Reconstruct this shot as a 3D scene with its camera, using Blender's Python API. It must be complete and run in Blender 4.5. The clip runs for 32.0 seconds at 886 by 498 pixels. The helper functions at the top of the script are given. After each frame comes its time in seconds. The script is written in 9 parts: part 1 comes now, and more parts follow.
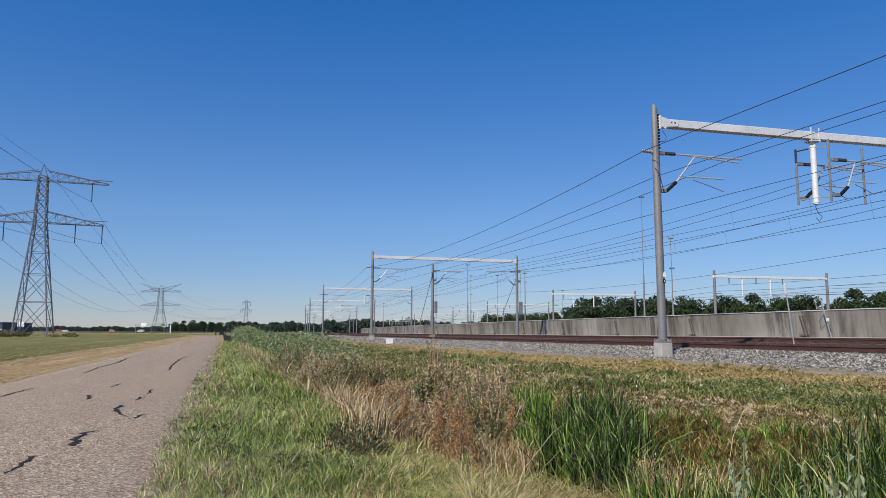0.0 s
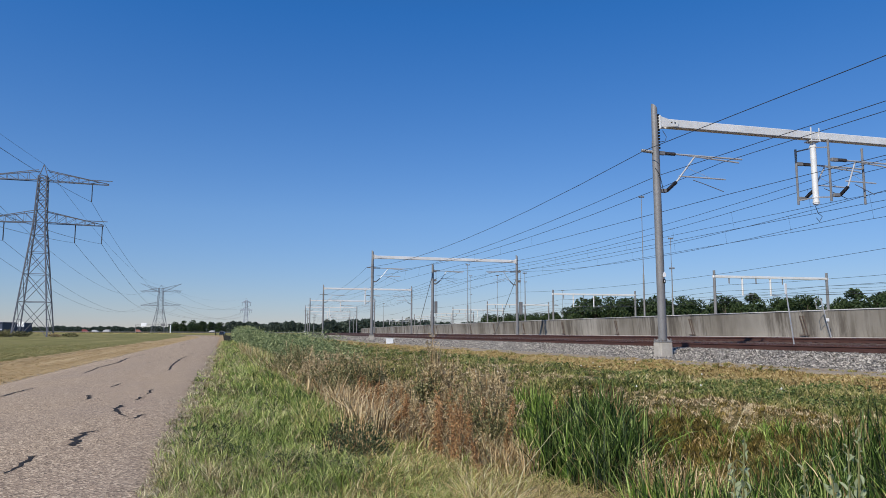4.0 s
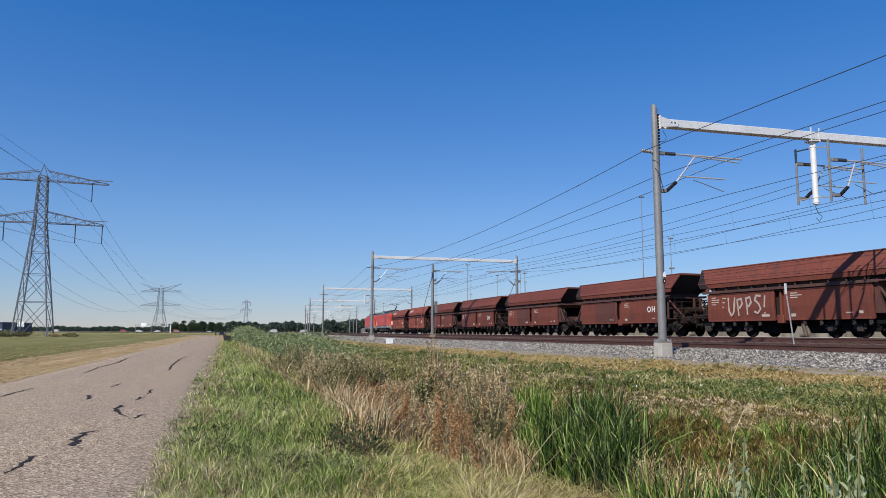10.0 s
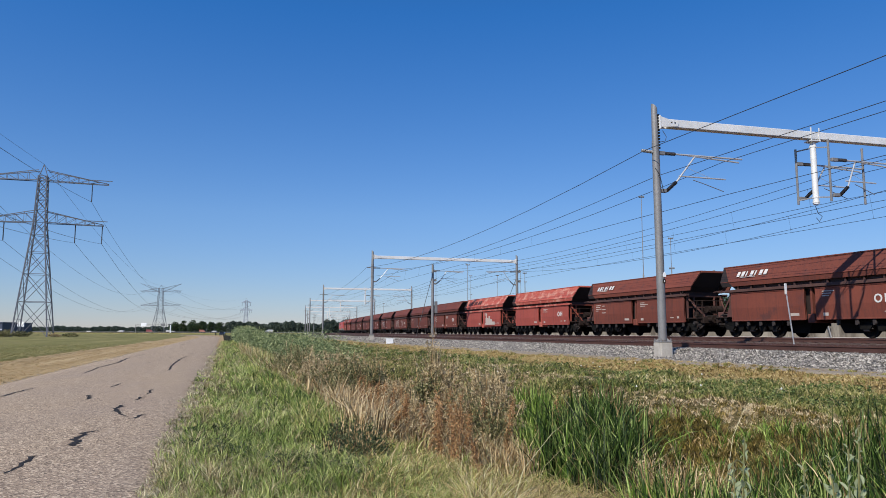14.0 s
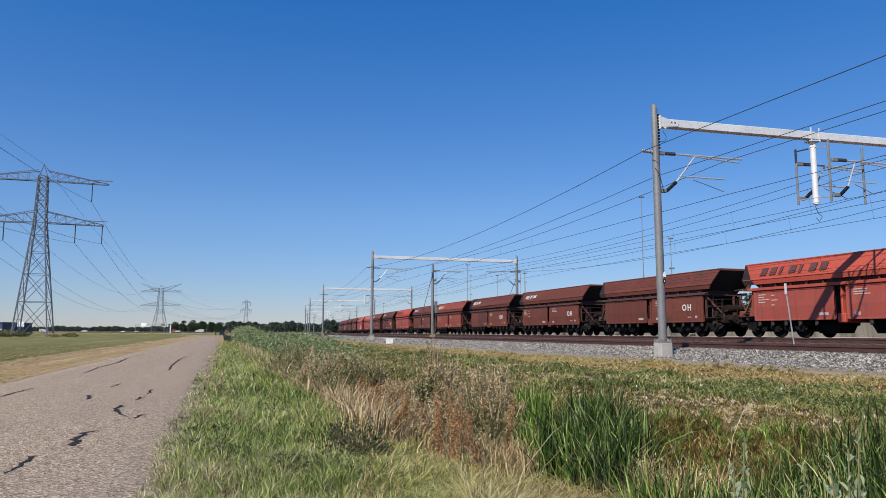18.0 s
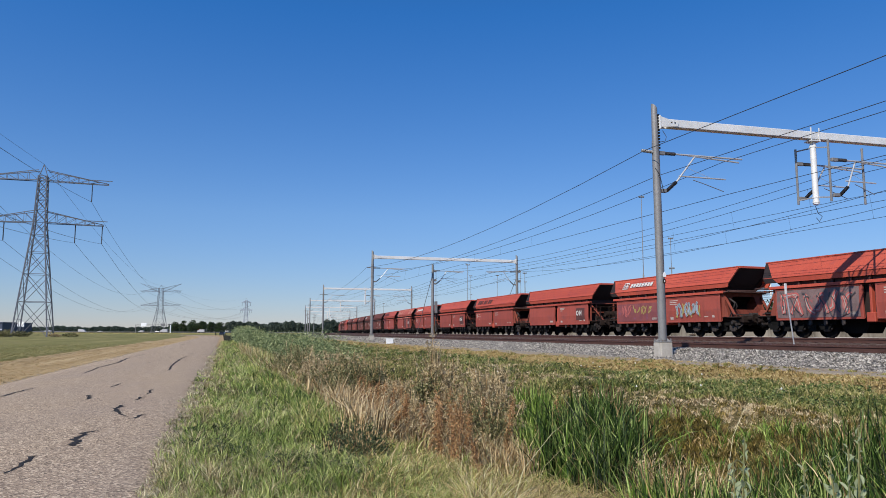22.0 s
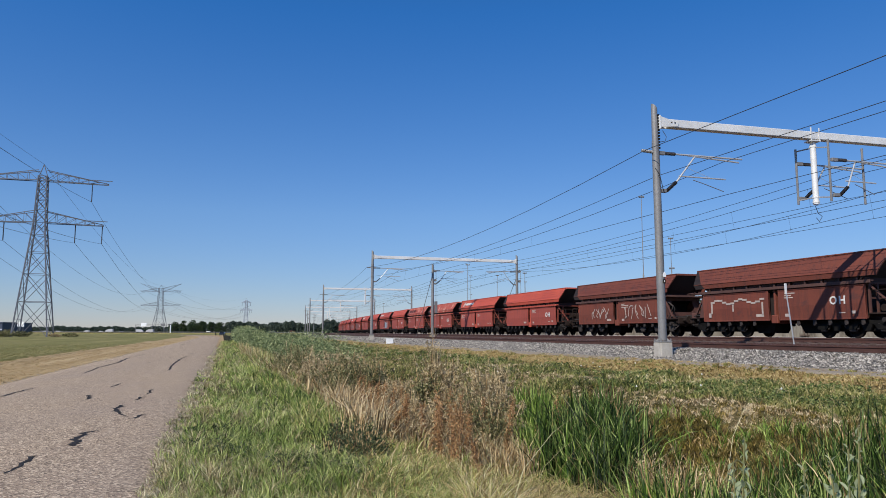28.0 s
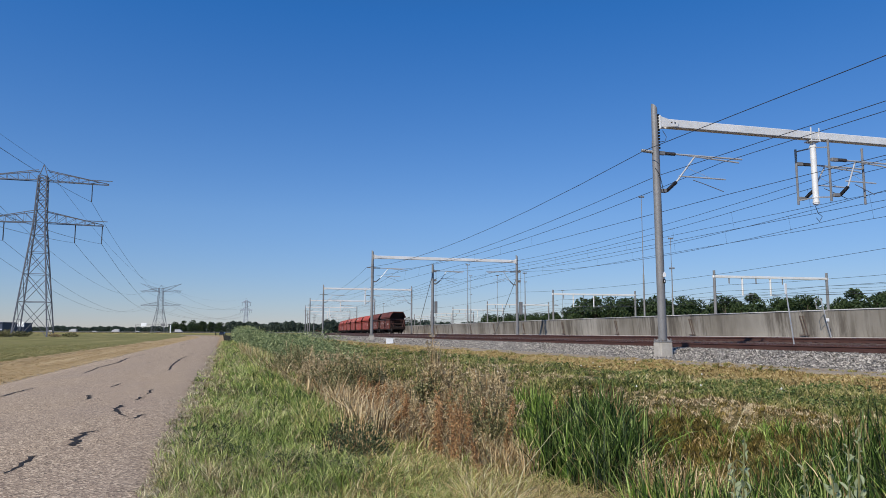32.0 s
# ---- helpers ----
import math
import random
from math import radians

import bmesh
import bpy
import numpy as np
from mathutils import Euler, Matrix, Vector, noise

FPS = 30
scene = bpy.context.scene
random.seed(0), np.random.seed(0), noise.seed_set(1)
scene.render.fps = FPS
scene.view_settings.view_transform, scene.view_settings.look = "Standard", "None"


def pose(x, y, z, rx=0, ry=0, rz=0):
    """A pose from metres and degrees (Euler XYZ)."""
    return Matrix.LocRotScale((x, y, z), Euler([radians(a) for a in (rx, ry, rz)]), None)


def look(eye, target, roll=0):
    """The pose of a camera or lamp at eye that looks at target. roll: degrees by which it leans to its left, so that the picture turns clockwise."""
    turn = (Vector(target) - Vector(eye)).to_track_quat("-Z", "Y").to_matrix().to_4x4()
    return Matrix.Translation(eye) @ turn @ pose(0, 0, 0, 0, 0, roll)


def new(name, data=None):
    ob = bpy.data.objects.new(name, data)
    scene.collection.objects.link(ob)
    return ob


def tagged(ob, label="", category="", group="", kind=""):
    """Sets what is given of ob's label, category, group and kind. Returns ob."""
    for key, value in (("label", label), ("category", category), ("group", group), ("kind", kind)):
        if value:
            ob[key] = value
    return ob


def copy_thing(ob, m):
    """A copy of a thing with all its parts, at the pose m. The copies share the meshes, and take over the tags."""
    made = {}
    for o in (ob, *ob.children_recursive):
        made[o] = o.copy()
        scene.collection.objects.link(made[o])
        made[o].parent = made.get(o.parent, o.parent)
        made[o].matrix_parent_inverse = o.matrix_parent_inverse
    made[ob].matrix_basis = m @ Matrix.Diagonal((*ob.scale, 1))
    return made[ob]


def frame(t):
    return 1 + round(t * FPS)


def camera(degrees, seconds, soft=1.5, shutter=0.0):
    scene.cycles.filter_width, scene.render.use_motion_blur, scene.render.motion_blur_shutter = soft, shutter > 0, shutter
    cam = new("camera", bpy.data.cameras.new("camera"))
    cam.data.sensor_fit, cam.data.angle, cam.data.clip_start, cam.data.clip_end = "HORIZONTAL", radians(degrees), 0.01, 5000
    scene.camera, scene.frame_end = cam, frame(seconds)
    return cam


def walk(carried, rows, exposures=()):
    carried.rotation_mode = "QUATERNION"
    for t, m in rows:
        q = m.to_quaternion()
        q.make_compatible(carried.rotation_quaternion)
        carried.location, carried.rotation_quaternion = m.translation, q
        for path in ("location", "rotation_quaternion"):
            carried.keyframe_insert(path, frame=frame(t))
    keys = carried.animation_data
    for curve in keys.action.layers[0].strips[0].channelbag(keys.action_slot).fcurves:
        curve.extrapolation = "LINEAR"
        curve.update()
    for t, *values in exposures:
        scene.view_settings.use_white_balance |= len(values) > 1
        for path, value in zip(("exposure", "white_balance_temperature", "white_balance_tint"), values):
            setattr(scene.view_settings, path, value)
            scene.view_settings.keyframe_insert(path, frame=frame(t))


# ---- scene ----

# ---------------------------------------------------------------- camera
CAM_Z = 1.45
cam = camera(63.41, 32.0, soft=0.4)
CAM_POSE = pose(0, 0, CAM_Z, 90 + 6.639, 0, 0) @ pose(0, 0, 0, 0, 0, 0.156)
walk(cam, [(0.0, CAM_POSE), (32.0, CAM_POSE)], [(0.0, -0.08), (5.0, -0.07), (8.0, 0.02), (25.5, 0.02), (28.0, -0.05), (32.0, -0.08)])

# ---------------------------------------------------------------- light
SUN_FROM = Vector((-0.665, -0.987, 1.0)).normalized()      # towards the sun
world = bpy.data.worlds.new("sky")
scene.world = world
world.use_nodes = True
wn = world.node_tree
wn.nodes.clear()
sky = wn.nodes.new("ShaderNodeTexSky")
sky.sky_type = "NISHITA"
sky.sun_disc = False
sky.sun_elevation = math.asin(SUN_FROM.z)
sky.sun_rotation = math.atan2(SUN_FROM.x, SUN_FROM.y)
sky.altitude = 0
sky.air_density = 1.0
sky.dust_density = 0.0
sky.ozone_density = 3.0
wbg = wn.nodes.new("ShaderNodeBackground")
wbg.inputs["Strength"].default_value = 0.081
wout = wn.nodes.new("ShaderNodeOutputWorld")
wmx = wn.nodes.new("ShaderNodeMix")
wmx.data_type, wmx.blend_type = "RGBA", "MULTIPLY"
wmx.inputs[0].default_value = 1.0
# deeper blue overhead, paler and greyer towards the horizon
wtc = wn.nodes.new("ShaderNodeTexCoord")
wsp = wn.nodes.new("ShaderNodeSeparateXYZ")
wn.links.new(wtc.outputs["Generated"], wsp.inputs[0])
wrp = wn.nodes.new("ShaderNodeValToRGB")
wrp.color_ramp.elements[0].position, wrp.color_ramp.elements[0].color = 0.0, (0.69, 0.74, 1.04, 1)
wrp.color_ramp.elements[1].position, wrp.color_ramp.elements[1].color = 0.42, (0.29, 0.92, 1.58, 1)
wel = wrp.color_ramp.elements.new(0.16)
wel.color = (0.70, 0.94, 1.29, 1)
wez = wrp.color_ramp.elements.new(1.0)
wez.color = (0.20, 0.58, 1.02, 1)
wn.links.new(wsp.outputs[2], wrp.inputs[0])
wn.links.new(wrp.outputs[0], wmx.inputs[7])
wn.links.new(sky.outputs[0], wmx.inputs[6])
# brighter on the sun's side of the sky
wdt = wn.nodes.new("ShaderNodeVectorMath")
wdt.operation = "DOT_PRODUCT"
wdt.inputs[1].default_value = (SUN_FROM.x, SUN_FROM.y, 0)
wn.links.new(wtc.outputs["Generated"], wdt.inputs[0])
wml = wn.nodes.new("ShaderNodeMath")
wml.operation = "MULTIPLY_ADD"
wml.inputs[1].default_value, wml.inputs[2].default_value = 0.025, 0.098
wn.links.new(wdt.outputs["Value"], wml.inputs[0])
wn.links.new(wml.outputs[0], wbg.inputs["Strength"])
wn.links.new(wmx.outputs[2], wbg.inputs["Color"])
wn.links.new(wbg.outputs[0], wout.inputs["Surface"])
sun_data = bpy.data.lights.new("sun", "SUN")
sun_data.energy = 5.0
sun_data.angle = radians(0.55)
sun_data.color = (1.0, 0.94, 0.84)
sun = new("sun", sun_data)
sun.matrix_world = look(SUN_FROM * 50, (0, 0, 0))
scene.view_settings.exposure = 0.0

# ---------------------------------------------------------------- plan
ZR = CAM_Z - 0.2086          # rail head height; the road is z = 0
LAT_A, LAT_C, LAT_B = -9.08, -2.3, 1.45    # track centres, offset from the reference line
# reference line: heading at s = 0 is HEAD to the left of +y, curving right
HEAD, N0 = 0.360155, 28.713
S_MIN, S_MAX = -760.0, 900.0


def _build_line():
    ss = np.arange(S_MIN, S_MAX + 0.5, 1.0)
    kk = np.where(ss < 105, 0.0010972, np.where(ss < 215, 0.00035, 0.00085))
    i0 = int(np.argmin(np.abs(ss)))
    ang = np.cumsum(kk) - np.cumsum(kk)[i0]
    head = HEAD - ang
    dx, dy = -np.sin(head), np.cos(head)
    xs = np.cumsum(dx) - np.cumsum(dx)[i0]
    ys = np.cumsum(dy) - np.cumsum(dy)[i0]
    return ss, xs + N0 * np.cos(HEAD), ys + N0 * np.sin(HEAD), head


LS, LX, LY, LH = _build_line()


def heading(s):
    return float(np.interp(s, LS, LH))


def trk(s, lat=0.0, z=0.0):
    """A point s metres along the line, lat to its right, z above the rail heads."""
    h = heading(s)
    return Vector((float(np.interp(s, LS, LX)) + lat * math.cos(h),
                   float(np.interp(s, LS, LY)) + lat * math.sin(h), ZR + z))


def trk_pose(s, lat=0.0, z=0.0, turn=0.0):
    p = trk(s, lat, z)
    return pose(p.x, p.y, p.z, 0, 0, math.degrees(heading(s)) + turn)


def line_coords(x, y):
    """s and lat of many points at once."""
    x, y = np.asarray(x, float), np.asarray(y, float)
    step = 8
    cx, cy, ch, cs = LX[::step], LY[::step], LH[::step], LS[::step]
    so, lo = np.empty(x.shape), np.empty(x.shape)
    for a in range(0, len(x), 40000):
        b = slice(a, a + 40000)
        d2 = (x[b, None] - cx) ** 2 + (y[b, None] - cy) ** 2
        i = np.argmin(d2, axis=1)
        ddx, ddy = x[b] - cx[i], y[b] - cy[i]
        so[b] = cs[i] - ddx * np.sin(ch[i]) + ddy * np.cos(ch[i])
        hh = np.interp(so[b], LS, LH)
        px, py = np.interp(so[b], LS, LX), np.interp(so[b], LS, LY)
        lo[b] = (x[b] - px) * np.cos(hh) + (y[b] - py) * np.sin(hh)
    return so, lo


ROAD_A, ROAD_B = -0.66, -0.305      # right road edge: x = A + B y
ROAD_C = 1 / math.hypot(1, ROAD_B)
ROAD_W = 5.1


def road_off(x, y):
    """Distance to the right of the road's right edge."""
    return (x - ROAD_A - ROAD_B * y) * ROAD_C


def wob(x, y, f, seed=0.0):
    """Smooth waves that stand in for noise, about -1 to 1."""
    x, y = x + 11.3 * seed, y - 7.7 * seed
    return (np.sin(f * (x + 0.6 * y) + 1.3 * np.sin(f * 0.7 * y + seed)) + np.sin(f * (1.31 * y - 0.45 * x) + 2.1 + 1.7 * np.sin(f * 0.53 * x))
            + 0.6 * np.sin(f * 2.3 * (0.8 * x + y) + 0.7) + 0.6 * np.sin(f * 2.1 * (x - 0.9 * y) + 4.0)) / 3.2


def ground_z(x, y):
    x, y = np.asarray(x, float), np.asarray(y, float)
    p = road_off(x, y)
    s, lat = line_coords(x, y)
    bank = np.interp(p, [-400, -60, -14, -9, -ROAD_W - 0.3, -ROAD_W, 0, 2.4, 4.2, 5.4, 7.4, 9], [-0.25, -0.2, -0.14, -0.12, -0.05, -0.03, -0.03, -0.08, -0.62, -0.66, -0.02, 0.10])
    fade = np.clip((430 - y) / 120, 0, 1) * np.clip((y + 250) / 120, 0, 1)
    bank = np.where(p > 0, bank * fade, bank)
    rise = np.clip((p - 7.4) / np.maximum(p - 7.4 + (-13.2 - lat), 0.5), 0, 1)
    toe = 0.50
    z = np.where(p > 7.4, bank + (toe - bank) * np.clip(rise, 0, 1), bank)
    z = np.where(lat > -13.2, toe, z)
    near = np.clip(1 - np.hypot(x, y) / 160, 0, 1)
    rough = 0.05 * wob(x, y, 0.9) + 0.03 * wob(x, y, 2.7, 1.0)
    z = z + np.where((p > 0.6) & (lat < -13.4), rough * near, 0)
    return z


# ---------------------------------------------------------------- mesh helpers
class Geo:
    """Collects vertices and faces of one mesh."""

    def __init__(self):
        self.v, self.f = [], []

    def add(self, vs, fs):
        n = len(self.v)
        self.v += [tuple(p) for p in vs]
        self.f += [tuple(n + i for i in f) for f in fs]
        return self

    def box(self, x0, x1, y0, y1, z0, z1, m=None):
        vs = [(x, y, z) for z in (z0, z1) for y in (y0, y1) for x in (x0, x1)]
        if m is not None:
            vs = [m @ Vector(p) for p in vs]
        return self.add(vs, [(0, 2, 3, 1), (4, 5, 7, 6), (0, 1, 5, 4), (2, 6, 7, 3), (0, 4, 6, 2), (1, 3, 7, 5)])

    def rbox(self, x0, x1, y0, y1, z0, z1, c=0.02, m=None):
        """A box with chamfered edges."""
        lo, hi = (x0, y0, z0), (x1, y1, z1)
        vs, idx = [], {}
        for k in range(8):
            bits = [(k >> a) & 1 for a in range(3)]
            base = [hi[a] if bits[a] else lo[a] for a in range(3)]
            ins = [(-c if bits[a] else c) for a in range(3)]
            for a in range(3):
                q = [base[b] + (0 if b == a else ins[b]) for b in range(3)]
                idx[(k, a)] = len(vs)
                vs.append(q)
        fs = []
        for a in range(3):
            b, d = [(1, 2), (2, 0), (0, 1)][a]
            for side in (0, 1):
                ks = [(side << a) | (i << b) | (j << d) for i, j in ((0, 0), (1, 0), (1, 1), (0, 1))]
                q = [idx[(k, a)] for k in ks]
                fs.append(q if side else q[::-1])
        for a in range(3):
            b, d = [(1, 2), (2, 0), (0, 1)][a]
            for i in (0, 1):
                for j in (0, 1):
                    k0 = (i << b) | (j << d)
                    k1 = k0 | (1 << a)
                    q = [idx[(k0, b)], idx[(k1, b)], idx[(k1, d)], idx[(k0, d)]]
                    fs.append(q if i != j else q[::-1])
        for k in range(8):
            q = [idx[(k, 0)], idx[(k, 1)], idx[(k, 2)]]
            fs.append(q if bin(k).count("1") % 2 else q[::-1])
        if m is not None:
            vs = [m @ Vector(p) for p in vs]
        return self.add(vs, fs)

    def cyl(self, p, q, r, n=8, r2=None, caps=True):
        p, q = Vector(p), Vector(q)
        r2 = r if r2 is None else r2
        ax = (q - p).normalized()
        u = ax.orthogonal().normalized()
        w = ax.cross(u)
        vs = []
        for c, rr in ((p, r), (q, r2)):
            for i in range(n):
                a = 2 * math.pi * i / n
                vs.append(c + (u * math.cos(a) + w * math.sin(a)) * rr)
        fs = [(i, (i + 1) % n, n + (i + 1) % n, n + i) for i in range(n)]
        if caps:
            fs += [tuple(range(n))[::-1], tuple(range(n, 2 * n))]
        return self.add(vs, fs)

    def bar(self, p, q, w, h=None):
        """A square bar from p to q."""
        p, q = Vector(p), Vector(q)
        h = w if h is None else h
        ax = (q - p).normalized()
        up = Vector((0, 0, 1)) if abs(ax.z) < 0.95 else Vector((0, 1, 0))
        u = ax.cross(up).normalized() * w / 2
        k = u.cross(ax).normalized() * h / 2
        vs = [c + a * u + b * k for c in (p, q) for a, b in ((-1, -1), (1, -1), (1, 1), (-1, 1))]
        return self.add(vs, [(0, 1, 2, 3)[::-1], (4, 5, 6, 7), (0, 1, 5, 4), (1, 2, 6, 5), (2, 3, 7, 6), (3, 0, 4, 7)])

    def tube(self, pts, r, n=6):
        pts = [Vector(p) for p in pts]
        vs, fs = [], []
        ref = None
        for i, p in enumerate(pts):
            d = (pts[min(i + 1, len(pts) - 1)] - pts[max(i - 1, 0)]).normalized()
            ref = d.orthogonal().normalized() if ref is None else (ref - d * ref.dot(d)).normalized()
            w = d.cross(ref)
            vs += [p + (ref * math.cos(2 * math.pi * k / n) + w * math.sin(2 * math.pi * k / n)) * r for k in range(n)]
            if i:
                a = (i - 1) * n
                fs += [(a + k, a + (k + 1) % n, a + n + (k + 1) % n, a + n + k) for k in range(n)]
        fs += [tuple(range(n))[::-1], tuple(range(len(vs) - n, len(vs)))]
        return self.add(vs, fs)

    def loft(self, rings, caps=True):
        """Joins closed rings of equal length."""
        n = len(rings[0])
        vs = [p for r in rings for p in r]
        fs = []
        for i in range(len(rings) - 1):
            a, b = i * n, (i + 1) * n
            fs += [(a + k, a + (k + 1) % n, b + (k + 1) % n, b + k) for k in range(n)]
        if caps:
            fs += [tuple(range(n))[::-1], tuple(range((len(rings) - 1) * n, len(rings) * n))]
        return self.add(vs, fs)

    def plate(self, pts, thick):
        """A flat polygon with thickness."""
        pts = [Vector(p) for p in pts]
        nrm = (pts[1] - pts[0]).cross(pts[2] - pts[0]).normalized() * thick
        return self.loft([[p for p in pts], [p + nrm for p in pts]])

    def mesh(self, name, smooth=False):
        me = bpy.data.meshes.new(name)
        me.from_pydata(self.v, [], self.f)
        bm = bmesh.new()
        bm.from_mesh(me)
        bmesh.ops.recalc_face_normals(bm, faces=bm.faces)
        bm.to_mesh(me)
        bm.free()
        if smooth:
            for f in me.polygons:
                f.use_smooth = True
            me.set_sharp_from_angle(angle=radians(38))
        return me


def part(name, geo, material, parent=None, label="", smooth=False):
    """Links one mesh object under a thing or part. geo: a Geo or a finished mesh."""
    me = geo.mesh(name, smooth) if isinstance(geo, Geo) else geo
    if material is not None and not me.materials:
        me.materials.append(material)
    ob = new(name, me)
    ob.parent = parent
    if label:
        ob["label"] = label
    return ob


def thing(name, m, label, category, group="", kind=""):
    ob = new(name)
    ob.empty_display_size = 0.2
    ob.matrix_basis = m
    return tagged(ob, label, category, group, kind)


def soup_mesh(name, verts, quads=None, tris=None):
    """A large mesh from arrays."""
    me = bpy.data.meshes.new(name)
    me.vertices.add(len(verts))
    me.vertices.foreach_set("co", np.ascontiguousarray(verts, np.float32).ravel())
    q = np.zeros((0, 4), np.int32) if quads is None else quads
    t = np.zeros((0, 3), np.int32) if tris is None else tris
    loops = np.concatenate([q.ravel(), t.ravel()]).astype(np.int32)
    me.loops.add(len(loops))
    me.loops.foreach_set("vertex_index", loops)
    start = np.concatenate([np.arange(len(q)) * 4, len(q) * 4 + np.arange(len(t)) * 3]).astype(np.int32)
    me.polygons.add(len(start))
    me.polygons.foreach_set("loop_start", start)
    me.update(calc_edges=True)
    me.validate()
    return me


# ---------------------------------------------------------------- materials
def _new_mat(name):
    m = bpy.data.materials.new(name)
    m.use_nodes = True
    nt = m.node_tree
    b = nt.nodes["Principled BSDF"]
    return m, nt, b


def _ramp(nt, src, stops):
    r = nt.nodes.new("ShaderNodeValToRGB")
    el = r.color_ramp.elements
    while len(el) < len(stops):
        el.new(0.5)
    for e, (p, c) in zip(el, stops):
        e.position = p
        e.color = (*c, 1)
    nt.links.new(src, r.inputs[0])
    return r.outputs[0]


def _noise(nt, vec, scale, detail=4.0, rough=0.6):
    n = nt.nodes.new("ShaderNodeTexNoise")
    n.inputs["Scale"].default_value = scale
    n.inputs["Detail"].default_value = detail
    n.inputs["Roughness"].default_value = rough
    nt.links.new(vec, n.inputs["Vector"])
    return n.outputs["Fac"]


def _mix(nt, fac, a, b, blend="MIX"):
    x = nt.nodes.new("ShaderNodeMix")
    x.data_type = "RGBA"
    x.blend_type = blend
    for sock, val in ((x.inputs[0], fac), (x.inputs[6], a), (x.inputs[7], b)):
        if isinstance(val, (int, float)):
            sock.default_value = val
        elif isinstance(val, tuple):
            sock.default_value = (*val, 1)
        else:
            nt.links.new(val, sock)
    return x.outputs[2]


def _coords(nt, stretch=(1, 1, 1), shift=False):
    """Coordinates of the object; shift: another part of the pattern for each object."""
    tc = nt.nodes.new("ShaderNodeTexCoord")
    mp = nt.nodes.new("ShaderNodeMapping")
    mp.inputs["Scale"].default_value = stretch
    nt.links.new(tc.outputs["Object"], mp.inputs["Vector"])
    if shift:
        oi = nt.nodes.new("ShaderNodeObjectInfo")
        mu = nt.nodes.new("ShaderNodeMath")
        mu.operation = "MULTIPLY"
        mu.inputs[1].default_value = 83.0
        nt.links.new(oi.outputs["Random"], mu.inputs[0])
        nt.links.new(mu.outputs[0], mp.inputs["Location"])
    return mp.outputs[0]


def _thresh(nt, val, lo, hi):
    m = nt.nodes.new("ShaderNodeMapRange")
    m.inputs[1].default_value, m.inputs[2].default_value = lo, hi
    nt.links.new(val, m.inputs[0])
    return m.outputs[0]


def mat(name, c1, c2, scale=1.0, rough=0.7, metal=0.0, bump=0.15, fine=30.0, streak=None, streak_amt=0.6, rand=0.0, spot=None, spec=None, spot_at=(0.56, 0.66)):
    """A surface of two tones at two scales, with fine relief; streak: colour of runs of dirt down the face; spot: colour of worn patches."""
    m, nt, b = _new_mat(name)
    v = _coords(nt, shift=rand > 0)
    big = _noise(nt, v, scale, 5)
    small = _noise(nt, v, fine, 4)
    col = _ramp(nt, big, [(0.3, c1), (0.7, c2)])
    dark = tuple(0.72 * a for a in c1)
    col = _mix(nt, _thresh(nt, small, 0.45, 0.75), col, _mix(nt, 0.55, col, dark))
    if spot is not None:
        sp = _noise(nt, _coords(nt, (1, 1, 1.4), rand > 0), scale * 1.7, 8, 0.7)
        col = _mix(nt, _thresh(nt, sp, *spot_at), col, spot)
    if streak is not None:
        st = _noise(nt, _coords(nt, (2.6, 2.6, 0.16), rand > 0), 2.2, 6, 0.7)
        fac = nt.nodes.new("ShaderNodeMath")
        fac.operation = "MULTIPLY"
        fac.inputs[1].default_value = streak_amt
        nt.links.new(_thresh(nt, st, 0.48, 0.72), fac.inputs[0])
        col = _mix(nt, fac.outputs[0], col, streak)
    if rand:
        oi = nt.nodes.new("ShaderNodeObjectInfo")
        hs = nt.nodes.new("ShaderNodeHueSaturation")
        mr = nt.nodes.new("ShaderNodeMapRange")
        mr.inputs[3].default_value, mr.inputs[4].default_value = 1 - rand, 1 + rand
        nt.links.new(oi.outputs["Random"], mr.inputs[0])
        nt.links.new(mr.outputs[0], hs.inputs["Value"])
        nt.links.new(col, hs.inputs["Color"])
        col = hs.outputs[0]
    nt.links.new(col, b.inputs["Base Color"])
    rr = nt.nodes.new("ShaderNodeMapRange")
    rr.inputs[3].default_value, rr.inputs[4].default_value = max(rough - 0.12, 0.03), min(rough + 0.12, 1)
    nt.links.new(big, rr.inputs[0])
    nt.links.new(rr.outputs[0], b.inputs["Roughness"])
    b.inputs["Metallic"].default_value = metal
    if spec is not None:
        b.inputs["Specular IOR Level"].default_value = spec
    if bump:
        bp = nt.nodes.new("ShaderNodeBump")
        bp.inputs["Strength"].default_value = bump
        bp.inputs["Distance"].default_value = 0.02
        nt.links.new(small, bp.inputs["Height"])
        nt.links.new(bp.outputs[0], b.inputs["Normal"])
    return m


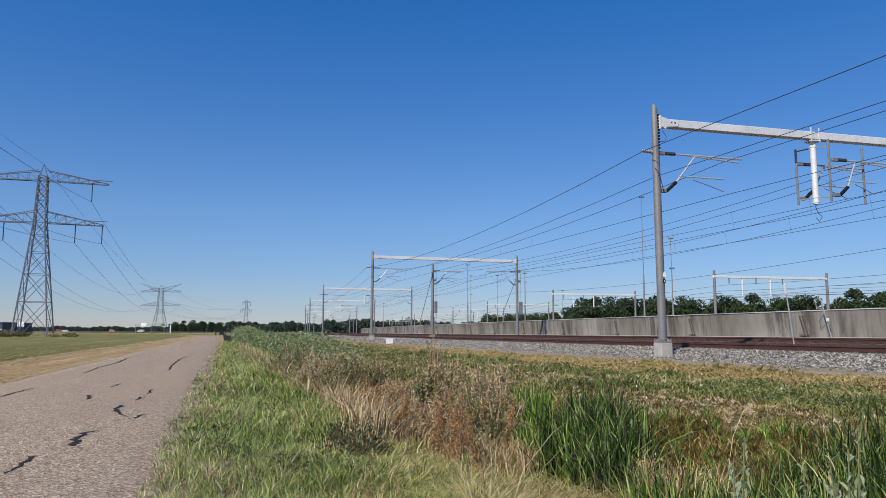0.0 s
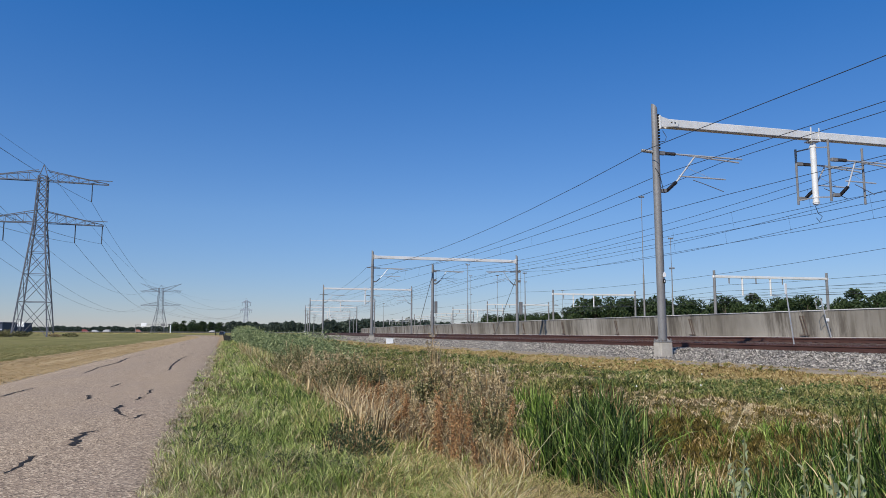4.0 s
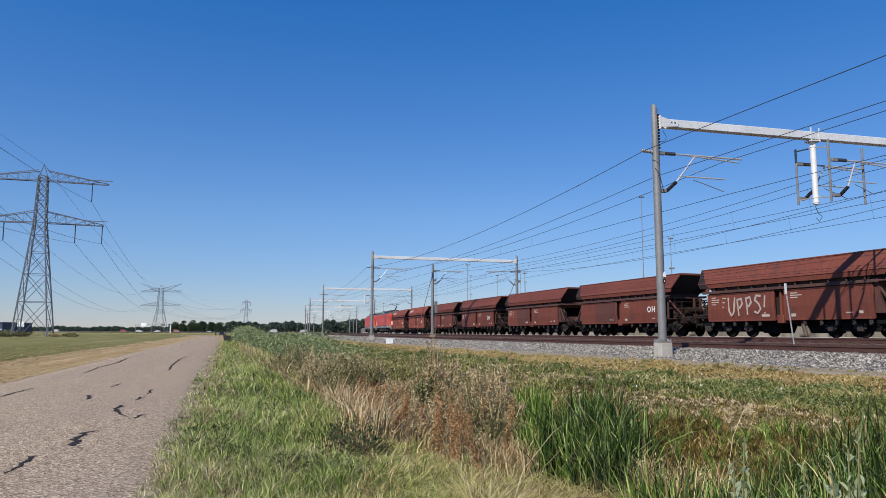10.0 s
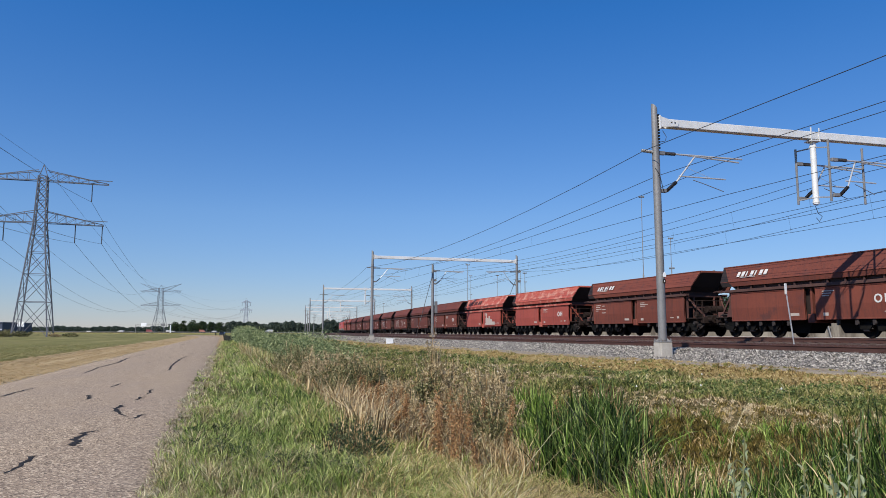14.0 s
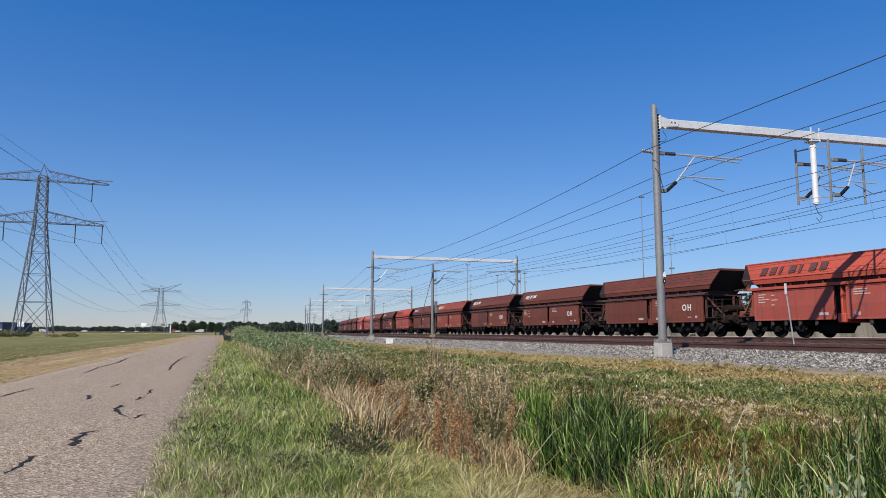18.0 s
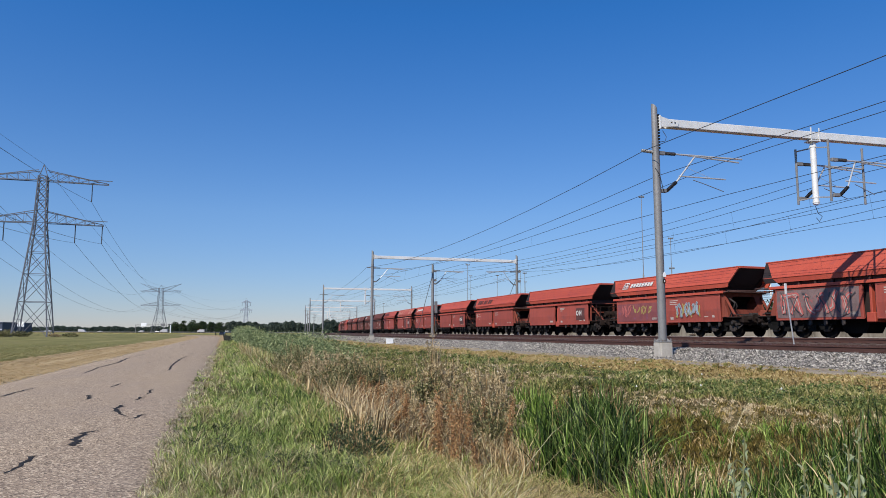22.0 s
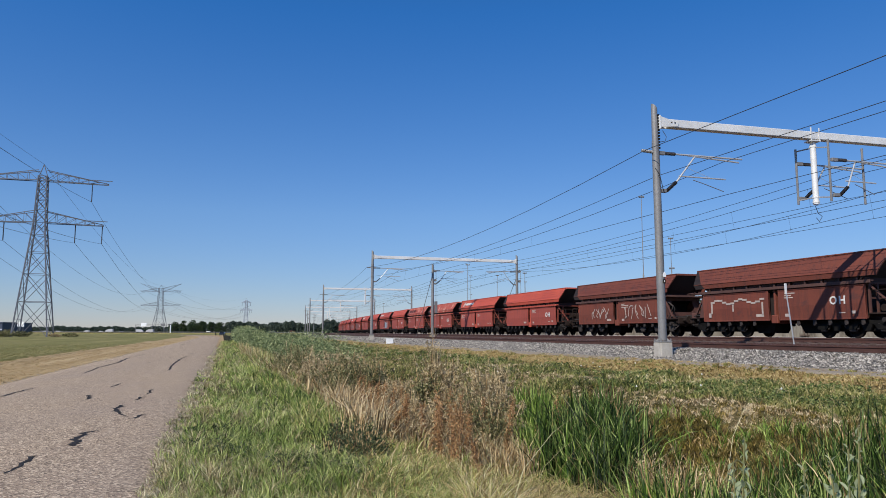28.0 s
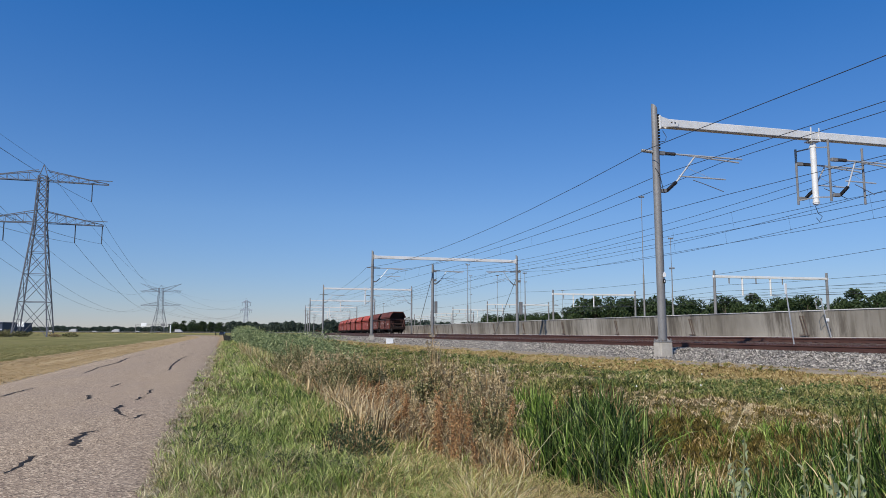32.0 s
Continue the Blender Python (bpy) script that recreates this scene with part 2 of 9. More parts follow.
def plant_mat(name, stops, rough=0.6, thin=0.2, patch=0.25):
    """Blades and leaves: each piece takes its own tone; thin ones let light through."""
    m, nt, b = _new_mat(name)
    g = nt.nodes.new("ShaderNodeNewGeometry")
    v = _coords(nt)
    n = _noise(nt, v, 0.45, 3)
    add = nt.nodes.new("ShaderNodeMath")
    add.operation = "MULTIPLY_ADD"
    nt.links.new(n, add.inputs[0])
    add.inputs[1].default_value = patch * 4
    sub = nt.nodes.new("ShaderNodeMath")
    sub.operation = "SUBTRACT"
    nt.links.new(g.outputs["Random Per Island"], sub.inputs[0])
    sub.inputs[1].default_value = patch * 2
    nt.links.new(sub.outputs[0], add.inputs[2])
    col = _ramp(nt, add.outputs[0], stops)
    nt.links.new(col, b.inputs["Base Color"])
    b.inputs["Roughness"].default_value = rough
    b.inputs["Specular IOR Level"].default_value = 0.25
    if thin:
        tr = nt.nodes.new("ShaderNodeBsdfTranslucent")
        nt.links.new(col, tr.inputs["Color"])
        mx = nt.nodes.new("ShaderNodeMixShader")
        mx.inputs[0].default_value = thin
        nt.links.new(b.outputs[0], mx.inputs[1])
        nt.links.new(tr.outputs[0], mx.inputs[2])
        nt.links.new(mx.outputs[0], nt.nodes["Material Output"].inputs["Surface"])
    return m


def ground_mat(name, stops, scale, bump=0.5, fine=14.0, rows=0.0):
    """Soil and thatch of three tones; rows: how far the pattern runs in rows along the road."""
    m, nt, b = _new_mat(name)
    v = _coords(nt)
    if rows:
        mp = nt.nodes.new("ShaderNodeMapping")
        mp.inputs["Rotation"].default_value = (0, 0, math.atan(-0.305))
        nt.links.new(_coords(nt), mp.inputs["Vector"])
        ms = nt.nodes.new("ShaderNodeMapping")
        ms.inputs["Scale"].default_value = (rows, 0.25, 1)
        nt.links.new(mp.outputs[0], ms.inputs["Vector"])
        v = ms.outputs[0]
    big = _noise(nt, v, scale, 8, 0.62)
    mid = _noise(nt, _coords(nt), fine, 6, 0.7)
    mean = nt.nodes.new("ShaderNodeMath")
    mean.operation = "MULTIPLY_ADD"
    nt.links.new(mid, mean.inputs[0])
    mean.inputs[1].default_value = 0.5
    half = nt.nodes.new("ShaderNodeMath")
    half.operation = "MULTIPLY"
    half.inputs[1].default_value = 0.5
    nt.links.new(big, half.inputs[0])
    nt.links.new(half.outputs[0], mean.inputs[2])
    col = _ramp(nt, mean.outputs[0], stops)
    nt.links.new(col, b.inputs["Base Color"])
    b.inputs["Roughness"].default_value = 0.95
    b.inputs["Specular IOR Level"].default_value = 0.1
    bp = nt.nodes.new("ShaderNodeBump")
    bp.inputs["Strength"].default_value = bump
    bp.inputs["Distance"].default_value = 0.08
    nt.links.new(mid, bp.inputs["Height"])
    nt.links.new(bp.outputs[0], b.inputs["Normal"])
    return m


def asphalt_mat():
    """Chip seal: pinkish stones set in grey binder."""
    m, nt, b = _new_mat("asphalt")
    v = _coords(nt)
    vo = nt.nodes.new("ShaderNodeTexVoronoi")
    vo.inputs["Scale"].default_value = 55.0
    nt.links.new(v, vo.inputs["Vector"])
    sep = nt.nodes.new("ShaderNodeSeparateColor")
    nt.links.new(vo.outputs["Color"], sep.inputs[0])
    col = _ramp(nt, sep.outputs[0], [(0.0, (0.08, 0.058, 0.040)), (0.35, (0.29, 0.213, 0.144)), (0.75, (0.45, 0.335, 0.226)), (1.0, (0.84, 0.68, 0.48))])
    big = _noise(nt, _coords(nt, (1, 0.35, 1)), 0.7, 6)
    col = _mix(nt, _thresh(nt, big, 0.35, 0.75), col, _mix(nt, 0.35, col, (0.26, 0.21, 0.18)))
    nt.links.new(col, b.inputs["Base Color"])
    b.inputs["Roughness"].default_value = 0.92
    b.inputs["Specular IOR Level"].default_value = 0.15
    bp = nt.nodes.new("ShaderNodeBump")
    bp.inputs["Strength"].default_value = 0.6
    bp.inputs["Distance"].default_value = 0.006
    nt.links.new(vo.outputs["Distance"], bp.inputs["Height"])
    nt.links.new(bp.outputs[0], b.inputs["Normal"])
    return m


def wall_mat():
    """Pale concrete with groups of dark runs of dirt and broad grey stains."""
    m, nt, b = _new_mat("stained_wall_concrete")
    base = _ramp(nt, _noise(nt, _coords(nt, (1, 1, 0.6)), 0.16, 5), [(0.32, (0.15, 0.130, 0.10)), (0.5, (0.255, 0.23, 0.19)), (0.68, (0.35, 0.322, 0.275))])
    fine = _noise(nt, _coords(nt), 14.0, 4)
    col = _mix(nt, _thresh(nt, fine, 0.45, 0.8), base, _mix(nt, 0.35, base, (0.20, 0.175, 0.14)))
    for stretch, lo, hi, amt, dirt in (((1.5, 1.5, 0.10), 0.47, 0.60, 0.8, (0.07, 0.058, 0.045)), ((5.0, 5.0, 0.22), 0.50, 0.62, 0.6, (0.085, 0.07, 0.055))):
        st = _noise(nt, _coords(nt, stretch), 0.9, 6, 0.68)
        grp = _thresh(nt, _noise(nt, _coords(nt, (1, 1, 0.4)), 0.22, 3), 0.36, 0.56)
        fac = nt.nodes.new("ShaderNodeMath")
        fac.operation = "MULTIPLY"
        nt.links.new(_thresh(nt, st, lo, hi), fac.inputs[0])
        nt.links.new(grp, fac.inputs[1])
        fac2 = nt.nodes.new("ShaderNodeMath")
        fac2.operation = "MULTIPLY"
        fac2.inputs[1].default_value = amt
        nt.links.new(fac.outputs[0], fac2.inputs[0])
        col = _mix(nt, fac2.outputs[0], col, dirt)
    nt.links.new(col, b.inputs["Base Color"])
    b.inputs["Roughness"].default_value = 0.93
    b.inputs["Specular IOR Level"].default_value = 0.15
    bp = nt.nodes.new("ShaderNodeBump")
    bp.inputs["Strength"].default_value = 0.3
    bp.inputs["Distance"].default_value = 0.02
    nt.links.new(fine, bp.inputs["Height"])
    nt.links.new(bp.outputs[0], b.inputs["Normal"])
    return m


M_ASPHALT = asphalt_mat()
M_TAR = mat("tar", (0.026, 0.023, 0.021), (0.045, 0.04, 0.036), 3, 0.8, 0, 0.3, 40, spec=0.12)
M_GRAVEL = mat("edge_gravel", (0.17, 0.135, 0.095), (0.38, 0.315, 0.225), 18, 0.95, 0, 0.3, 40)
M_FIELD = ground_mat("field_soil", [(0.36, (0.115, 0.125, 0.036)), (0.5, (0.19, 0.175, 0.062)), (0.62, (0.32, 0.26, 0.12))], 0.10, fine=5.0, rows=2.4)
M_DRY = ground_mat("dry_soil", [(0.36, (0.23, 0.155, 0.07)), (0.5, (0.38, 0.27, 0.135)), (0.64, (0.56, 0.43, 0.25))], 0.40, rows=2.6)
# verge soil: shade between the blades is put into its dark tones
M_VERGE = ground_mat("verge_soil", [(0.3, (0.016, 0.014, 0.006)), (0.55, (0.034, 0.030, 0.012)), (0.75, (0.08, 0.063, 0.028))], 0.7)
M_PLAIN = ground_mat("plain_soil", [(0.3, (0.05, 0.038, 0.016)), (0.5, (0.09, 0.075, 0.027)), (0.7, (0.20, 0.145, 0.07))], 0.35)
M_TOE = ground_mat("toe_soil", [(0.3, (0.22, 0.15, 0.05)), (0.5, (0.32, 0.23, 0.09)), (0.7, (0.42, 0.33, 0.16))], 0.5)
# ballast bed: shade in the gaps between stones is put into its grey
M_BALLAST = mat("ballast", (0.10, 0.09, 0.085), (0.18, 0.16, 0.145), 3.0, 0.95, 0, 1.0, 11, spec=0.15)
M_BALLAST_RUST = mat("rusty_ballast", (0.055, 0.028, 0.021), (0.10, 0.058, 0.044), 2.0, 0.95, 0, 1.0, 11, spec=0.1)
M_RAIL = mat("rusty_rail", (0.06, 0.025, 0.018), (0.10, 0.043, 0.03), 1.0, 0.75, 0.2, 0.2, 20)
M_RAILTOP = mat("worn_rail_head", (0.45, 0.40, 0.37), (0.6, 0.56, 0.52), 1.0, 0.35, 0.9, 0.05, 20)
M_SLEEPER = mat("rust_stained_sleeper", (0.065, 0.042, 0.033), (0.12, 0.082, 0.066), 1.5, 0.9, 0, 0.3, 25)
M_STEEL = mat("weathered_galvanised_steel", (0.18, 0.175, 0.17), (0.26, 0.25, 0.24), 0.9, 0.55, 0.25, 0.1, 14, streak=(0.17, 0.15, 0.14), streak_amt=0.5)
M_BEAM = mat("pale_galvanised_steel", (0.66, 0.65, 0.62), (0.74, 0.73, 0.70), 0.4, 0.55, 0.1, 0.03, 3, streak=(0.56, 0.54, 0.50), streak_amt=0.3)
M_ALU = mat("aluminium_tube", (0.44, 0.44, 0.44), (0.54, 0.54, 0.53), 2, 0.45, 0.3, 0.05, 20)
# far pylon steel: distance haze is put into this pale bluish colour
M_LATTICE_FAR = mat("hazy_pylon_steel", (0.22, 0.24, 0.31), (0.28, 0.30, 0.37), 0.3, 0.7, 0.0, 0, 20)
M_INSUL = mat("dark_insulator", (0.03, 0.028, 0.03), (0.06, 0.055, 0.06), 6, 0.35, 0, 0.1, 30)
M_WIRE = mat("dark_copper_wire", (0.035, 0.038, 0.042), (0.06, 0.06, 0.065), 3, 0.6, 0.3, 0, 30)
M_CONC = mat("streaked_concrete", (0.40, 0.37, 0.32), (0.52, 0.48, 0.43), 0.5, 0.9, 0, 0.3, 18, streak=(0.13, 0.115, 0.10), streak_amt=0.75)
M_WALL = wall_mat()
M_CONC_PALE = mat("pale_concrete", (0.50, 0.47, 0.43), (0.62, 0.59, 0.55), 0.8, 0.9, 0, 0.3, 22)
M_STRUT = mat("rusted_strut_steel", (0.075, 0.052, 0.040), (0.13, 0.095, 0.075), 2, 0.85, 0.1, 0.2, 25)
M_BLOCK = mat("foundation_concrete", (0.36, 0.325, 0.27), (0.50, 0.455, 0.39), 2.0, 0.9, 0, 0.35, 20, streak=(0.25, 0.22, 0.19), streak_amt=0.5)
M_WHITE = mat("white_paint", (0.72, 0.72, 0.71), (0.82, 0.82, 0.81), 3, 0.5, 0, 0.05, 30)
M_LATTICE = mat("pylon_steel", (0.085, 0.09, 0.11), (0.13, 0.135, 0.16), 0.3, 0.6, 0.2, 0, 20)
# running gear: grime and the shade under the vehicles are put into these colours
M_GEAR = mat("dusty_axle_gear", (0.022, 0.017, 0.015), (0.05, 0.038, 0.033), 3, 0.8, 0.1, 0.1, 25)
M_BLACK = mat("sooty_black_metal", (0.007, 0.0065, 0.006), (0.015, 0.014, 0.013), 2, 0.85, 0.0, 0.15, 25, spec=0.08)
M_BROWNBLACK = mat("brown_dusty_metal", (0.016, 0.011, 0.009), (0.042, 0.028, 0.023), 2, 0.85, 0.05, 0.2, 25, spec=0.08)
M_WHEEL = mat("dusty_wheel_steel", (0.010, 0.008, 0.007), (0.020, 0.016, 0.014), 3, 0.9, 0.0, 0.1, 25, spec=0.08)

# ---------------------------------------------------------------- ground
def build_ground():
    # rows across, columns that run along the road
    ps = np.unique(np.round(np.concatenate([-np.geomspace(60, 3500, 26), np.arange(-60, -6, 0.75), np.arange(-6, 10, 0.3), np.arange(10, 80, 0.75), np.geomspace(80, 3500, 36)]), 3))
    ys = np.unique(np.concatenate([-np.geomspace(20, 3500, 20), np.arange(-20, 110, 0.9), np.geomspace(110, 3800, 60)]))
    gp, gy = np.meshgrid(ps, ys)
    gx = ROAD_A + ROAD_B * gy + gp / ROAD_C
    sh = gx.shape
    z = ground_z(gx.ravel(), gy.ravel()).reshape(sh)
    verts = np.stack([gx.ravel(), gy.ravel(), z.ravel()], 1)
    ii = np.arange(sh[0] * sh[1]).reshape(sh)
    quads = np.stack([ii[:-1, :-1].ravel(), ii[:-1, 1:].ravel(), ii[1:, 1:].ravel(), ii[1:, :-1].ravel()], 1)
    me = soup_mesh("ground", verts, quads.astype(np.int32))
    cen = verts[quads].mean(1)
    p = road_off(cen[:, 0], cen[:, 1])
    s, lat = line_coords(cen[:, 0], cen[:, 1])
    edge = 0.5 * wob(cen[:, 0], cen[:, 1], 0.5)
    idx = np.zeros(len(quads), np.int32)
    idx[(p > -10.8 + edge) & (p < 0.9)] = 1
    idx[p >= 0.9] = 2
    idx[p >= 7.2 + edge] = 3
    idx[(lat > -15.6 + edge) & (lat < 30)] = 4
    idx[(cen[:, 1] > 330) | (lat > 30)] = 0
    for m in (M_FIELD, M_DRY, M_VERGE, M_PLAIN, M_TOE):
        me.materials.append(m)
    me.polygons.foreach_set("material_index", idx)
    me.polygons.foreach_set("use_smooth", np.ones(len(quads), bool))
    ob = new("ground", me)
    return tagged(ob, "flat Dutch polder ground with dry and green grass", "ground", kind="structure")


def build_road():
    g = Geo()
    n = 130
    ys = np.concatenate([np.linspace(-60, 60, 60), np.geomspace(62, 330, n - 60)])
    rings = []
    ux, uy = ROAD_C, -ROAD_C * ROAD_B
    for y in ys:
        bend = -0.00075 * max(y - 190, 0) ** 2
        ex = ROAD_A + ROAD_B * y + bend
        wr = 0.06 * float(wob(np.array(ex), np.array(y), 1.4)) + 0.03 * float(wob(np.array(ex), np.array(y), 4.0))
        wl = 0.08 * float(wob(np.array(ex), np.array(y), 1.1, 2.0))
        cross = [(wr + 0.16, -0.06), (wr - 0.03, 0.004), (-0.5, 0.02), (-ROAD_W / 2, 0.045), (-ROAD_W + 0.4, 0.02), (-ROAD_W + wl, 0.0), (-ROAD_W + wl - 0.16, -0.08)]
        rings.append([(ex + c * ux, y + c * uy, z) for c, z in cross])
    g.loft(rings)
    ob = part("road", g, M_ASPHALT, smooth=True)
    tagged(ob, "narrow pinkish-grey chip-sealed asphalt road with tar-patched cracks", "road", kind="structure")
    # soil and gravel spill along the edges
    g = Geo()
    for i in range(1900):
        y = 3.5 * math.exp(random.random() * math.log(70 / 3.5))
        side = 0.0 if random.random() < 0.75 else -ROAD_W
        c = side + (random.uniform(-0.05, 0.24) if side == 0 else -random.uniform(-0.02, 0.2))
        x = ROAD_A + ROAD_B * y + c * ux
        r = random.uniform(0.01, 0.032) * max(1, y / 14) ** 0.6
        a = random.uniform(0, 6.28)
        vs = [(x + r * math.cos(a + k * 1.57) * random.uniform(0.6, 1.3), y + c * uy + r * math.sin(a + k * 1.57) * random.uniform(0.6, 1.3), -0.01) for k in range(4)]
        g.add(vs + [(x, y + c * uy, r * random.uniform(0.5, 1.0))], [(0, 1, 4), (1, 2, 4), (2, 3, 4), (3, 0, 4)])
    ob = part("edge_gravel", g, M_GRAVEL)
    tagged(ob, "loose gravel and crumbs along the road edge", "gravel", kind="stuff")
    return ob


def tar_patch(pts, width):
    """A sealed crack: a flat, uneven strip of tar on the road. pts: distance from the road's right edge, along y."""
    g = Geo()
    fine = []
    width = list(width)
    for i in range(len(pts) - 1):
        k = 5
        for j in range(k if i < len(pts) - 2 else k + 1):
            u = j / k
            y = pts[i][1] + (pts[i + 1][1] - pts[i][1]) * u
            amp = min(0.05, 0.25 * width[i]) * (1 if 0 < u < 1 else 0.3)
            fine.append((pts[i][0] + (pts[i + 1][0] - pts[i][0]) * u + random.uniform(-amp, amp), y, (width[i] + (width[i + 1] - width[i]) * u) * random.uniform(0.28, 0.55)))
    rows = []
    m = len(fine)
    for i, (c, y, w) in enumerate(fine):
        a, b = fine[max(i - 1, 0)], fine[min(i + 1, m - 1)]
        d = Vector((b[0] - a[0], b[1] - a[1])).normalized()
        w *= 0.35 if i in (0, m - 1) else 1.0
        nx, ny = -d.y * w / 2, d.x * w / 2
        for k in (-1, 1):
            cc, yy = c + k * nx, y + k * ny
            z = float(np.interp(-cc, [0, 0.5, ROAD_W / 2, ROAD_W - 0.4, ROAD_W], [0.004, 0.02, 0.045, 0.02, 0.0])) + 0.005
            rows.append((ROAD_A + ROAD_B * yy + cc * ROAD_C, yy - cc * ROAD_C * ROAD_B, z))
    g.add(rows, [(2 * i, 2 * i + 1, 2 * i + 3, 2 * i + 2) for i in range(m - 1)])
    ob = part("tar_patch", g, M_TAR)
    return tagged(ob, "black tar patch sealing a crack in the asphalt", "road patch", "tar patches on the road", "structure")


# ---------------------------------------------------------------- railway
def sweep(profile, lat, s0, s1, step, closed=True):
    g = Geo()
    ss = np.arange(s0, s1 + step * 0.5, step)
    rings = []
    for s in ss:
        h = heading(s)
        c, k = math.cos(h), math.sin(h)
        o = trk(s, lat)
        rings.append([(o.x + a * c, o.y + a * k, o.z + b) for a, b in profile])
    g.loft(rings)
    return g


DROP_A = -0.17              # the near track lies lower than the other two
SHOULDER = [(-13.25, -0.83), (-12.9, -0.73), (-11.95, -0.64), (-11.0, -0.40), (-7.4, -0.40), (-6.6, -0.36), (-4.9, -0.33)]


def build_bed():
    prof = SHOULDER + [(-4.2, -0.24), (3.4, -0.24), (4.2, -0.32), (8.6, -0.32), (8.6, -1.1), (-13.25, -1.1)]
    g = sweep(prof, 0, S_MIN + 5, S_MAX - 5, 6)
    me = g.mesh("ballast_bed")
    me.materials.append(M_BALLAST)
    me.materials.append(M_BALLAST_RUST)
    n = len(prof)
    for i, f in enumerate(me.polygons):
        ks = sorted(v % n for v in f.vertices)
        if len(ks) == 4 and ks[0] >= 3 and ks[-1] <= 9:
            f.material_index = 1
    ob = part("ballast_bed", me, None)
    return tagged(ob, "grey crushed-stone ballast bed under the railway tracks", "ballast", kind="structure")


def build_toe_sand():
    g = sweep([(-13.9, -0.83), (-13.7, -0.735), (-13.1, -0.715), (-12.85, -0.69), (-12.85, -0.9), (-13.9, -0.9)], 0, -40, 200, 3)
    ob = part("toe_sand", g, M_GRAVEL)
    return tagged(ob, "pale sandy strip along the foot of the ballast", "sand", kind="structure")


RAIL_PROFILE = [(-0.072, -0.172), (0.072, -0.172), (0.072, -0.158), (0.012, -0.138), (0.010, -0.05), (0.036, -0.036), (0.036, -0.006), (0.030, 0.0), (-0.030, 0.0), (-0.036, -0.006), (-0.036, -0.036), (-0.010, -0.05), (-0.012, -0.138), (-0.072, -0.158)]


def build_track(name, lat, label, drop=0.0):
    root = new(name)
    tagged(root, label, "railway track", "parallel railway tracks", "structure")
    for side in (-0.754, 0.754):
        g = sweep([(a, b + drop) for a, b in RAIL_PROFILE], lat + side, S_MIN + 5, S_MAX - 5, 5)
        me = g.mesh("rail")
        me.materials.append(M_RAIL)
        me.materials.append(M_RAILTOP)
        nprof = len(RAIL_PROFILE)
        for i, f in enumerate(me.polygons):
            zs = [me.vertices[v].co.z for v in f.vertices]
            if min(zs) > ZR + drop - 0.003 and len(f.vertices) == 4:
                f.material_index = 1
        part("rail", me, None, root, "rusty brown steel rail")
    g = Geo()
    for s in np.arange(-60, 330, 0.62):
        m = trk_pose(s, lat, drop)
        g.add([m @ Vector(p) for p in ((-1.28, -0.13, -0.235), (1.28, -0.13, -0.235), (1.28, 0.13, -0.235), (-1.28, 0.13, -0.235),
                                       (-1.26, -0.10, -0.185), (1.26, -0.10, -0.185), (1.26, 0.10, -0.185), (-1.26, 0.10, -0.185))],
              [(0, 1, 5, 4), (1, 2, 6, 5), (2, 3, 7, 6), (3, 0, 4, 7), (4, 5, 6, 7)])
    sl = part("sleepers", g, M_SLEEPER, root, "concrete sleepers stained by rust")
    sl["kind"] = "stuff"
    g = Geo()
    for s in np.arange(-20, 130, 0.62):
        for side in (-0.754, 0.754):
            m = trk_pose(s, lat + side, drop)
            for k in (-0.085, 0.085):
                g.box(k - 0.03, k + 0.03, -0.06, 0.06, -0.186, -0.14, m)
    fa = part("rail_fastenings", g, M_RAIL, root, "rusted rail clips")
    fa["kind"] = "stuff"
    return root


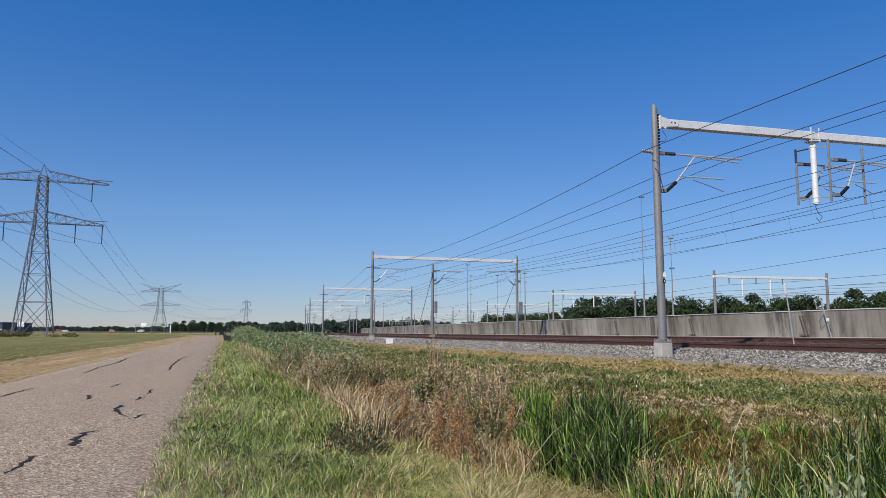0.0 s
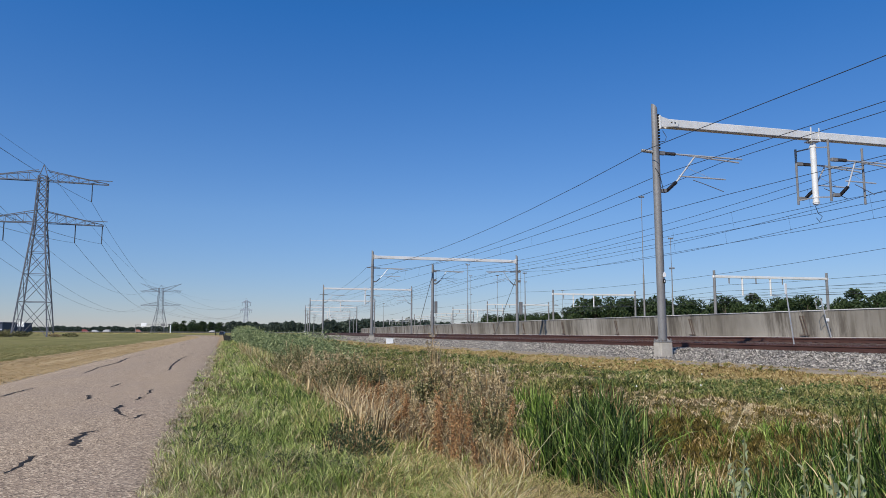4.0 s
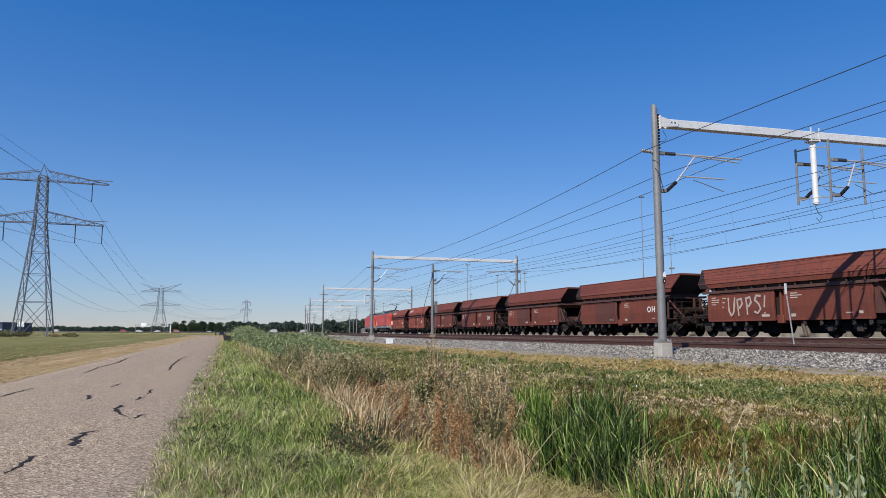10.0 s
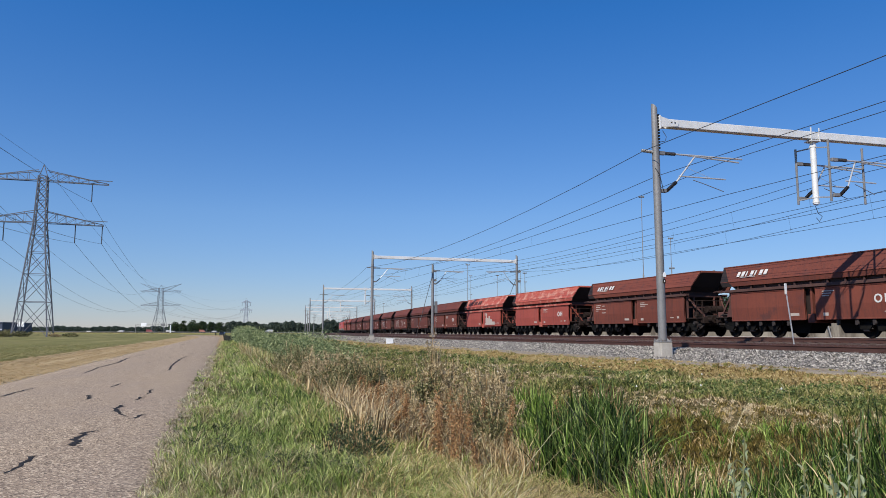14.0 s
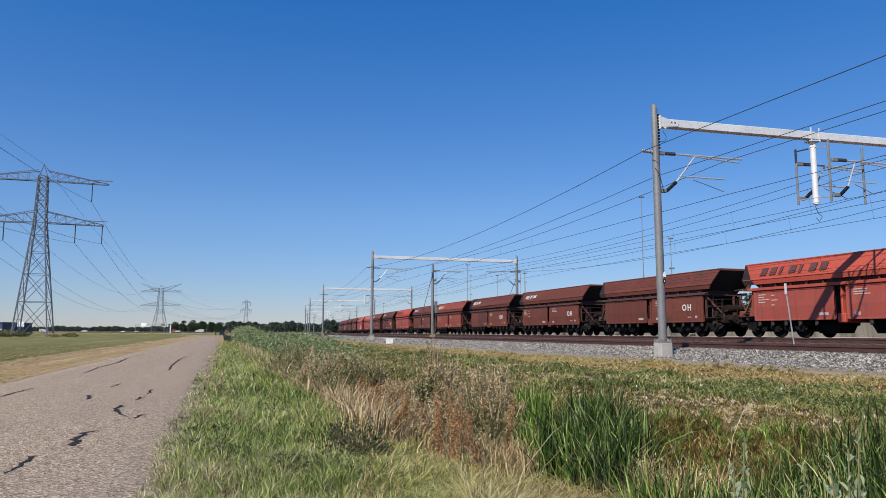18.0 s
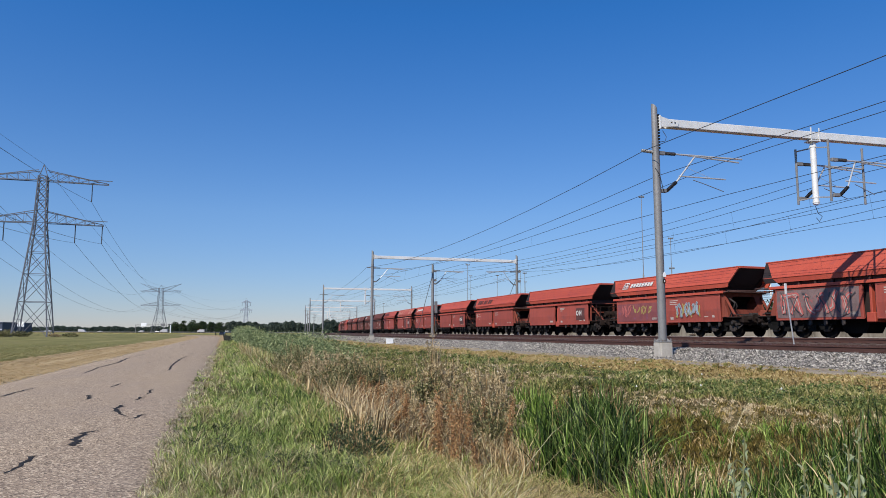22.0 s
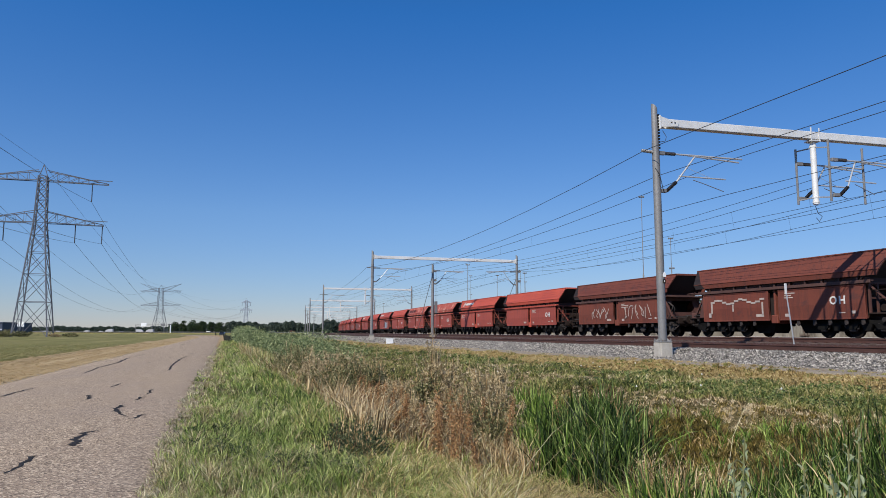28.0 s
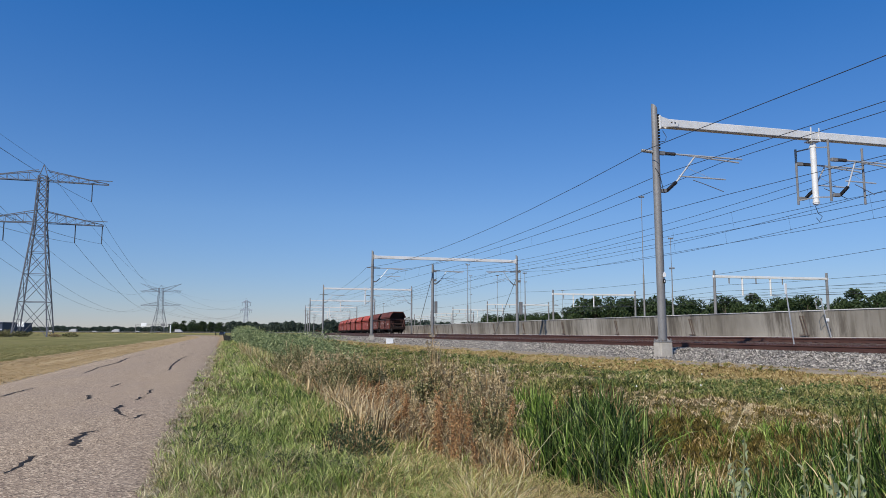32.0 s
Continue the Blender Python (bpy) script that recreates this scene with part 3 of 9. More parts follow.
def build_ballast_stones():
    rng = np.random.default_rng(4)
    # one sharp four-faced chip, repeated at many turns and sizes
    base = np.array([(1, 0, -0.5), (-0.6, 0.95, -0.5), (-0.6, -0.95, -0.5), (0, 0, 1.0)], float) * 1.1
    tri = np.array([(0, 1, 3), (1, 2, 3), (2, 0, 3), (0, 2, 1)], np.int32)
    n = 190000
    s = 4 + (130 - 4) * rng.random(n) ** 1.9
    lat = rng.uniform(-13.2, -10.0, n)
    size = rng.uniform(0.016, 0.042, n) * (1 + s / 110)
    h = np.interp(s, LS, LH)
    x = np.interp(s, LS, LX) + lat * np.cos(h)
    y = np.interp(s, LS, LY) + lat * np.sin(h)
    z = ZR + np.interp(lat, [a for a, _ in SHOULDER], [b for _, b in SHOULDER]) + size * 0.25
    v = base[None] * (size[:, None, None] * rng.uniform(0.6, 1.35, (n, 4, 1)))
    ang = rng.uniform(0, 6.28, (n, 3))
    for ax in range(3):
        a, b = [(1, 2), (2, 0), (0, 1)][ax]
        c, k = np.cos(ang[:, ax])[:, None], np.sin(ang[:, ax])[:, None]
        va, vb = v[:, :, a] * c - v[:, :, b] * k, v[:, :, a] * k + v[:, :, b] * c
        v[:, :, a], v[:, :, b] = va, vb
    v += np.stack([x, y, z], 1)[:, None, :]
    tris = (tri[None] + 4 * np.arange(n)[:, None, None]).reshape(-1, 3)
    me = soup_mesh("ballast_stones", v.reshape(-1, 3), None, tris.astype(np.int32))
    m, nt, b = _new_mat("crushed_stone")
    g = nt.nodes.new("ShaderNodeNewGeometry")
    col = _ramp(nt, g.outputs["Random Per Island"], [(0.0, (0.03, 0.027, 0.024)), (0.3, (0.11, 0.10, 0.088)), (0.65, (0.27, 0.245, 0.215)), (1.0, (0.60, 0.55, 0.47))])
    nt.links.new(_mix(nt, _thresh(nt, _noise(nt, _coords(nt), 9.0), 0.55, 0.85), col, (0.17, 0.145, 0.12)), b.inputs["Base Color"])
    b.inputs["Roughness"].default_value = 0.92
    me.materials.append(m)
    return tagged(new("ballast_stones", me), "loose grey crushed stones on the ballast shoulder", "ballast", kind="stuff")


# ---------------------------------------------------------------- overhead line
PORTALS = [-29.0, 21.6, 72.2, 128.5, 180.0, 230.0, 281.0, 331.0, 381.0]
LAT_MAST, LAT_HANG, LAT_RIGHT = -12.06, -4.45, 4.25
Z_BEAM, Z_TOP = 8.12, 8.74
Z_CONTACT, Z_MESS = 5.59, 6.95


def insulator(name, p, q, r, parent, mtl=None):
    """A ribbed rod from p to q, turned as one body."""
    p, q = Vector(p), Vector(q)
    ax = (q - p).normalized()
    u = ax.orthogonal().normalized()
    w = ax.cross(u)
    n = max(4, int((q - p).length / 0.055))
    rings = []
    for i in range(n):
        for f, k in ((0.0, 0.5), (0.2, 0.5), (0.25, 1.0), (0.65, 0.7), (0.7, 0.5)):
            c = p.lerp(q, (i + f) / n)
            rings.append([c + (u * math.cos(a * math.pi / 4) + w * math.sin(a * math.pi / 4)) * r * k for a in range(8)])
    return part(name, Geo().loft(rings), mtl or M_INSUL, parent, "ribbed dark insulator")


def cantilever(parent, x0, side, reach):
    """A hinged bracket from a mast at local x0, reaching sideways: side +1 or -1, over one track."""
    d = side
    xi = x0 + d * 0.22
    ct = part("cantilever", Geo().cyl((xi + d * 0.45, 0, Z_MESS), (x0 + d * (reach + 0.9), 0, Z_MESS - 0.02), 0.035, 8)
              .cyl((xi + d * 1.0, 0, Z_MESS - 0.02), (x0 + d * (reach + 0.75), 0, Z_MESS - 0.16), 0.028, 6), M_ALU, parent, "aluminium bracket tubes", smooth=True)
    insulator("insulator", (xi, 0, Z_MESS), (xi + d * 0.5, 0, Z_MESS), 0.075, ct)
    part("strut", Geo().cyl((xi + d * 0.48, 0, Z_CONTACT + 0.28), (x0 + d * (reach * 0.56), 0, Z_MESS - 0.05), 0.034, 8), M_ALU, ct, "", smooth=True)
    insulator("strut_insulator", (xi + d * 0.06, 0, Z_CONTACT - 0.08), (xi + d * 0.5, 0, Z_CONTACT + 0.30), 0.075, ct)
    part("registration_arm", Geo().cyl((x0 + d * (reach * 0.30), 0, Z_CONTACT + 0.52), (x0 + d * (reach + 0.1), 0, Z_CONTACT + 0.50), 0.026, 6)
         .cyl((x0 + d * (reach * 0.42), 0, Z_MESS - 0.5), (x0 + d * (reach * 0.8), 0, Z_CONTACT + 0.52), 0.008, 4), M_ALU, ct)
    part("steady_arm", Geo().tube([(x0 + d * (reach * 0.52), 0, Z_CONTACT + 0.40), (x0 + d * (reach * 0.66), 0, Z_CONTACT + 0.30), (x0 + d * reach, 0, Z_CONTACT + 0.02)], 0.016, 5), M_STEEL, ct)
    for z in (Z_MESS, Z_CONTACT - 0.08):
        part("hinge", Geo().rbox(min(x0, xi) - 0.03, max(x0, xi) + 0.03, -0.06, 0.06, z - 0.07, z + 0.07, 0.01), M_STEEL, ct)
    return ct


def mast(parent, x, name="mast", foot=True, top=Z_TOP):
    g = Geo()
    n = 12
    g.cyl((x, 0, -0.06), (x, 0, top - 1.35), 0.158, n, 0.14)
    g.cyl((x, 0, top - 1.37), (x, 0, top - 0.12), 0.128, n, 0.115)
    ring = [(x + 0.115 * math.cos(2 * math.pi * i / n), 0.115 * math.sin(2 * math.pi * i / n), 0) for i in range(n)]
    g.loft([[(a, b, top - 0.12) for a, b, _ in ring], [(a, b, top - (a - x) * 0.9) for a, b, _ in ring]])
    ms = part(name, g, M_STEEL, parent, "tapered grey tubular steel mast", smooth=True)
    if foot:
        part("base_plate", Geo().rbox(x - 0.24, x + 0.24, -0.24, 0.24, -0.13, -0.085, 0.01), M_STEEL, ms)
        for i in range(4):
            cx, cy = x + (0.2 if i % 2 else -0.2), 0.2 if i // 2 else -0.2
            part("anchor_bolt", Geo().cyl((cx, cy, -0.09), (cx, cy, 0.01), 0.028, 6), M_STEEL, ms)
            part("gusset", Geo().plate([(x + (cx - x) * 0.45, cy * 0.45, -0.085), (cx, cy, -0.085), (x + (cx - x) * 0.45, cy * 0.45, 0.06)], 0.015), M_STEEL, ms)
        part("foundation", Geo().rbox(x - 0.25, x + 0.25, -0.25, 0.25, -1.0, -0.13, 0.03), M_BLOCK, ms, "pale concrete foundation block")
    return ms


def build_portal(s, near=False, hang=True, order=0):
    h = trk_pose(s)
    if near:
        h = h @ pose(LAT_MAST - 0.09, 0, 0, 0, -0.35, -3.6) @ pose(-LAT_MAST, 0, 0)
    root = thing("overhead_portal", h, "grey steel catenary portal with pale cross beam spanning three tracks", "catenary portal", "catenary portals over the tracks")
    m1 = mast(root, LAT_MAST)
    m2 = mast(root, LAT_RIGHT)
    # drop bolts up the face of the near mast
    if near:
        for i in range(12):
            z = Z_TOP - 0.35 - i * 0.115
            part("step_bolt", Geo().rbox(LAT_MAST + 0.06, LAT_MAST + 0.135, -0.135, -0.06, z - 0.035, z + 0.03, 0.008), M_BLACK, m1)
        part("kilometre_plate", Geo().rbox(LAT_MAST - 0.02, LAT_MAST + 0.10, -0.22, -0.19, 2.25, 2.36, 0.004).plate([(LAT_MAST - 0.02, -0.20, 2.36), (LAT_MAST + 0.10, -0.20, 2.36), (LAT_MAST + 0.04, -0.20, 2.44)], 0.02), M_WHITE, m1, "small white marker plate")
        part("number_plate", Geo().rbox(LAT_MAST - 0.01, LAT_MAST + 0.08, -0.21, -0.185, 2.02, 2.17, 0.004), M_BLACK, m1, "small black plate")
        part("plate_mark", Geo().box(LAT_MAST + 0.02, LAT_MAST + 0.045, -0.214, -0.211, 2.06, 2.13), M_WHITE, m1)
        part("bond_cable", Geo().tube([(LAT_MAST - 0.12, -0.1, 6.35), (LAT_MAST, -0.2, 6.1), (LAT_MAST + 0.1, -0.19, 5.7), (LAT_MAST + 0.2, -0.12, 5.45)], 0.014, 5), M_WIRE, m1)
        part("beam_cable", Geo().tube([(LAT_MAST + 0.3, -0.05, Z_BEAM - 0.3), (LAT_MAST + 0.42, -0.1, Z_BEAM - 0.55), (LAT_MAST + 0.36, -0.1, Z_BEAM - 0.72), (LAT_MAST + 0.1, -0.12, Z_BEAM - 0.78)], 0.012, 5), M_WIRE, m1)
    bm = Geo().rbox(LAT_MAST + 0.55, LAT_RIGHT - 0.55, -0.15, 0.15, Z_BEAM - 0.17, Z_BEAM + 0.14, 0.02)
    beam = part("cross_beam", bm, M_BEAM, root, "pale box-section steel cross beam")
    for x, d in ((LAT_MAST, 1), (LAT_RIGHT, -1)):
        g = Geo()
        for k in (-0.16, 0.145):
            g.plate([(x + d * 0.12, k, Z_BEAM - 0.20), (x + d * 0.9, k, Z_BEAM - 0.13), (x + d * 0.9, k, Z_BEAM + 0.02), (x + d * 0.12, k, Z_BEAM + 0.22)], 0.018)
        g.rbox(min(x + d * 0.10, x + d * 0.16), max(x + d * 0.10, x + d * 0.16), -0.2, 0.2, Z_BEAM - 0.28, Z_BEAM + 0.25, 0.01)
        part("beam_bracket", g, M_BEAM, beam)
        for j in range(2):
            part("bolt", Geo().cyl((x + d * (0.62 + 0.14 * j), -0.19, Z_BEAM), (x + d * (0.62 + 0.14 * j), -0.15, Z_BEAM), 0.03, 6), M_BLACK, beam)
    cantilever(root, LAT_MAST + 0.13, 1, LAT_A - LAT_MAST - 0.2)
    cantilever(root, LAT_RIGHT - 0.13, -1, LAT_RIGHT - LAT_B - 0.2)
    if hang:
        hx = LAT_HANG - (0.38 if near else 0.0)
        dp = part("drop_post", Geo().cyl((hx, 0, Z_CONTACT - 0.28), (hx, 0, Z_BEAM - 0.2), 0.12, 10), M_BEAM, root, "white drop post hanging from the beam", smooth=True)
        for z in (Z_CONTACT - 0.2, Z_CONTACT + 0.0, Z_BEAM - 0.45):
            part("clamp", Geo().cyl((hx, 0, z - 0.03), (hx, 0, z + 0.03), 0.14, 10), M_BEAM, dp)
        g = Geo()
        g.rbox(hx - 0.24, hx + 0.24, -0.2, 0.2, Z_BEAM - 0.27, Z_BEAM - 0.215, 0.01)
        for k in (-0.2, 0.2):
            g.box(hx - 0.02 + k, hx + 0.02 + k, -0.18, -0.155, Z_BEAM - 0.25, Z_BEAM + 0.3)
        part("beam_clamp", g, M_BEAM, dp)
        if near:
            for k, dy, up in ((-0.36, 0.55, 0.72), (0.32, -0.45, 0.95), (2.25, -0.2, 0.75)):
                part("hanger_post", Geo().cyl((hx + k, dy, Z_CONTACT - 0.22), (hx + k, dy, Z_MESS + up), 0.045, 8), M_STEEL, dp, smooth=True)
                for z in (Z_CONTACT - 0.05, Z_MESS + 0.62) if k < 1 else ():
                    part("hanger_arm", Geo().bar((hx + k, dy, z), (hx, 0, z + 0.06), 0.045), M_STEEL, dp)
            c1 = cantilever(root, hx + 0.47, 1, LAT_C - hx - 0.5)
            c1.location = (0, -0.45, 0.12)
            c2 = cantilever(root, hx - 0.30, 1, LAT_C - hx - 0.1)
            c2.location = (0, 0.55, 0.12)
            part("jumper_cable", Geo().tube([(hx, 0.05, Z_CONTACT - 0.35), (hx + 0.15, 0.1, Z_CONTACT - 0.6), (hx + 0.35, 0.1, Z_CONTACT - 0.75), (hx + 0.2, 0.1, Z_CONTACT - 0.95), (hx + 0.1, 0.15, Z_CONTACT - 0.8)], 0.014, 5), M_WIRE, dp)
        else:
            cantilever(root, hx + 0.1, 1, LAT_C - hx - 0.2)
    # outer feeder insulator
    insulator("feeder_insulator", (LAT_MAST - 0.13, 0, Z_MESS + 0.02), (LAT_MAST - 0.62, 0, Z_MESS + 0.05), 0.07, root, M_STEEL)
    return root


def wire(pts, r, label, name="catenary_wire", group="overhead wires"):
    ob = part(name, Geo().tube(pts, r, 5), M_WIRE)
    return tagged(ob, label, "wire", group)


def build_wires():
    def along(lat, zs, sag, stagger=0.0):
        pts = []
        for i, (a, b) in enumerate(zip(PORTALS[:-1], PORTALS[1:])):
            m = 10
            for j in range(m):
                u = j / m
                s = a + (b - a) * u
                # straight between supports
                pa, pb = trk(a, lat + (stagger if i % 2 else -stagger), zs), trk(b, lat + (-stagger if i % 2 else stagger), zs)
                p = pa.lerp(pb, u)
                p.z -= sag * 4 * u * (1 - u) * (-0.15 if i == 0 else 1.0)
                pts.append(p)
        pts.append(trk(PORTALS[-1], lat, zs))
        return pts
    for lat, nm in ((LAT_A, "near"), (LAT_C, "middle"), (LAT_B, "far")):
        c = along(lat, Z_CONTACT, 0.0, 0.2)
        m = along(lat, Z_MESS - 0.1, 0.75, 0.0)
        wire(c, 0.011, "dark copper contact wire over a track")
        wire(m, 0.012, "dark sagging messenger wire over a track")
        g = Geo()
        for i in range(len(c) - 1):
            for u in (0.5,):
                a, b = c[i].lerp(c[i + 1], u), m[i].lerp(m[i + 1], u)
                if b.z - a.z > 0.15 and a.length < 190 and (nm != "near" or a.length > 45):
                    g.cyl(a, b, 0.0045, 4)
        ob = part("droppers", g, M_WIRE)
        tagged(ob, "thin droppers between messenger and contact wire", "wire", kind="stuff")
    # overlap wires of the middle track, feeder and earth wire
    wire(along(LAT_C - 0.35, Z_CONTACT + 0.25, 0.0, 0.1), 0.010, "parallel contact wire of an overlap")
    wire(along(LAT_C - 0.5, Z_MESS + 0.1, 0.7, 0.0), 0.011, "parallel messenger wire of an overlap")
    wire(along(LAT_MAST - 0.62, Z_MESS + 0.05, 0.9), 0.013, "dark feeder wire along the masts")
    wire(along(LAT_MAST - 0.16, Z_CONTACT + 0.45, 0.7), 0.011, "dark earth wire along the masts")
    wire(along(LAT_RIGHT + 0.7, Z_MESS + 0.05, 0.9), 0.013, "dark feeder wire along the far masts")
    wire(along(LAT_RIGHT + 0.2, Z_CONTACT - 0.9, 0.6), 0.011, "dark earth wire along the far masts")


def build_mid_post():
    """The free-standing post between the near and middle tracks."""
    root = thing("catenary_post", trk_pose(73.6), "slim grey catenary post with bracket and anchor wire", "catenary post")
    x = -5.1
    mast(root, x, top=7.65)
    cantilever(root, x + 0.13, 1, LAT_C - x - 0.2)
    g = Geo()
    for z in (6.9, 5.9):
        g.cyl((x + 0.3, -0.1, z), (x + 0.3, 0.1, z), 0.13, 12)
    part("tension_wheel", g, M_STEEL, root, "grey tensioning wheels", smooth=True)
    part("weight_stack", Geo().rbox(x + 0.24, x + 0.52, -0.14, 0.14, 2.3, 3.6, 0.02), M_STEEL, root, "grey stack of tension weights")
    part("guide_rod", Geo().cyl((x + 0.38, 0, 0.3), (x + 0.38, 0, 6.8), 0.02, 6), M_STEEL, root)
    part("anchor_stay", Geo().cyl((x, 0, 6.6), (x + 0.3, 8.5, -0.2), 0.03, 6), M_STEEL, root, "slanting anchor stay")
    # the same gear on the far mast of the second portal
    r2 = thing("tension_gear", trk_pose(72.2), "grey tension wheels and weights on a catenary mast", "tension gear")
    x = LAT_RIGHT
    g = Geo()
    for z in (7.0, 5.9):
        g.cyl((x + 0.30, -0.12, z), (x + 0.30, 0.12, z), 0.14, 12)
        g.box(x + 0.1, x + 0.4, -0.03, 0.03, z - 0.05, z + 0.05)
    part("tension_wheel", g, M_STEEL, r2, smooth=True)
    part("weight_stack", Geo().rbox(x + 0.3, x + 0.6, -0.16, 0.16, 2.2, 3.6, 0.02), M_STEEL, r2, "grey stack of tension weights")
    part("guide_rod", Geo().cyl((x + 0.45, 0, 0.3), (x + 0.45, 0, 6.8), 0.02, 6), M_STEEL, r2)
    part("anchor_stay", Geo().cyl((x, 0, 6.4), (x + 0.2, 8.0, -0.2), 0.03, 6), M_STEEL, r2, "slanting anchor stay")


# ---------------------------------------------------------------- barrier wall
WALL_LAT = 9.6
WALL_STEP = 11.75
WALL_S0 = 36.6


def build_wall():
    root = new("wall_barrier")
    tagged(root, "long leaning concrete barrier wall with dark water streaks", "wall", kind="structure")
    prof = [(0.12, -0.5), (0.34, -0.5), (0.10, 1.66), (-0.08, 1.66)]
    for i in range(-9, 26):
        s0 = WALL_S0 + i * WALL_STEP
        s1 = s0 + WALL_STEP - 0.10
        g = Geo()
        rings = []
        for s in np.linspace(s0, s1, 4):
            h = heading(s)
            c, k = math.cos(h), math.sin(h)
            o = trk(s, WALL_LAT)
            rings.append([(o.x + a * c, o.y + a * k, o.z + b) for a, b in prof])
        g.loft(rings)
        part("wall_panel", g, M_WALL, root)
        # sloping strut and foot at the joint
        m = trk_pose(s0 - 0.05, WALL_LAT)
        g = Geo()
        for y in (-0.20, 0.06):
            g.bar(m @ Vector((0.10, y - 0.1, -0.1)), m @ Vector((-0.12, y + 0.12, 1.38)), 0.055, 0.10)
        for z in (0.1, 1.35):
            g.bar(m @ Vector((0.0, -0.42, z)), m @ Vector((0.0, 0.3, z)), 0.1, 0.07)
        part("joint_strut", g, M_STRUT, root, "rusty steel strut over a panel joint")
        part("joint_foot", Geo().rbox(-0.35, 0.1, -0.6, 0.5, -0.4, -0.12, 0.02, m), M_CONC_PALE, root, "pale concrete foot")
    g = sweep([(-0.13, 1.66), (0.13, 1.66), (0.13, 1.71), (-0.13, 1.71)], WALL_LAT, -70, 330, 6)
    part("coping", g, M_CONC_PALE, root, "pale concrete coping along the wall top")
    g = sweep([(-0.7, -0.5), (0.2, -0.5), (0.2, -0.02), (-0.7, -0.06)], WALL_LAT, -70, 330, 6)
    part("wall_plinth", g, M_CONC_PALE, root, "pale concrete plinth along the foot of the wall")
    return root


def build_marker_posts():
    r = thing("marker_post", trk_pose(21.3, -6.3), "leaning thin white trackside marker post", "marker post", "trackside marker posts")
    g = Geo().bar((0.0, 0, -0.50), (-0.24, 0.10, 2.15), 0.034, 0.034)
    part("post", g, M_ALU, r)
    part("plate", Geo().rbox(-0.30, -0.19, 0.05, 0.08, 1.72, 2.15, 0.01), M_BEAM, r, "narrow pale plate")
    r = thing("leaning_signpost", trk_pose(33.9, WALL_LAT - 0.55), "leaning thin metal frame post beside the wall", "marker post", "trackside marker posts")
    part("post", Geo().bar((0.15, 0, -0.3), (-0.40, 0.2, 2.35), 0.05), M_ALU, r)
    part("hoop", Geo().tube([(-0.40, 0.2, 2.35), (-0.72, 0.32, 2.37), (-0.66, 0.3, 1.75), (-0.36, 0.19, 1.72)], 0.022, 5), M_ALU, r)
    part("plate", Geo().rbox(-0.20, 0.0, 0.0, 0.06, 0.95, 1.16, 0.01), M_WHITE, r, "small white plate")
    r = thing("cable_box", pose(-4.4, 60.0, 0.48, 0, 0, 14), "low white trackside cable cabinet in the grass", "cabinet")
    part("cabinet", Geo().rbox(-0.28, 0.28, -0.2, 0.2, 0, 0.44, 0.03), M_WHITE, r)
    part("lid", Geo().rbox(-0.31, 0.31, -0.23, 0.23, 0.44, 0.48, 0.015), M_WHITE, r)


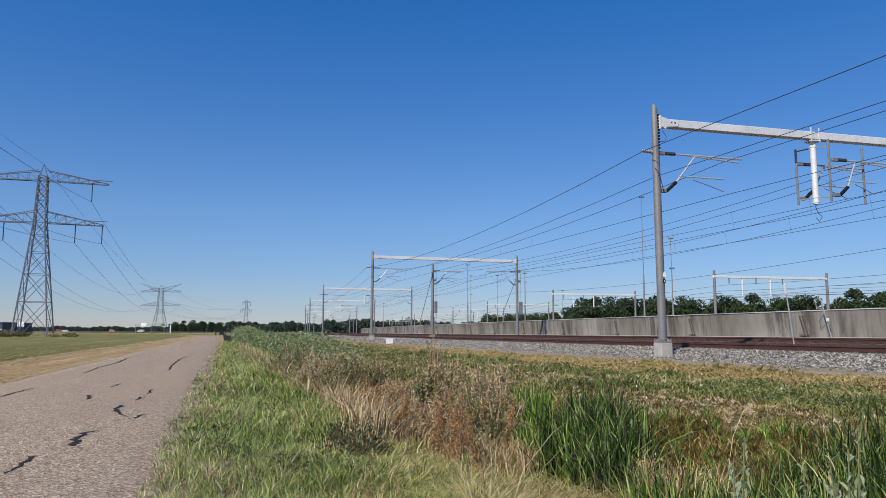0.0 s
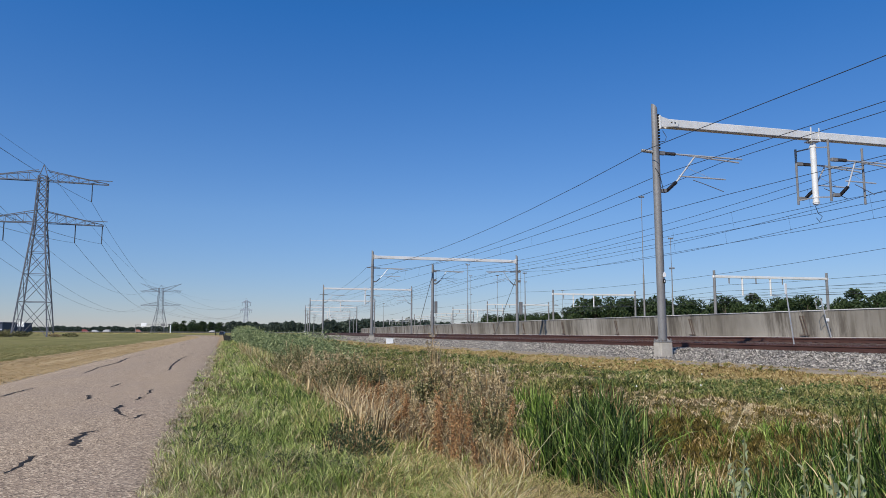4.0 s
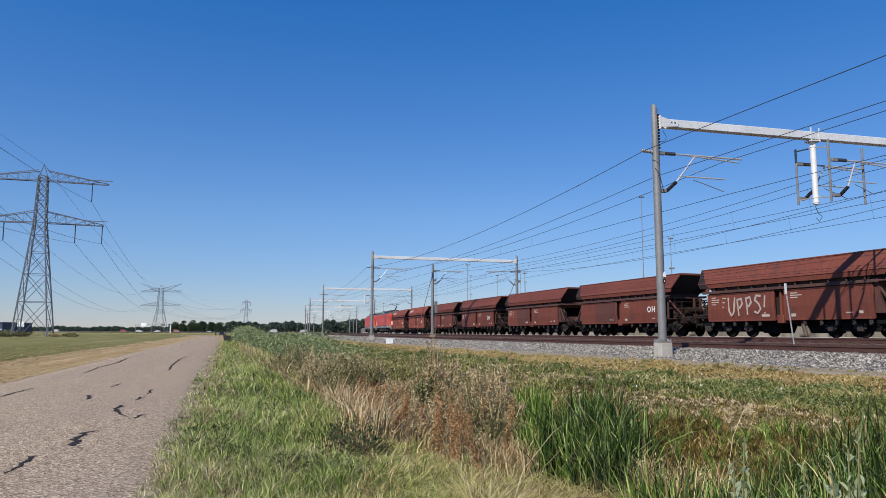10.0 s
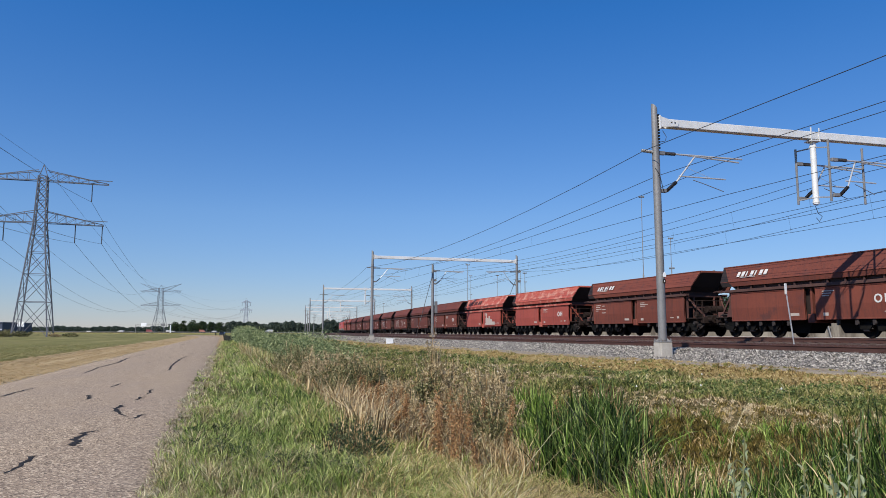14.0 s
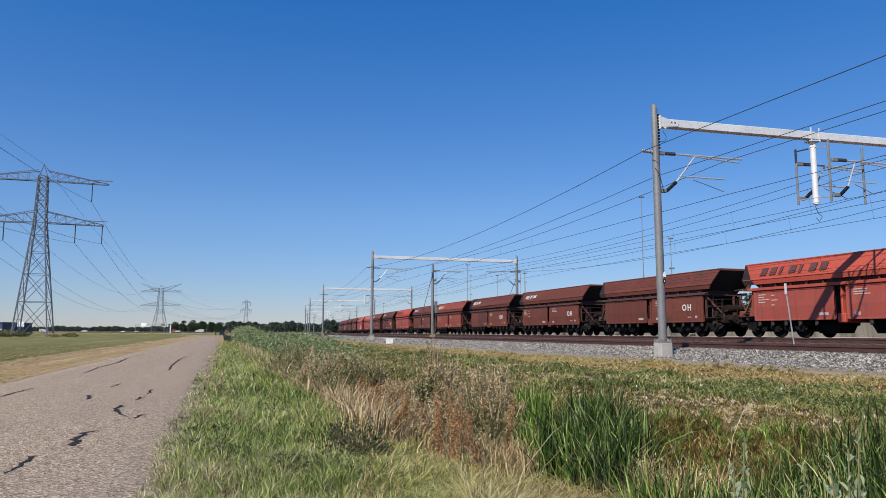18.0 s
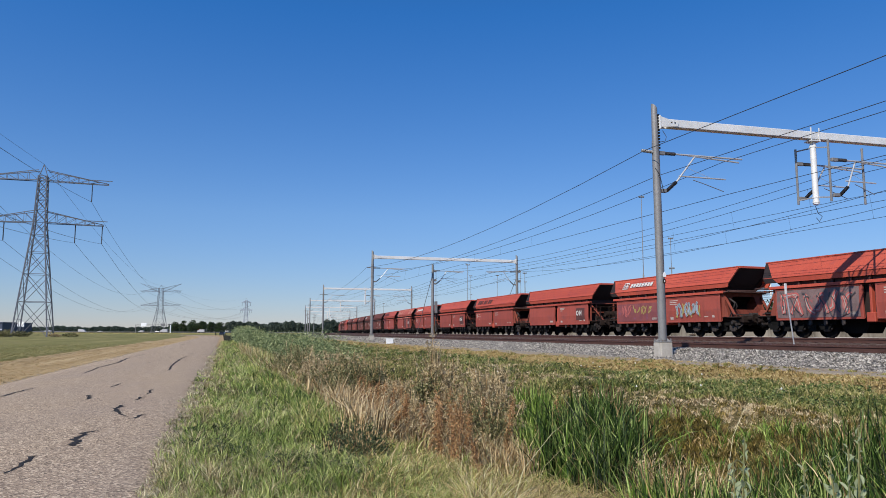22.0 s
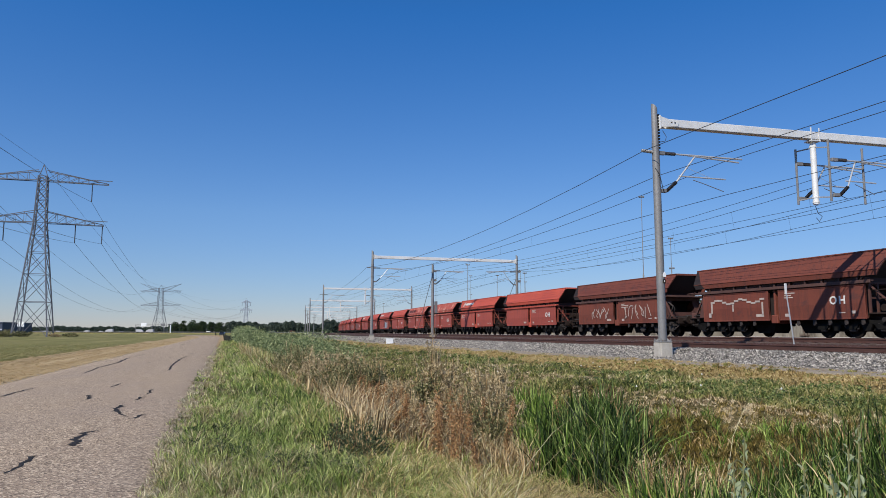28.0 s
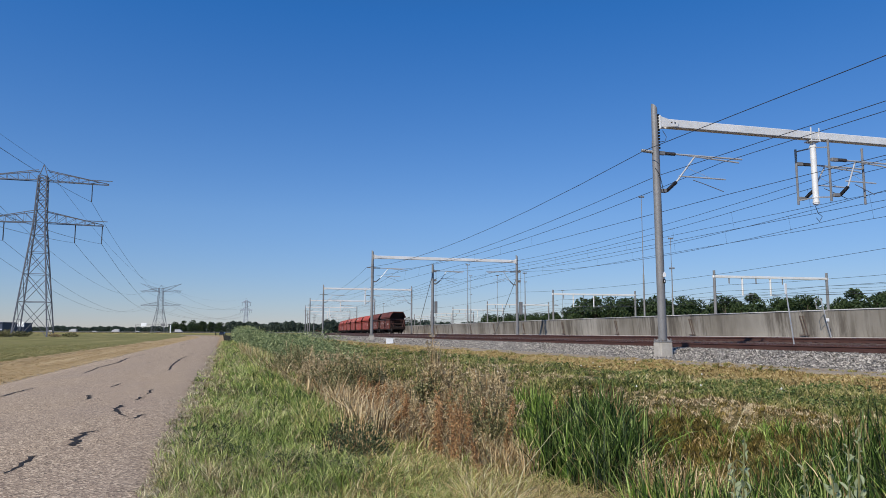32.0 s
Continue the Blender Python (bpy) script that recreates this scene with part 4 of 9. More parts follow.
# ---------------------------------------------------------------- yard behind the wall
def build_yard():
    feet = [(34.5, 91.0), (20.5, 133.5), (11.4, 184.0), (3.2, 228.0), (-4.5, 272.0), (-12.5, 318.0), (-20.5, 364.0), (-29.0, 412.0), (-38.0, 460.0)]
    for x, y in feet:
        w = 16.6
        m = pose(x, y, 0.55, 0, 0, 12.5)
        r = thing("yard_portal", m, "grey steel catenary portal with white beam in the rail yard", "catenary portal", "catenary portals in the yard")
        for xx in (0, w):
            part("mast", Geo().cyl((xx, 0, 0), (xx, 0, 8.85), 0.21, 8, 0.16), M_STEEL, r, smooth=True)
        part("cross_beam", Geo().rbox(-0.2, w + 0.2, -0.15, 0.15, 7.9, 8.22, 0.03), M_BEAM, r)
        for xx in (4.0, 8.1):
            part("drop_post", Geo().cyl((xx, 0, 5.7), (xx, 0, 7.95), 0.12, 8), M_BEAM, r, smooth=True)
            part("bracket_arm", Geo().bar((xx, 0, 5.75), (xx + 1.6, 0, 5.85), 0.09), M_STEEL, r)
        for xx in (2.1, 6.0, 9.9):
            part("stub_insulator", Geo().cyl((xx, 0, 7.2), (xx, 0, 7.9), 0.08, 6), M_STEEL, r)
        part("side_arm", Geo().bar((0, 0, 5.9), (1.0, 0, 5.95), 0.09), M_STEEL, r)
    for lat, zz in ((0.8, 6.2), (1.5, 7.0), (5.8, 5.8), (10.5, 5.8), (14, 5.9), (16, 7.1), (17.5, 6.8)):
        c, k = math.cos(radians(12.5)), math.sin(radians(12.5))
        pts = []
        line = [(62.0, 12.0), (48.0, 49.0)] + feet
        for (xa, ya), (xb, yb) in zip(line[:-1], line[1:]):
            for u in (0, 0.25, 0.5, 0.75):
                pts.append((xa + (xb - xa) * u + lat * c, ya + (yb - ya) * u + lat * k, 0.55 + zz - 1.6 * u * (1 - u)))
        wire(pts, 0.018, "thin overhead wire of the rail yard", "yard_wire", "overhead wires of the yard")
    # tall lamp masts: place and height
    for x, y, h in ((27.2, 97.0, 19.5), (33.0, 103.0, 10.2), (35.5, 111.0, 15.6), (16.0, 140.0, 12.5), (7.2, 185.0, 15.5), (23.0, 200.0, 15.0), (14.5, 190.0, 16.0), (4.5, 130.0, 13.2), (-3.0, 205.0, 13.0), (-24.0, 240.0, 12.5), (-21.0, 255.0, 11.0), (9.0, 230.0, 13.0), (40.0, 240.0, 15.0)):
        r = thing("lamp_mast", pose(x, y, 0.55), "tall thin grey yard lighting mast", "lamp mast", "yard lighting masts")
        part("lower_pole", Geo().cyl((0, 0, 0), (0, 0, h * 0.45), 0.14, 8, 0.11), M_STEEL, r, smooth=True)
        part("upper_pole", Geo().cyl((0, 0, h * 0.45), (0, 0, h - 0.1), 0.055, 6, 0.04), M_STEEL, r, smooth=True)
        part("head_frame", Geo().bar((-0.36, 0, h - 0.12), (0.36, 0, h - 0.12), 0.06), M_STEEL, r)
        for k in (-0.5, 0.0, 0.5):
            part("floodlight", Geo().rbox(k * 0.55 - 0.10, k * 0.55 + 0.10, -0.14, 0.08, h - 0.08, h + 0.10, 0.02), M_STEEL, r, "grey floodlight")

# ---------------------------------------------------------------- train
M_RED = mat("fresh_red_paint", (0.53, 0.046, 0.013), (0.60, 0.060, 0.019), 0.7, 0.42, 0, 0.05, 14, streak=(0.42, 0.035, 0.02), streak_amt=0.35)
M_LOCO_GREY = mat("dark_grey_paint", (0.13, 0.13, 0.135), (0.18, 0.178, 0.18), 1.2, 0.6, 0, 0.08, 16, streak=(0.09, 0.075, 0.07), streak_amt=0.5)
M_ROOF = mat("grey_roof_paint", (0.085, 0.085, 0.09), (0.13, 0.128, 0.13), 0.9, 0.7, 0, 0.1, 18, streak=(0.10, 0.09, 0.085), streak_amt=0.5)
M_LOCO_GEAR = mat("dusty_grey_bogie_paint", (0.030, 0.029, 0.028), (0.075, 0.070, 0.066), 2.5, 0.8, 0.0, 0.15, 20, spec=0.2)
M_GLASS = mat("dark_cab_glass", (0.012, 0.014, 0.018), (0.02, 0.022, 0.028), 2, 0.08, 0, 0, 10, spec=0.8)
M_YELLOW = mat("yellow_paint", (0.70, 0.40, 0.02), (0.75, 0.45, 0.03), 3, 0.5, 0, 0.05, 20)
M_MARK = mat("off_white_lettering", (0.58, 0.55, 0.50), (0.68, 0.65, 0.60), 4, 0.7, 0, 0, 20)
M_MARK_DIM = mat("faded_lettering", (0.42, 0.34, 0.29), (0.50, 0.42, 0.36), 4, 0.8, 0, 0, 20)
M_GRAF_PALE = mat("pale_spray_paint", (0.34, 0.27, 0.23), (0.46, 0.38, 0.33), 4, 0.8, 0, 0, 20)
M_GRAF_BLUE = mat("pale_blue_spray_paint", (0.30, 0.36, 0.40), (0.40, 0.46, 0.50), 4, 0.8, 0, 0, 20)
M_GRAF_DARK = mat("dark_spray_paint", (0.05, 0.045, 0.05), (0.10, 0.09, 0.09), 4, 0.8, 0, 0, 20)
M_GRAF_YELLOW = mat("yellow_spray_paint", (0.30, 0.22, 0.06), (0.40, 0.31, 0.10), 4, 0.8, 0, 0, 20)
M_GRAF_PINK = mat("pink_spray_paint", (0.38, 0.085, 0.075), (0.50, 0.14, 0.12), 3, 0.8, 0, 0, 20)
M_GRAF_PURPLE = mat("faded_purple_paint", (0.17, 0.045, 0.05), (0.27, 0.075, 0.07), 1.5, 0.85, 0, 0.05, 20, spot=(0.20, 0.07, 0.12))
M_GRAF_GREY = mat("grey_sprayed_ground", (0.12, 0.085, 0.08), (0.24, 0.15, 0.14), 1.6, 0.85, 0, 0.05, 20, spot=(0.30, 0.09, 0.08))
M_PATCH_DARK = mat("dark_label_panel", (0.085, 0.03, 0.026), (0.12, 0.042, 0.035), 2, 0.8, 0, 0, 20)
M_PATCH_BROWN = mat("dark_brown_repaint", (0.075, 0.026, 0.018), (0.115, 0.036, 0.025), 0.8, 0.8, 0, 0.1, 18, spot=(0.13, 0.035, 0.024))
LIVERY = {
    "brown": mat("weathered_brown_paint", (0.132, 0.030, 0.016), (0.178, 0.043, 0.023), 0.5, 0.8, 0, 0.12, 18, streak=(0.07, 0.024, 0.018), streak_amt=0.75, rand=0.14, spot=(0.095, 0.030, 0.022)),
    "rust": mat("rust_red_paint", (0.205, 0.041, 0.021), (0.262, 0.056, 0.029), 0.5, 0.8, 0, 0.12, 18, streak=(0.11, 0.03, 0.022), streak_amt=0.7, rand=0.14, spot=(0.15, 0.04, 0.027)),
    "red": mat("dusty_red_paint", (0.40, 0.060, 0.032), (0.48, 0.080, 0.042), 0.5, 0.7, 0, 0.1, 18, streak=(0.27, 0.050, 0.032), streak_amt=0.5, rand=0.1, spot=(0.34, 0.062, 0.042)),
    "faded": mat("bleached_red_paint", (0.38, 0.068, 0.044), (0.46, 0.092, 0.060), 0.6, 0.8, 0, 0.12, 18, spot=(0.56, 0.27, 0.19), streak=(0.26, 0.055, 0.036), streak_amt=0.4, rand=0.08, spot_at=(0.50, 0.62)),
}
# waist recess: the shade in it is put into this dark paint
M_WAIST_SHADE = mat("grimy_waist_paint", (0.035, 0.014, 0.011), (0.065, 0.026, 0.02), 1.5, 0.85, 0, 0.1, 18)
M_LEDGE = mat("dusty_ledge_paint", (0.06, 0.027, 0.021), (0.10, 0.046, 0.035), 1.2, 0.85, 0, 0.1, 18)
# sloping hopper ends: the overhang's shade is put into this near-black colour
M_END_SHADE = mat("grimy_hopper_end", (0.012, 0.007, 0.006), (0.028, 0.014, 0.011), 0.8, 0.85, 0, 0.1, 18)
# end sheets and frames of brown wagons: darker than their sides
M_END_BROWN = mat("dirty_brown_end_paint", (0.07, 0.027, 0.020), (0.115, 0.045, 0.033), 1.0, 0.85, 0, 0.1, 18, spot=(0.05, 0.022, 0.018))
# red wagons' doors: darker red than the hopper above, with streaks and patches
M_DOOR_RED = mat("dirty_red_door_paint", (0.295, 0.054, 0.036), (0.36, 0.072, 0.047), 0.5, 0.75, 0, 0.1, 18, streak=(0.17, 0.040, 0.030), streak_amt=0.7, rand=0.1, spot=(0.25, 0.062, 0.050))
TRAIN_V, TRAIN_A = 25.98, 0.01327


def wheel_geo(r, w=0.12):
    g = Geo()
    n = 18
    prof = [(0.06, -0.09), (0.10, -0.09), (0.12, -0.03), (r * 0.78, -0.02), (r * 0.80, -w / 2), (r, -w / 2), (r, w / 2), (r * 0.80, w / 2), (r * 0.78, 0.02), (0.12, 0.03), (0.10, 0.09), (0.06, 0.09)]
    rings = [[(x, a * math.cos(2 * math.pi * i / n), a * math.sin(2 * math.pi * i / n)) for i in range(n)] for a, x in prof]
    g.loft(rings)
    return g


def bogie(parent, y, axles, r, gauge, wheel_mesh, frame_mesh, axle_mesh, spring_mesh, mtl, box_mtl):
    b = part("bogie", frame_mesh, mtl, parent, "dark dusty cast bogie frame")
    b.location = (0, y, 0)
    for dy in axles:
        for x in (-gauge, gauge):
            w = part("wheel", wheel_mesh, M_WHEEL, b)
            w.location = (x, dy, r)
        a = part("axle", axle_mesh, M_BLACK, b)
        a.location = (0, dy, r)
        for x in (-1.0, 1.0):
            sp = part("axle_box", spring_mesh, box_mtl, b)
            sp.location = (x, dy, r)
    return b


# --- hopper wagon: local y along the train, -x is the side towards the road
W_LEN = 15.08


def wagon_meshes():
    d = {}
    r = 0.46
    d["wheel"] = wheel_geo(r).mesh("wheel", True)
    g = Geo()
    for x in (-1.0, 1.0):
        g.rbox(x - 0.06, x + 0.06, -2.15, 2.15, 0.62, 0.84, 0.03)
        for k in (-1.62, 0, 1.62):
            g.plate([(x - 0.05, k - 0.42, 0.64), (x - 0.05, k + 0.42, 0.64), (x - 0.05, k + 0.24, 0.40), (x - 0.05, k - 0.24, 0.40)], 0.1)
        for k in (-0.81, 0.81):
            g.plate([(x - 0.04, k - 0.3, 0.64), (x - 0.04, k + 0.3, 0.64), (x - 0.04, k + 0.16, 0.34), (x - 0.04, k - 0.16, 0.34)], 0.08)
    for k in (-0.81, 0.81):
        g.rbox(-1.02, 1.02, k - 0.16, k + 0.16, 0.5, 0.85, 0.04)
        g.rbox(-0.85, 0.85, k - 0.42, k + 0.42, 0.30, 0.62, 0.04)
    d["frame"] = g.mesh("bogie")
    d["axle"] = Geo().cyl((-0.7, 0, 0), (0.7, 0, 0), 0.08, 8).mesh("axle", True)
    g = Geo().rbox(-0.10, 0.10, -0.17, 0.17, -0.17, 0.17, 0.04)
    for k in (-0.25, 0.25):
        g.cyl((0, k, -0.05), (0, k, 0.20), 0.075, 8)
    d["spring"] = g.mesh("axle_box")
    # underframe
    g = Geo()
    for x in (-0.95, 0.85):
        g.box(x, x + 0.10, -6.85, 6.85, 0.86, 1.08)
    for y in (-6.8, -4.75, -2.4, 2.4, 4.75, 6.8):
        g.box(-1.2, 1.2, y - 0.12, y + 0.12, 0.84, 1.06)
    d["under"] = g.mesh("underframe")
    # discharge chutes
    for nm, e in (("chute_a", 1), ("chute_b", -1)):
        rings = [[(-w, e * a, z), (w, e * a, z), (w, e * b, z), (-w, e * b, z)] for w, a, b, z in ((0.85, 0.45, 2.75, 1.02), (0.55, 0.80, 2.45, 0.70), (0.50, 1.05, 2.15, 0.22))]
        d[nm] = Geo().loft(rings if e > 0 else [r[::-1] for r in rings]).mesh("discharge_chute")
    # upper hopper: folded sides with slanting ends
    prof = [(0.92, 3.95, 6.50), (1.46, 3.06, 6.22), (1.42, 2.80, 6.08)]
    for nm, sx in (("upper_l", -1), ("upper_r", 1)):
        g = Geo()
        for k in (0, 1):
            (xa, za, ya), (xb, zb, yb) = prof[k], prof[k + 1]
            g.plate([(sx * xa, -ya, za), (sx * xa, ya, za), (sx * xb, yb, zb), (sx * xb, -yb, zb)], 0.05 * sx)
        d[nm] = g.mesh("hopper_side")
    # one mesh per end: the deep inward slope
    for nm, e in (("end_front", 1), ("end_rear", -1)):
        g = Geo()
        rows = [[(-0.90, e * 6.46, 3.93), (0.90, e * 6.46, 3.93)], [(-1.40, e * 5.6, 3.06), (1.40, e * 5.6, 3.06)], [(-1.36, e * 5.3, 2.80), (1.36, e * 5.3, 2.80)], [(-1.28, e * 3.4, 1.3), (1.28, e * 3.4, 1.3)], [(-1.28, e * 2.6, 0.9), (1.28, e * 2.6, 0.9)]]
        for a, b in zip(rows[:-1], rows[1:]):
            g.plate([a[0], a[1], b[1], b[0]], 0.05 * e)
        for sx in (-1, 1):
            for (xa, za, ya), (xb, zb, yb), (ia, ib) in ((prof[0], prof[1], (6.42, 5.6)), (prof[1], prof[2], (5.6, 5.3))):
                g.plate([(sx * xa, e * ya, za), (sx * xb, e * yb, zb), (sx * (xb - 0.03), e * ib, zb), (sx * (xa - 0.03), e * ia, za)], 0.03)
        d[nm] = g.mesh("hopper_end")
    g = Geo()
    for sx in (-1, 1):
        g.rbox(sx * 0.92 - 0.05, sx * 0.92 + 0.05, -6.52, 6.52, 3.91, 3.98, 0.015)
        g.rbox(sx * 1.465 - 0.02, sx * 1.465 + 0.02, -6.2, 6.2, 3.04, 3.075, 0.008)
    for e in (-1, 1):
        g.rbox(-0.92, 0.92, e * 6.5 - 0.05, e * 6.5 + 0.05, 3.85, 3.98, 0.015)
    d["rim"] = g.mesh("top_rim")
    # coal-dark inner floor under the rim
    g = Geo()
    g.plate([(-1.15, -6.0, 3.5), (1.15, -6.0, 3.5), (1.15, 6.0, 3.5), (-1.15, 6.0, 3.5)], 0.04)
    d["inside"] = g.mesh("hopper_floor")
    # waist: recessed wall with ribs, then the walkway ledge
    g = Geo().box(-1.22, 1.22, -5.3, 5.3, 2.40, 2.84)
    d["waist"] = g.mesh("waist_wall")
    d["rib"] = Geo().rbox(-0.05, 0.05, -0.05, 0.05, 2.60, 2.82, 0.01).mesh("rib")
    g = Geo()
    for sx in (-1, 1):
        g.rbox(min(sx * 1.28, sx * 1.52), max(sx * 1.28, sx * 1.52), -5.8, 5.8, 2.52, 2.60, 0.015)
        g.rbox(min(sx * 1.48, sx * 1.53), max(sx * 1.48, sx * 1.53), -5.8, 5.8, 2.46, 2.61, 0.012)
    d["ledge"] = g.mesh("ledge")
    # lower side doors
    for nm, y0, y1 in (("door_f", 0.33, 5.45), ("door_r", -5.45, -0.33)):
        for sd, sx in (("l", -1), ("r", 1)):
            g = Geo()
            a, b = 1.43, 1.40
            pts = [(sx * b, y0, 0.90), (sx * b, y1, 0.90), (sx * (b + 0.055), y1, 1.58), (sx * a, y1, 2.43), (sx * a, y0, 2.43), (sx * (b + 0.055), y0, 1.58)]
            inn = [(p[0] - sx * 0.08, p[1], p[2]) for p in pts]
            g.loft([inn, pts], caps=False)
            n0 = len(g.v)
            g.add(pts, [(0, 1, 2, 5), (5, 2, 3, 4)])
            g.rbox(min(sx * (b - 0.02), sx * (b + 0.035)), max(sx * (b - 0.02), sx * (b + 0.035)), y0, y1, 0.86, 0.93, 0.01)
            g.rbox(min(sx * (a - 0.02), sx * (a + 0.03)), max(sx * (a - 0.02), sx * (a + 0.03)), y0, y1, 2.37, 2.44, 0.01)
            for yy in (y0 + 0.04, y1 - 0.04):
                g.rbox(min(sx * (b - 0.02), sx * (a + 0.02)), max(sx * (b - 0.02), sx * (a + 0.02)), yy - 0.04, yy + 0.04, 0.9, 2.43, 0.01)
            d[nm + sd] = g.mesh("side_door")
    g = Geo().rbox(-1.36, 1.36, -0.06, 0.06, 0.8, 2.42, 0.02)
    g.rbox(-1.42, 1.42, -0.22, 0.22, 0.72, 1.15, 0.03)
    d["column"] = g.mesh("middle_column")
    g = Geo().box(-1.15, 1.15, -4.6, 4.6, 0.95, 2.42)
    d["core"] = g.mesh("hopper_core")
    # levers under the doors
    g = Geo().rbox(-0.05, 0.05, -0.09, 0.09, 0.64, 0.86, 0.02)
    g.cyl((-0.06, 0, 0.66), (0.06, 0, 0.66), 0.07, 8)
    d["lever"] = g.mesh("door_lever")
    # ends
    g = Geo()
    g.rbox(-1.3, 1.3, 5.3, 6.95, 1.06, 1.14, 0.02)
    d["platform"] = g.mesh("end_platform")
    g = Geo().rbox(-1.25, 1.25, 6.85, 7.0, 0.78, 1.18, 0.03)
    d["headstock"] = g.mesh("headstock")
    g = Geo()
    for x in (-1.22, -0.75, 0.75, 1.22):
        g.bar((x, 5.5, 1.1), (x, 5.5, 2.5), 0.09)
    g.bar((-1.22, 5.5, 2.48), (1.22, 5.5, 2.48), 0.08)
    g.bar((-1.22, 5.5, 2.4), (-0.75, 6.6, 1.15), 0.08)
    g.bar((1.22, 5.5, 2.4), (0.75, 6.6, 1.15), 0.08)
    g.bar((-1.22, 5.5, 1.8), (1.22, 5.5, 1.8), 0.06)
    d["end_frame"] = g.mesh("end_frame")
    d["rail"] = Geo().tube([(-1.2, 5.6, 2.15), (-1.2, 6.85, 2.15), (-1.15, 6.9, 2.15), (1.15, 6.9, 2.15), (1.2, 6.85, 2.15), (1.2, 5.6, 2.15)], 0.022, 5).mesh("handrail")
    d["post"] = Geo().bar((0, 6.9, 1.1), (0, 6.9, 2.14), 0.04).mesh("rail_post")
    d["tank"] = Geo().cyl((-0.7, 6.2, 1.65), (0.4, 6.2, 1.65), 0.22, 12).mesh("air_tank", True)
    d["cylinder"] = Geo().cyl((0.55, 6.1, 1.35), (1.15, 6.1, 1.35), 0.16, 10).mesh("brake_cylinder", True)
    d["valve"] = Geo().rbox(-1.15, -0.8, 5.7, 6.3, 1.2, 1.6, 0.04).mesh("valve_box")
    g = Geo()
    for i in range(7):
        a = random.uniform(-1.1, 1.1)
        g.tube([(a, 5.6, 1.2 + 0.1 * i), (a + 0.3, 6.0, 1.3 + 0.09 * i), (a + random.uniform(-0.5, 0.5), 6.5, 1.2 + 0.1 * i)], 0.025, 5)
    d["gear"] = g.mesh("brake_pipework")
    g = Geo()
    # sheet with a large opening, at the other end
    out = [(-1.35, 1.12), (0.0, 1.12), (1.35, 1.12), (1.35, 1.9), (1.35, 2.5), (0.0, 2.5), (-1.35, 2.5), (-1.35, 1.9)]
    hole = [(-0.72, 1.56), (0.0, 1.56), (0.72, 1.56), (0.95, 1.78), (0.74, 2.28), (0.0, 2.30), (-0.74, 2.28), (-0.95, 1.78)]
    vs = [(a, y, b) for y in (5.62, 5.67) for a, b in out + hole]
    fs = []
    for k in range(8):
        j = (k + 1) % 8
        fs += [(k, j, 8 + j, 8 + k), (16 + k, 24 + k, 24 + j, 16 + j), (k, 16 + k, 16 + j, j), (8 + k, 8 + j, 24 + j, 24 + k)]
    g.add(vs, fs)
    d["box"] = Geo().rbox(-1.3, -0.35, 6.35, 6.75, 1.10, 1.42, 0.03).mesh("step_box")
    d["bracket"] = Geo().bar((0, 5.5, 2.5), (0, 6.4, 1.2), 0.09).mesh("end_bracket")
    d["cheek"] = Geo().plate([(-0.02, 5.45, 1.12), (-0.02, 5.95, 1.12), (-0.02, 5.85, 1.45), (-0.02, 5.72, 1.75), (-0.02, 5.68, 2.5), (-0.02, 5.45, 2.5)], 0.04).mesh("end_cheek")
    d["sheet"] = g.mesh("end_sheet")
    # ledge across the end and the pipes and levers under it
    g = Geo().rbox(-1.5, 1.5, 5.55, 6.15, 2.50, 2.57, 0.015)
    g.tube([(-1.45, 6.12, 2.6), (-1.45, 6.85, 2.56), (1.45, 6.85, 2.56), (1.45, 6.12, 2.6)], 0.028, 5)
    d["cross"] = g.mesh("end_ledge")
    g = Geo()
    for a, b in ((-1.25, 1.02), (-0.7, 0.86), (0.2, 0.98), (0.9, 0.82)):
        g.cyl((a, 6.2, b), (a + 0.42, 6.2, b), 0.10, 8)
        g.tube([(a, 5.8, b + 0.25), (a - 0.05, 6.5, b + 0.2), (a + 0.1, 6.75, b - 0.1), (a + 0.35, 6.7, b - 0.3)], 0.035, 5)
        g.bar((a + 0.2, 6.0, b + 0.1), (a + 0.25, 6.6, b - 0.35), 0.08)
    g.bar((-1.35, 6.55, 0.72), (1.35, 6.55, 0.72), 0.10)
    g.bar((-1.35, 6.3, 1.28), (1.35, 6.4, 1.24), 0.06)
    d["rigging"] = g.mesh("brake_rigging")
    g = Geo()
    for a, c in ((1.0, 1.08), (1.2, 1.15)):
        g.tube([(a, 5.9, 1.15), (a, 6.3, 1.5 + 0.2 * c), (c, 6.3, 1.9), (c, 5.8, 2.2)], 0.032, 5)
    g.rbox(-0.2, 0.3, 6.35, 6.6, 1.14, 1.34, 0.03)
    d["hoses"] = g.mesh("brake_hoses")
    g = Geo().cyl((0, 7.0, 1.02), (0, 7.36, 1.02), 0.10, 8)
    g.cyl((0, 7.36, 1.02), (0, 7.52, 1.02), 0.07, 8)
    g.cyl((0, 7.50, 1.02), (0, 7.54, 1.02), 0.23, 14)
    d["buffer"] = g.mesh("buffer", True)
    g = Geo().bar((0, 6.95, 0.98), (0, 7.5, 0.98), 0.09)
    g.tube([(0.3, 6.9, 0.9), (0.33, 7.2, 0.62), (0.2, 7.5, 0.6)], 0.025, 5)
    g.tube([(-0.3, 6.9, 0.9), (-0.33, 7.2, 0.66), (-0.2, 7.5, 0.6)], 0.025, 5)
    d["coupler"] = g.mesh("coupling")
    g = Geo()
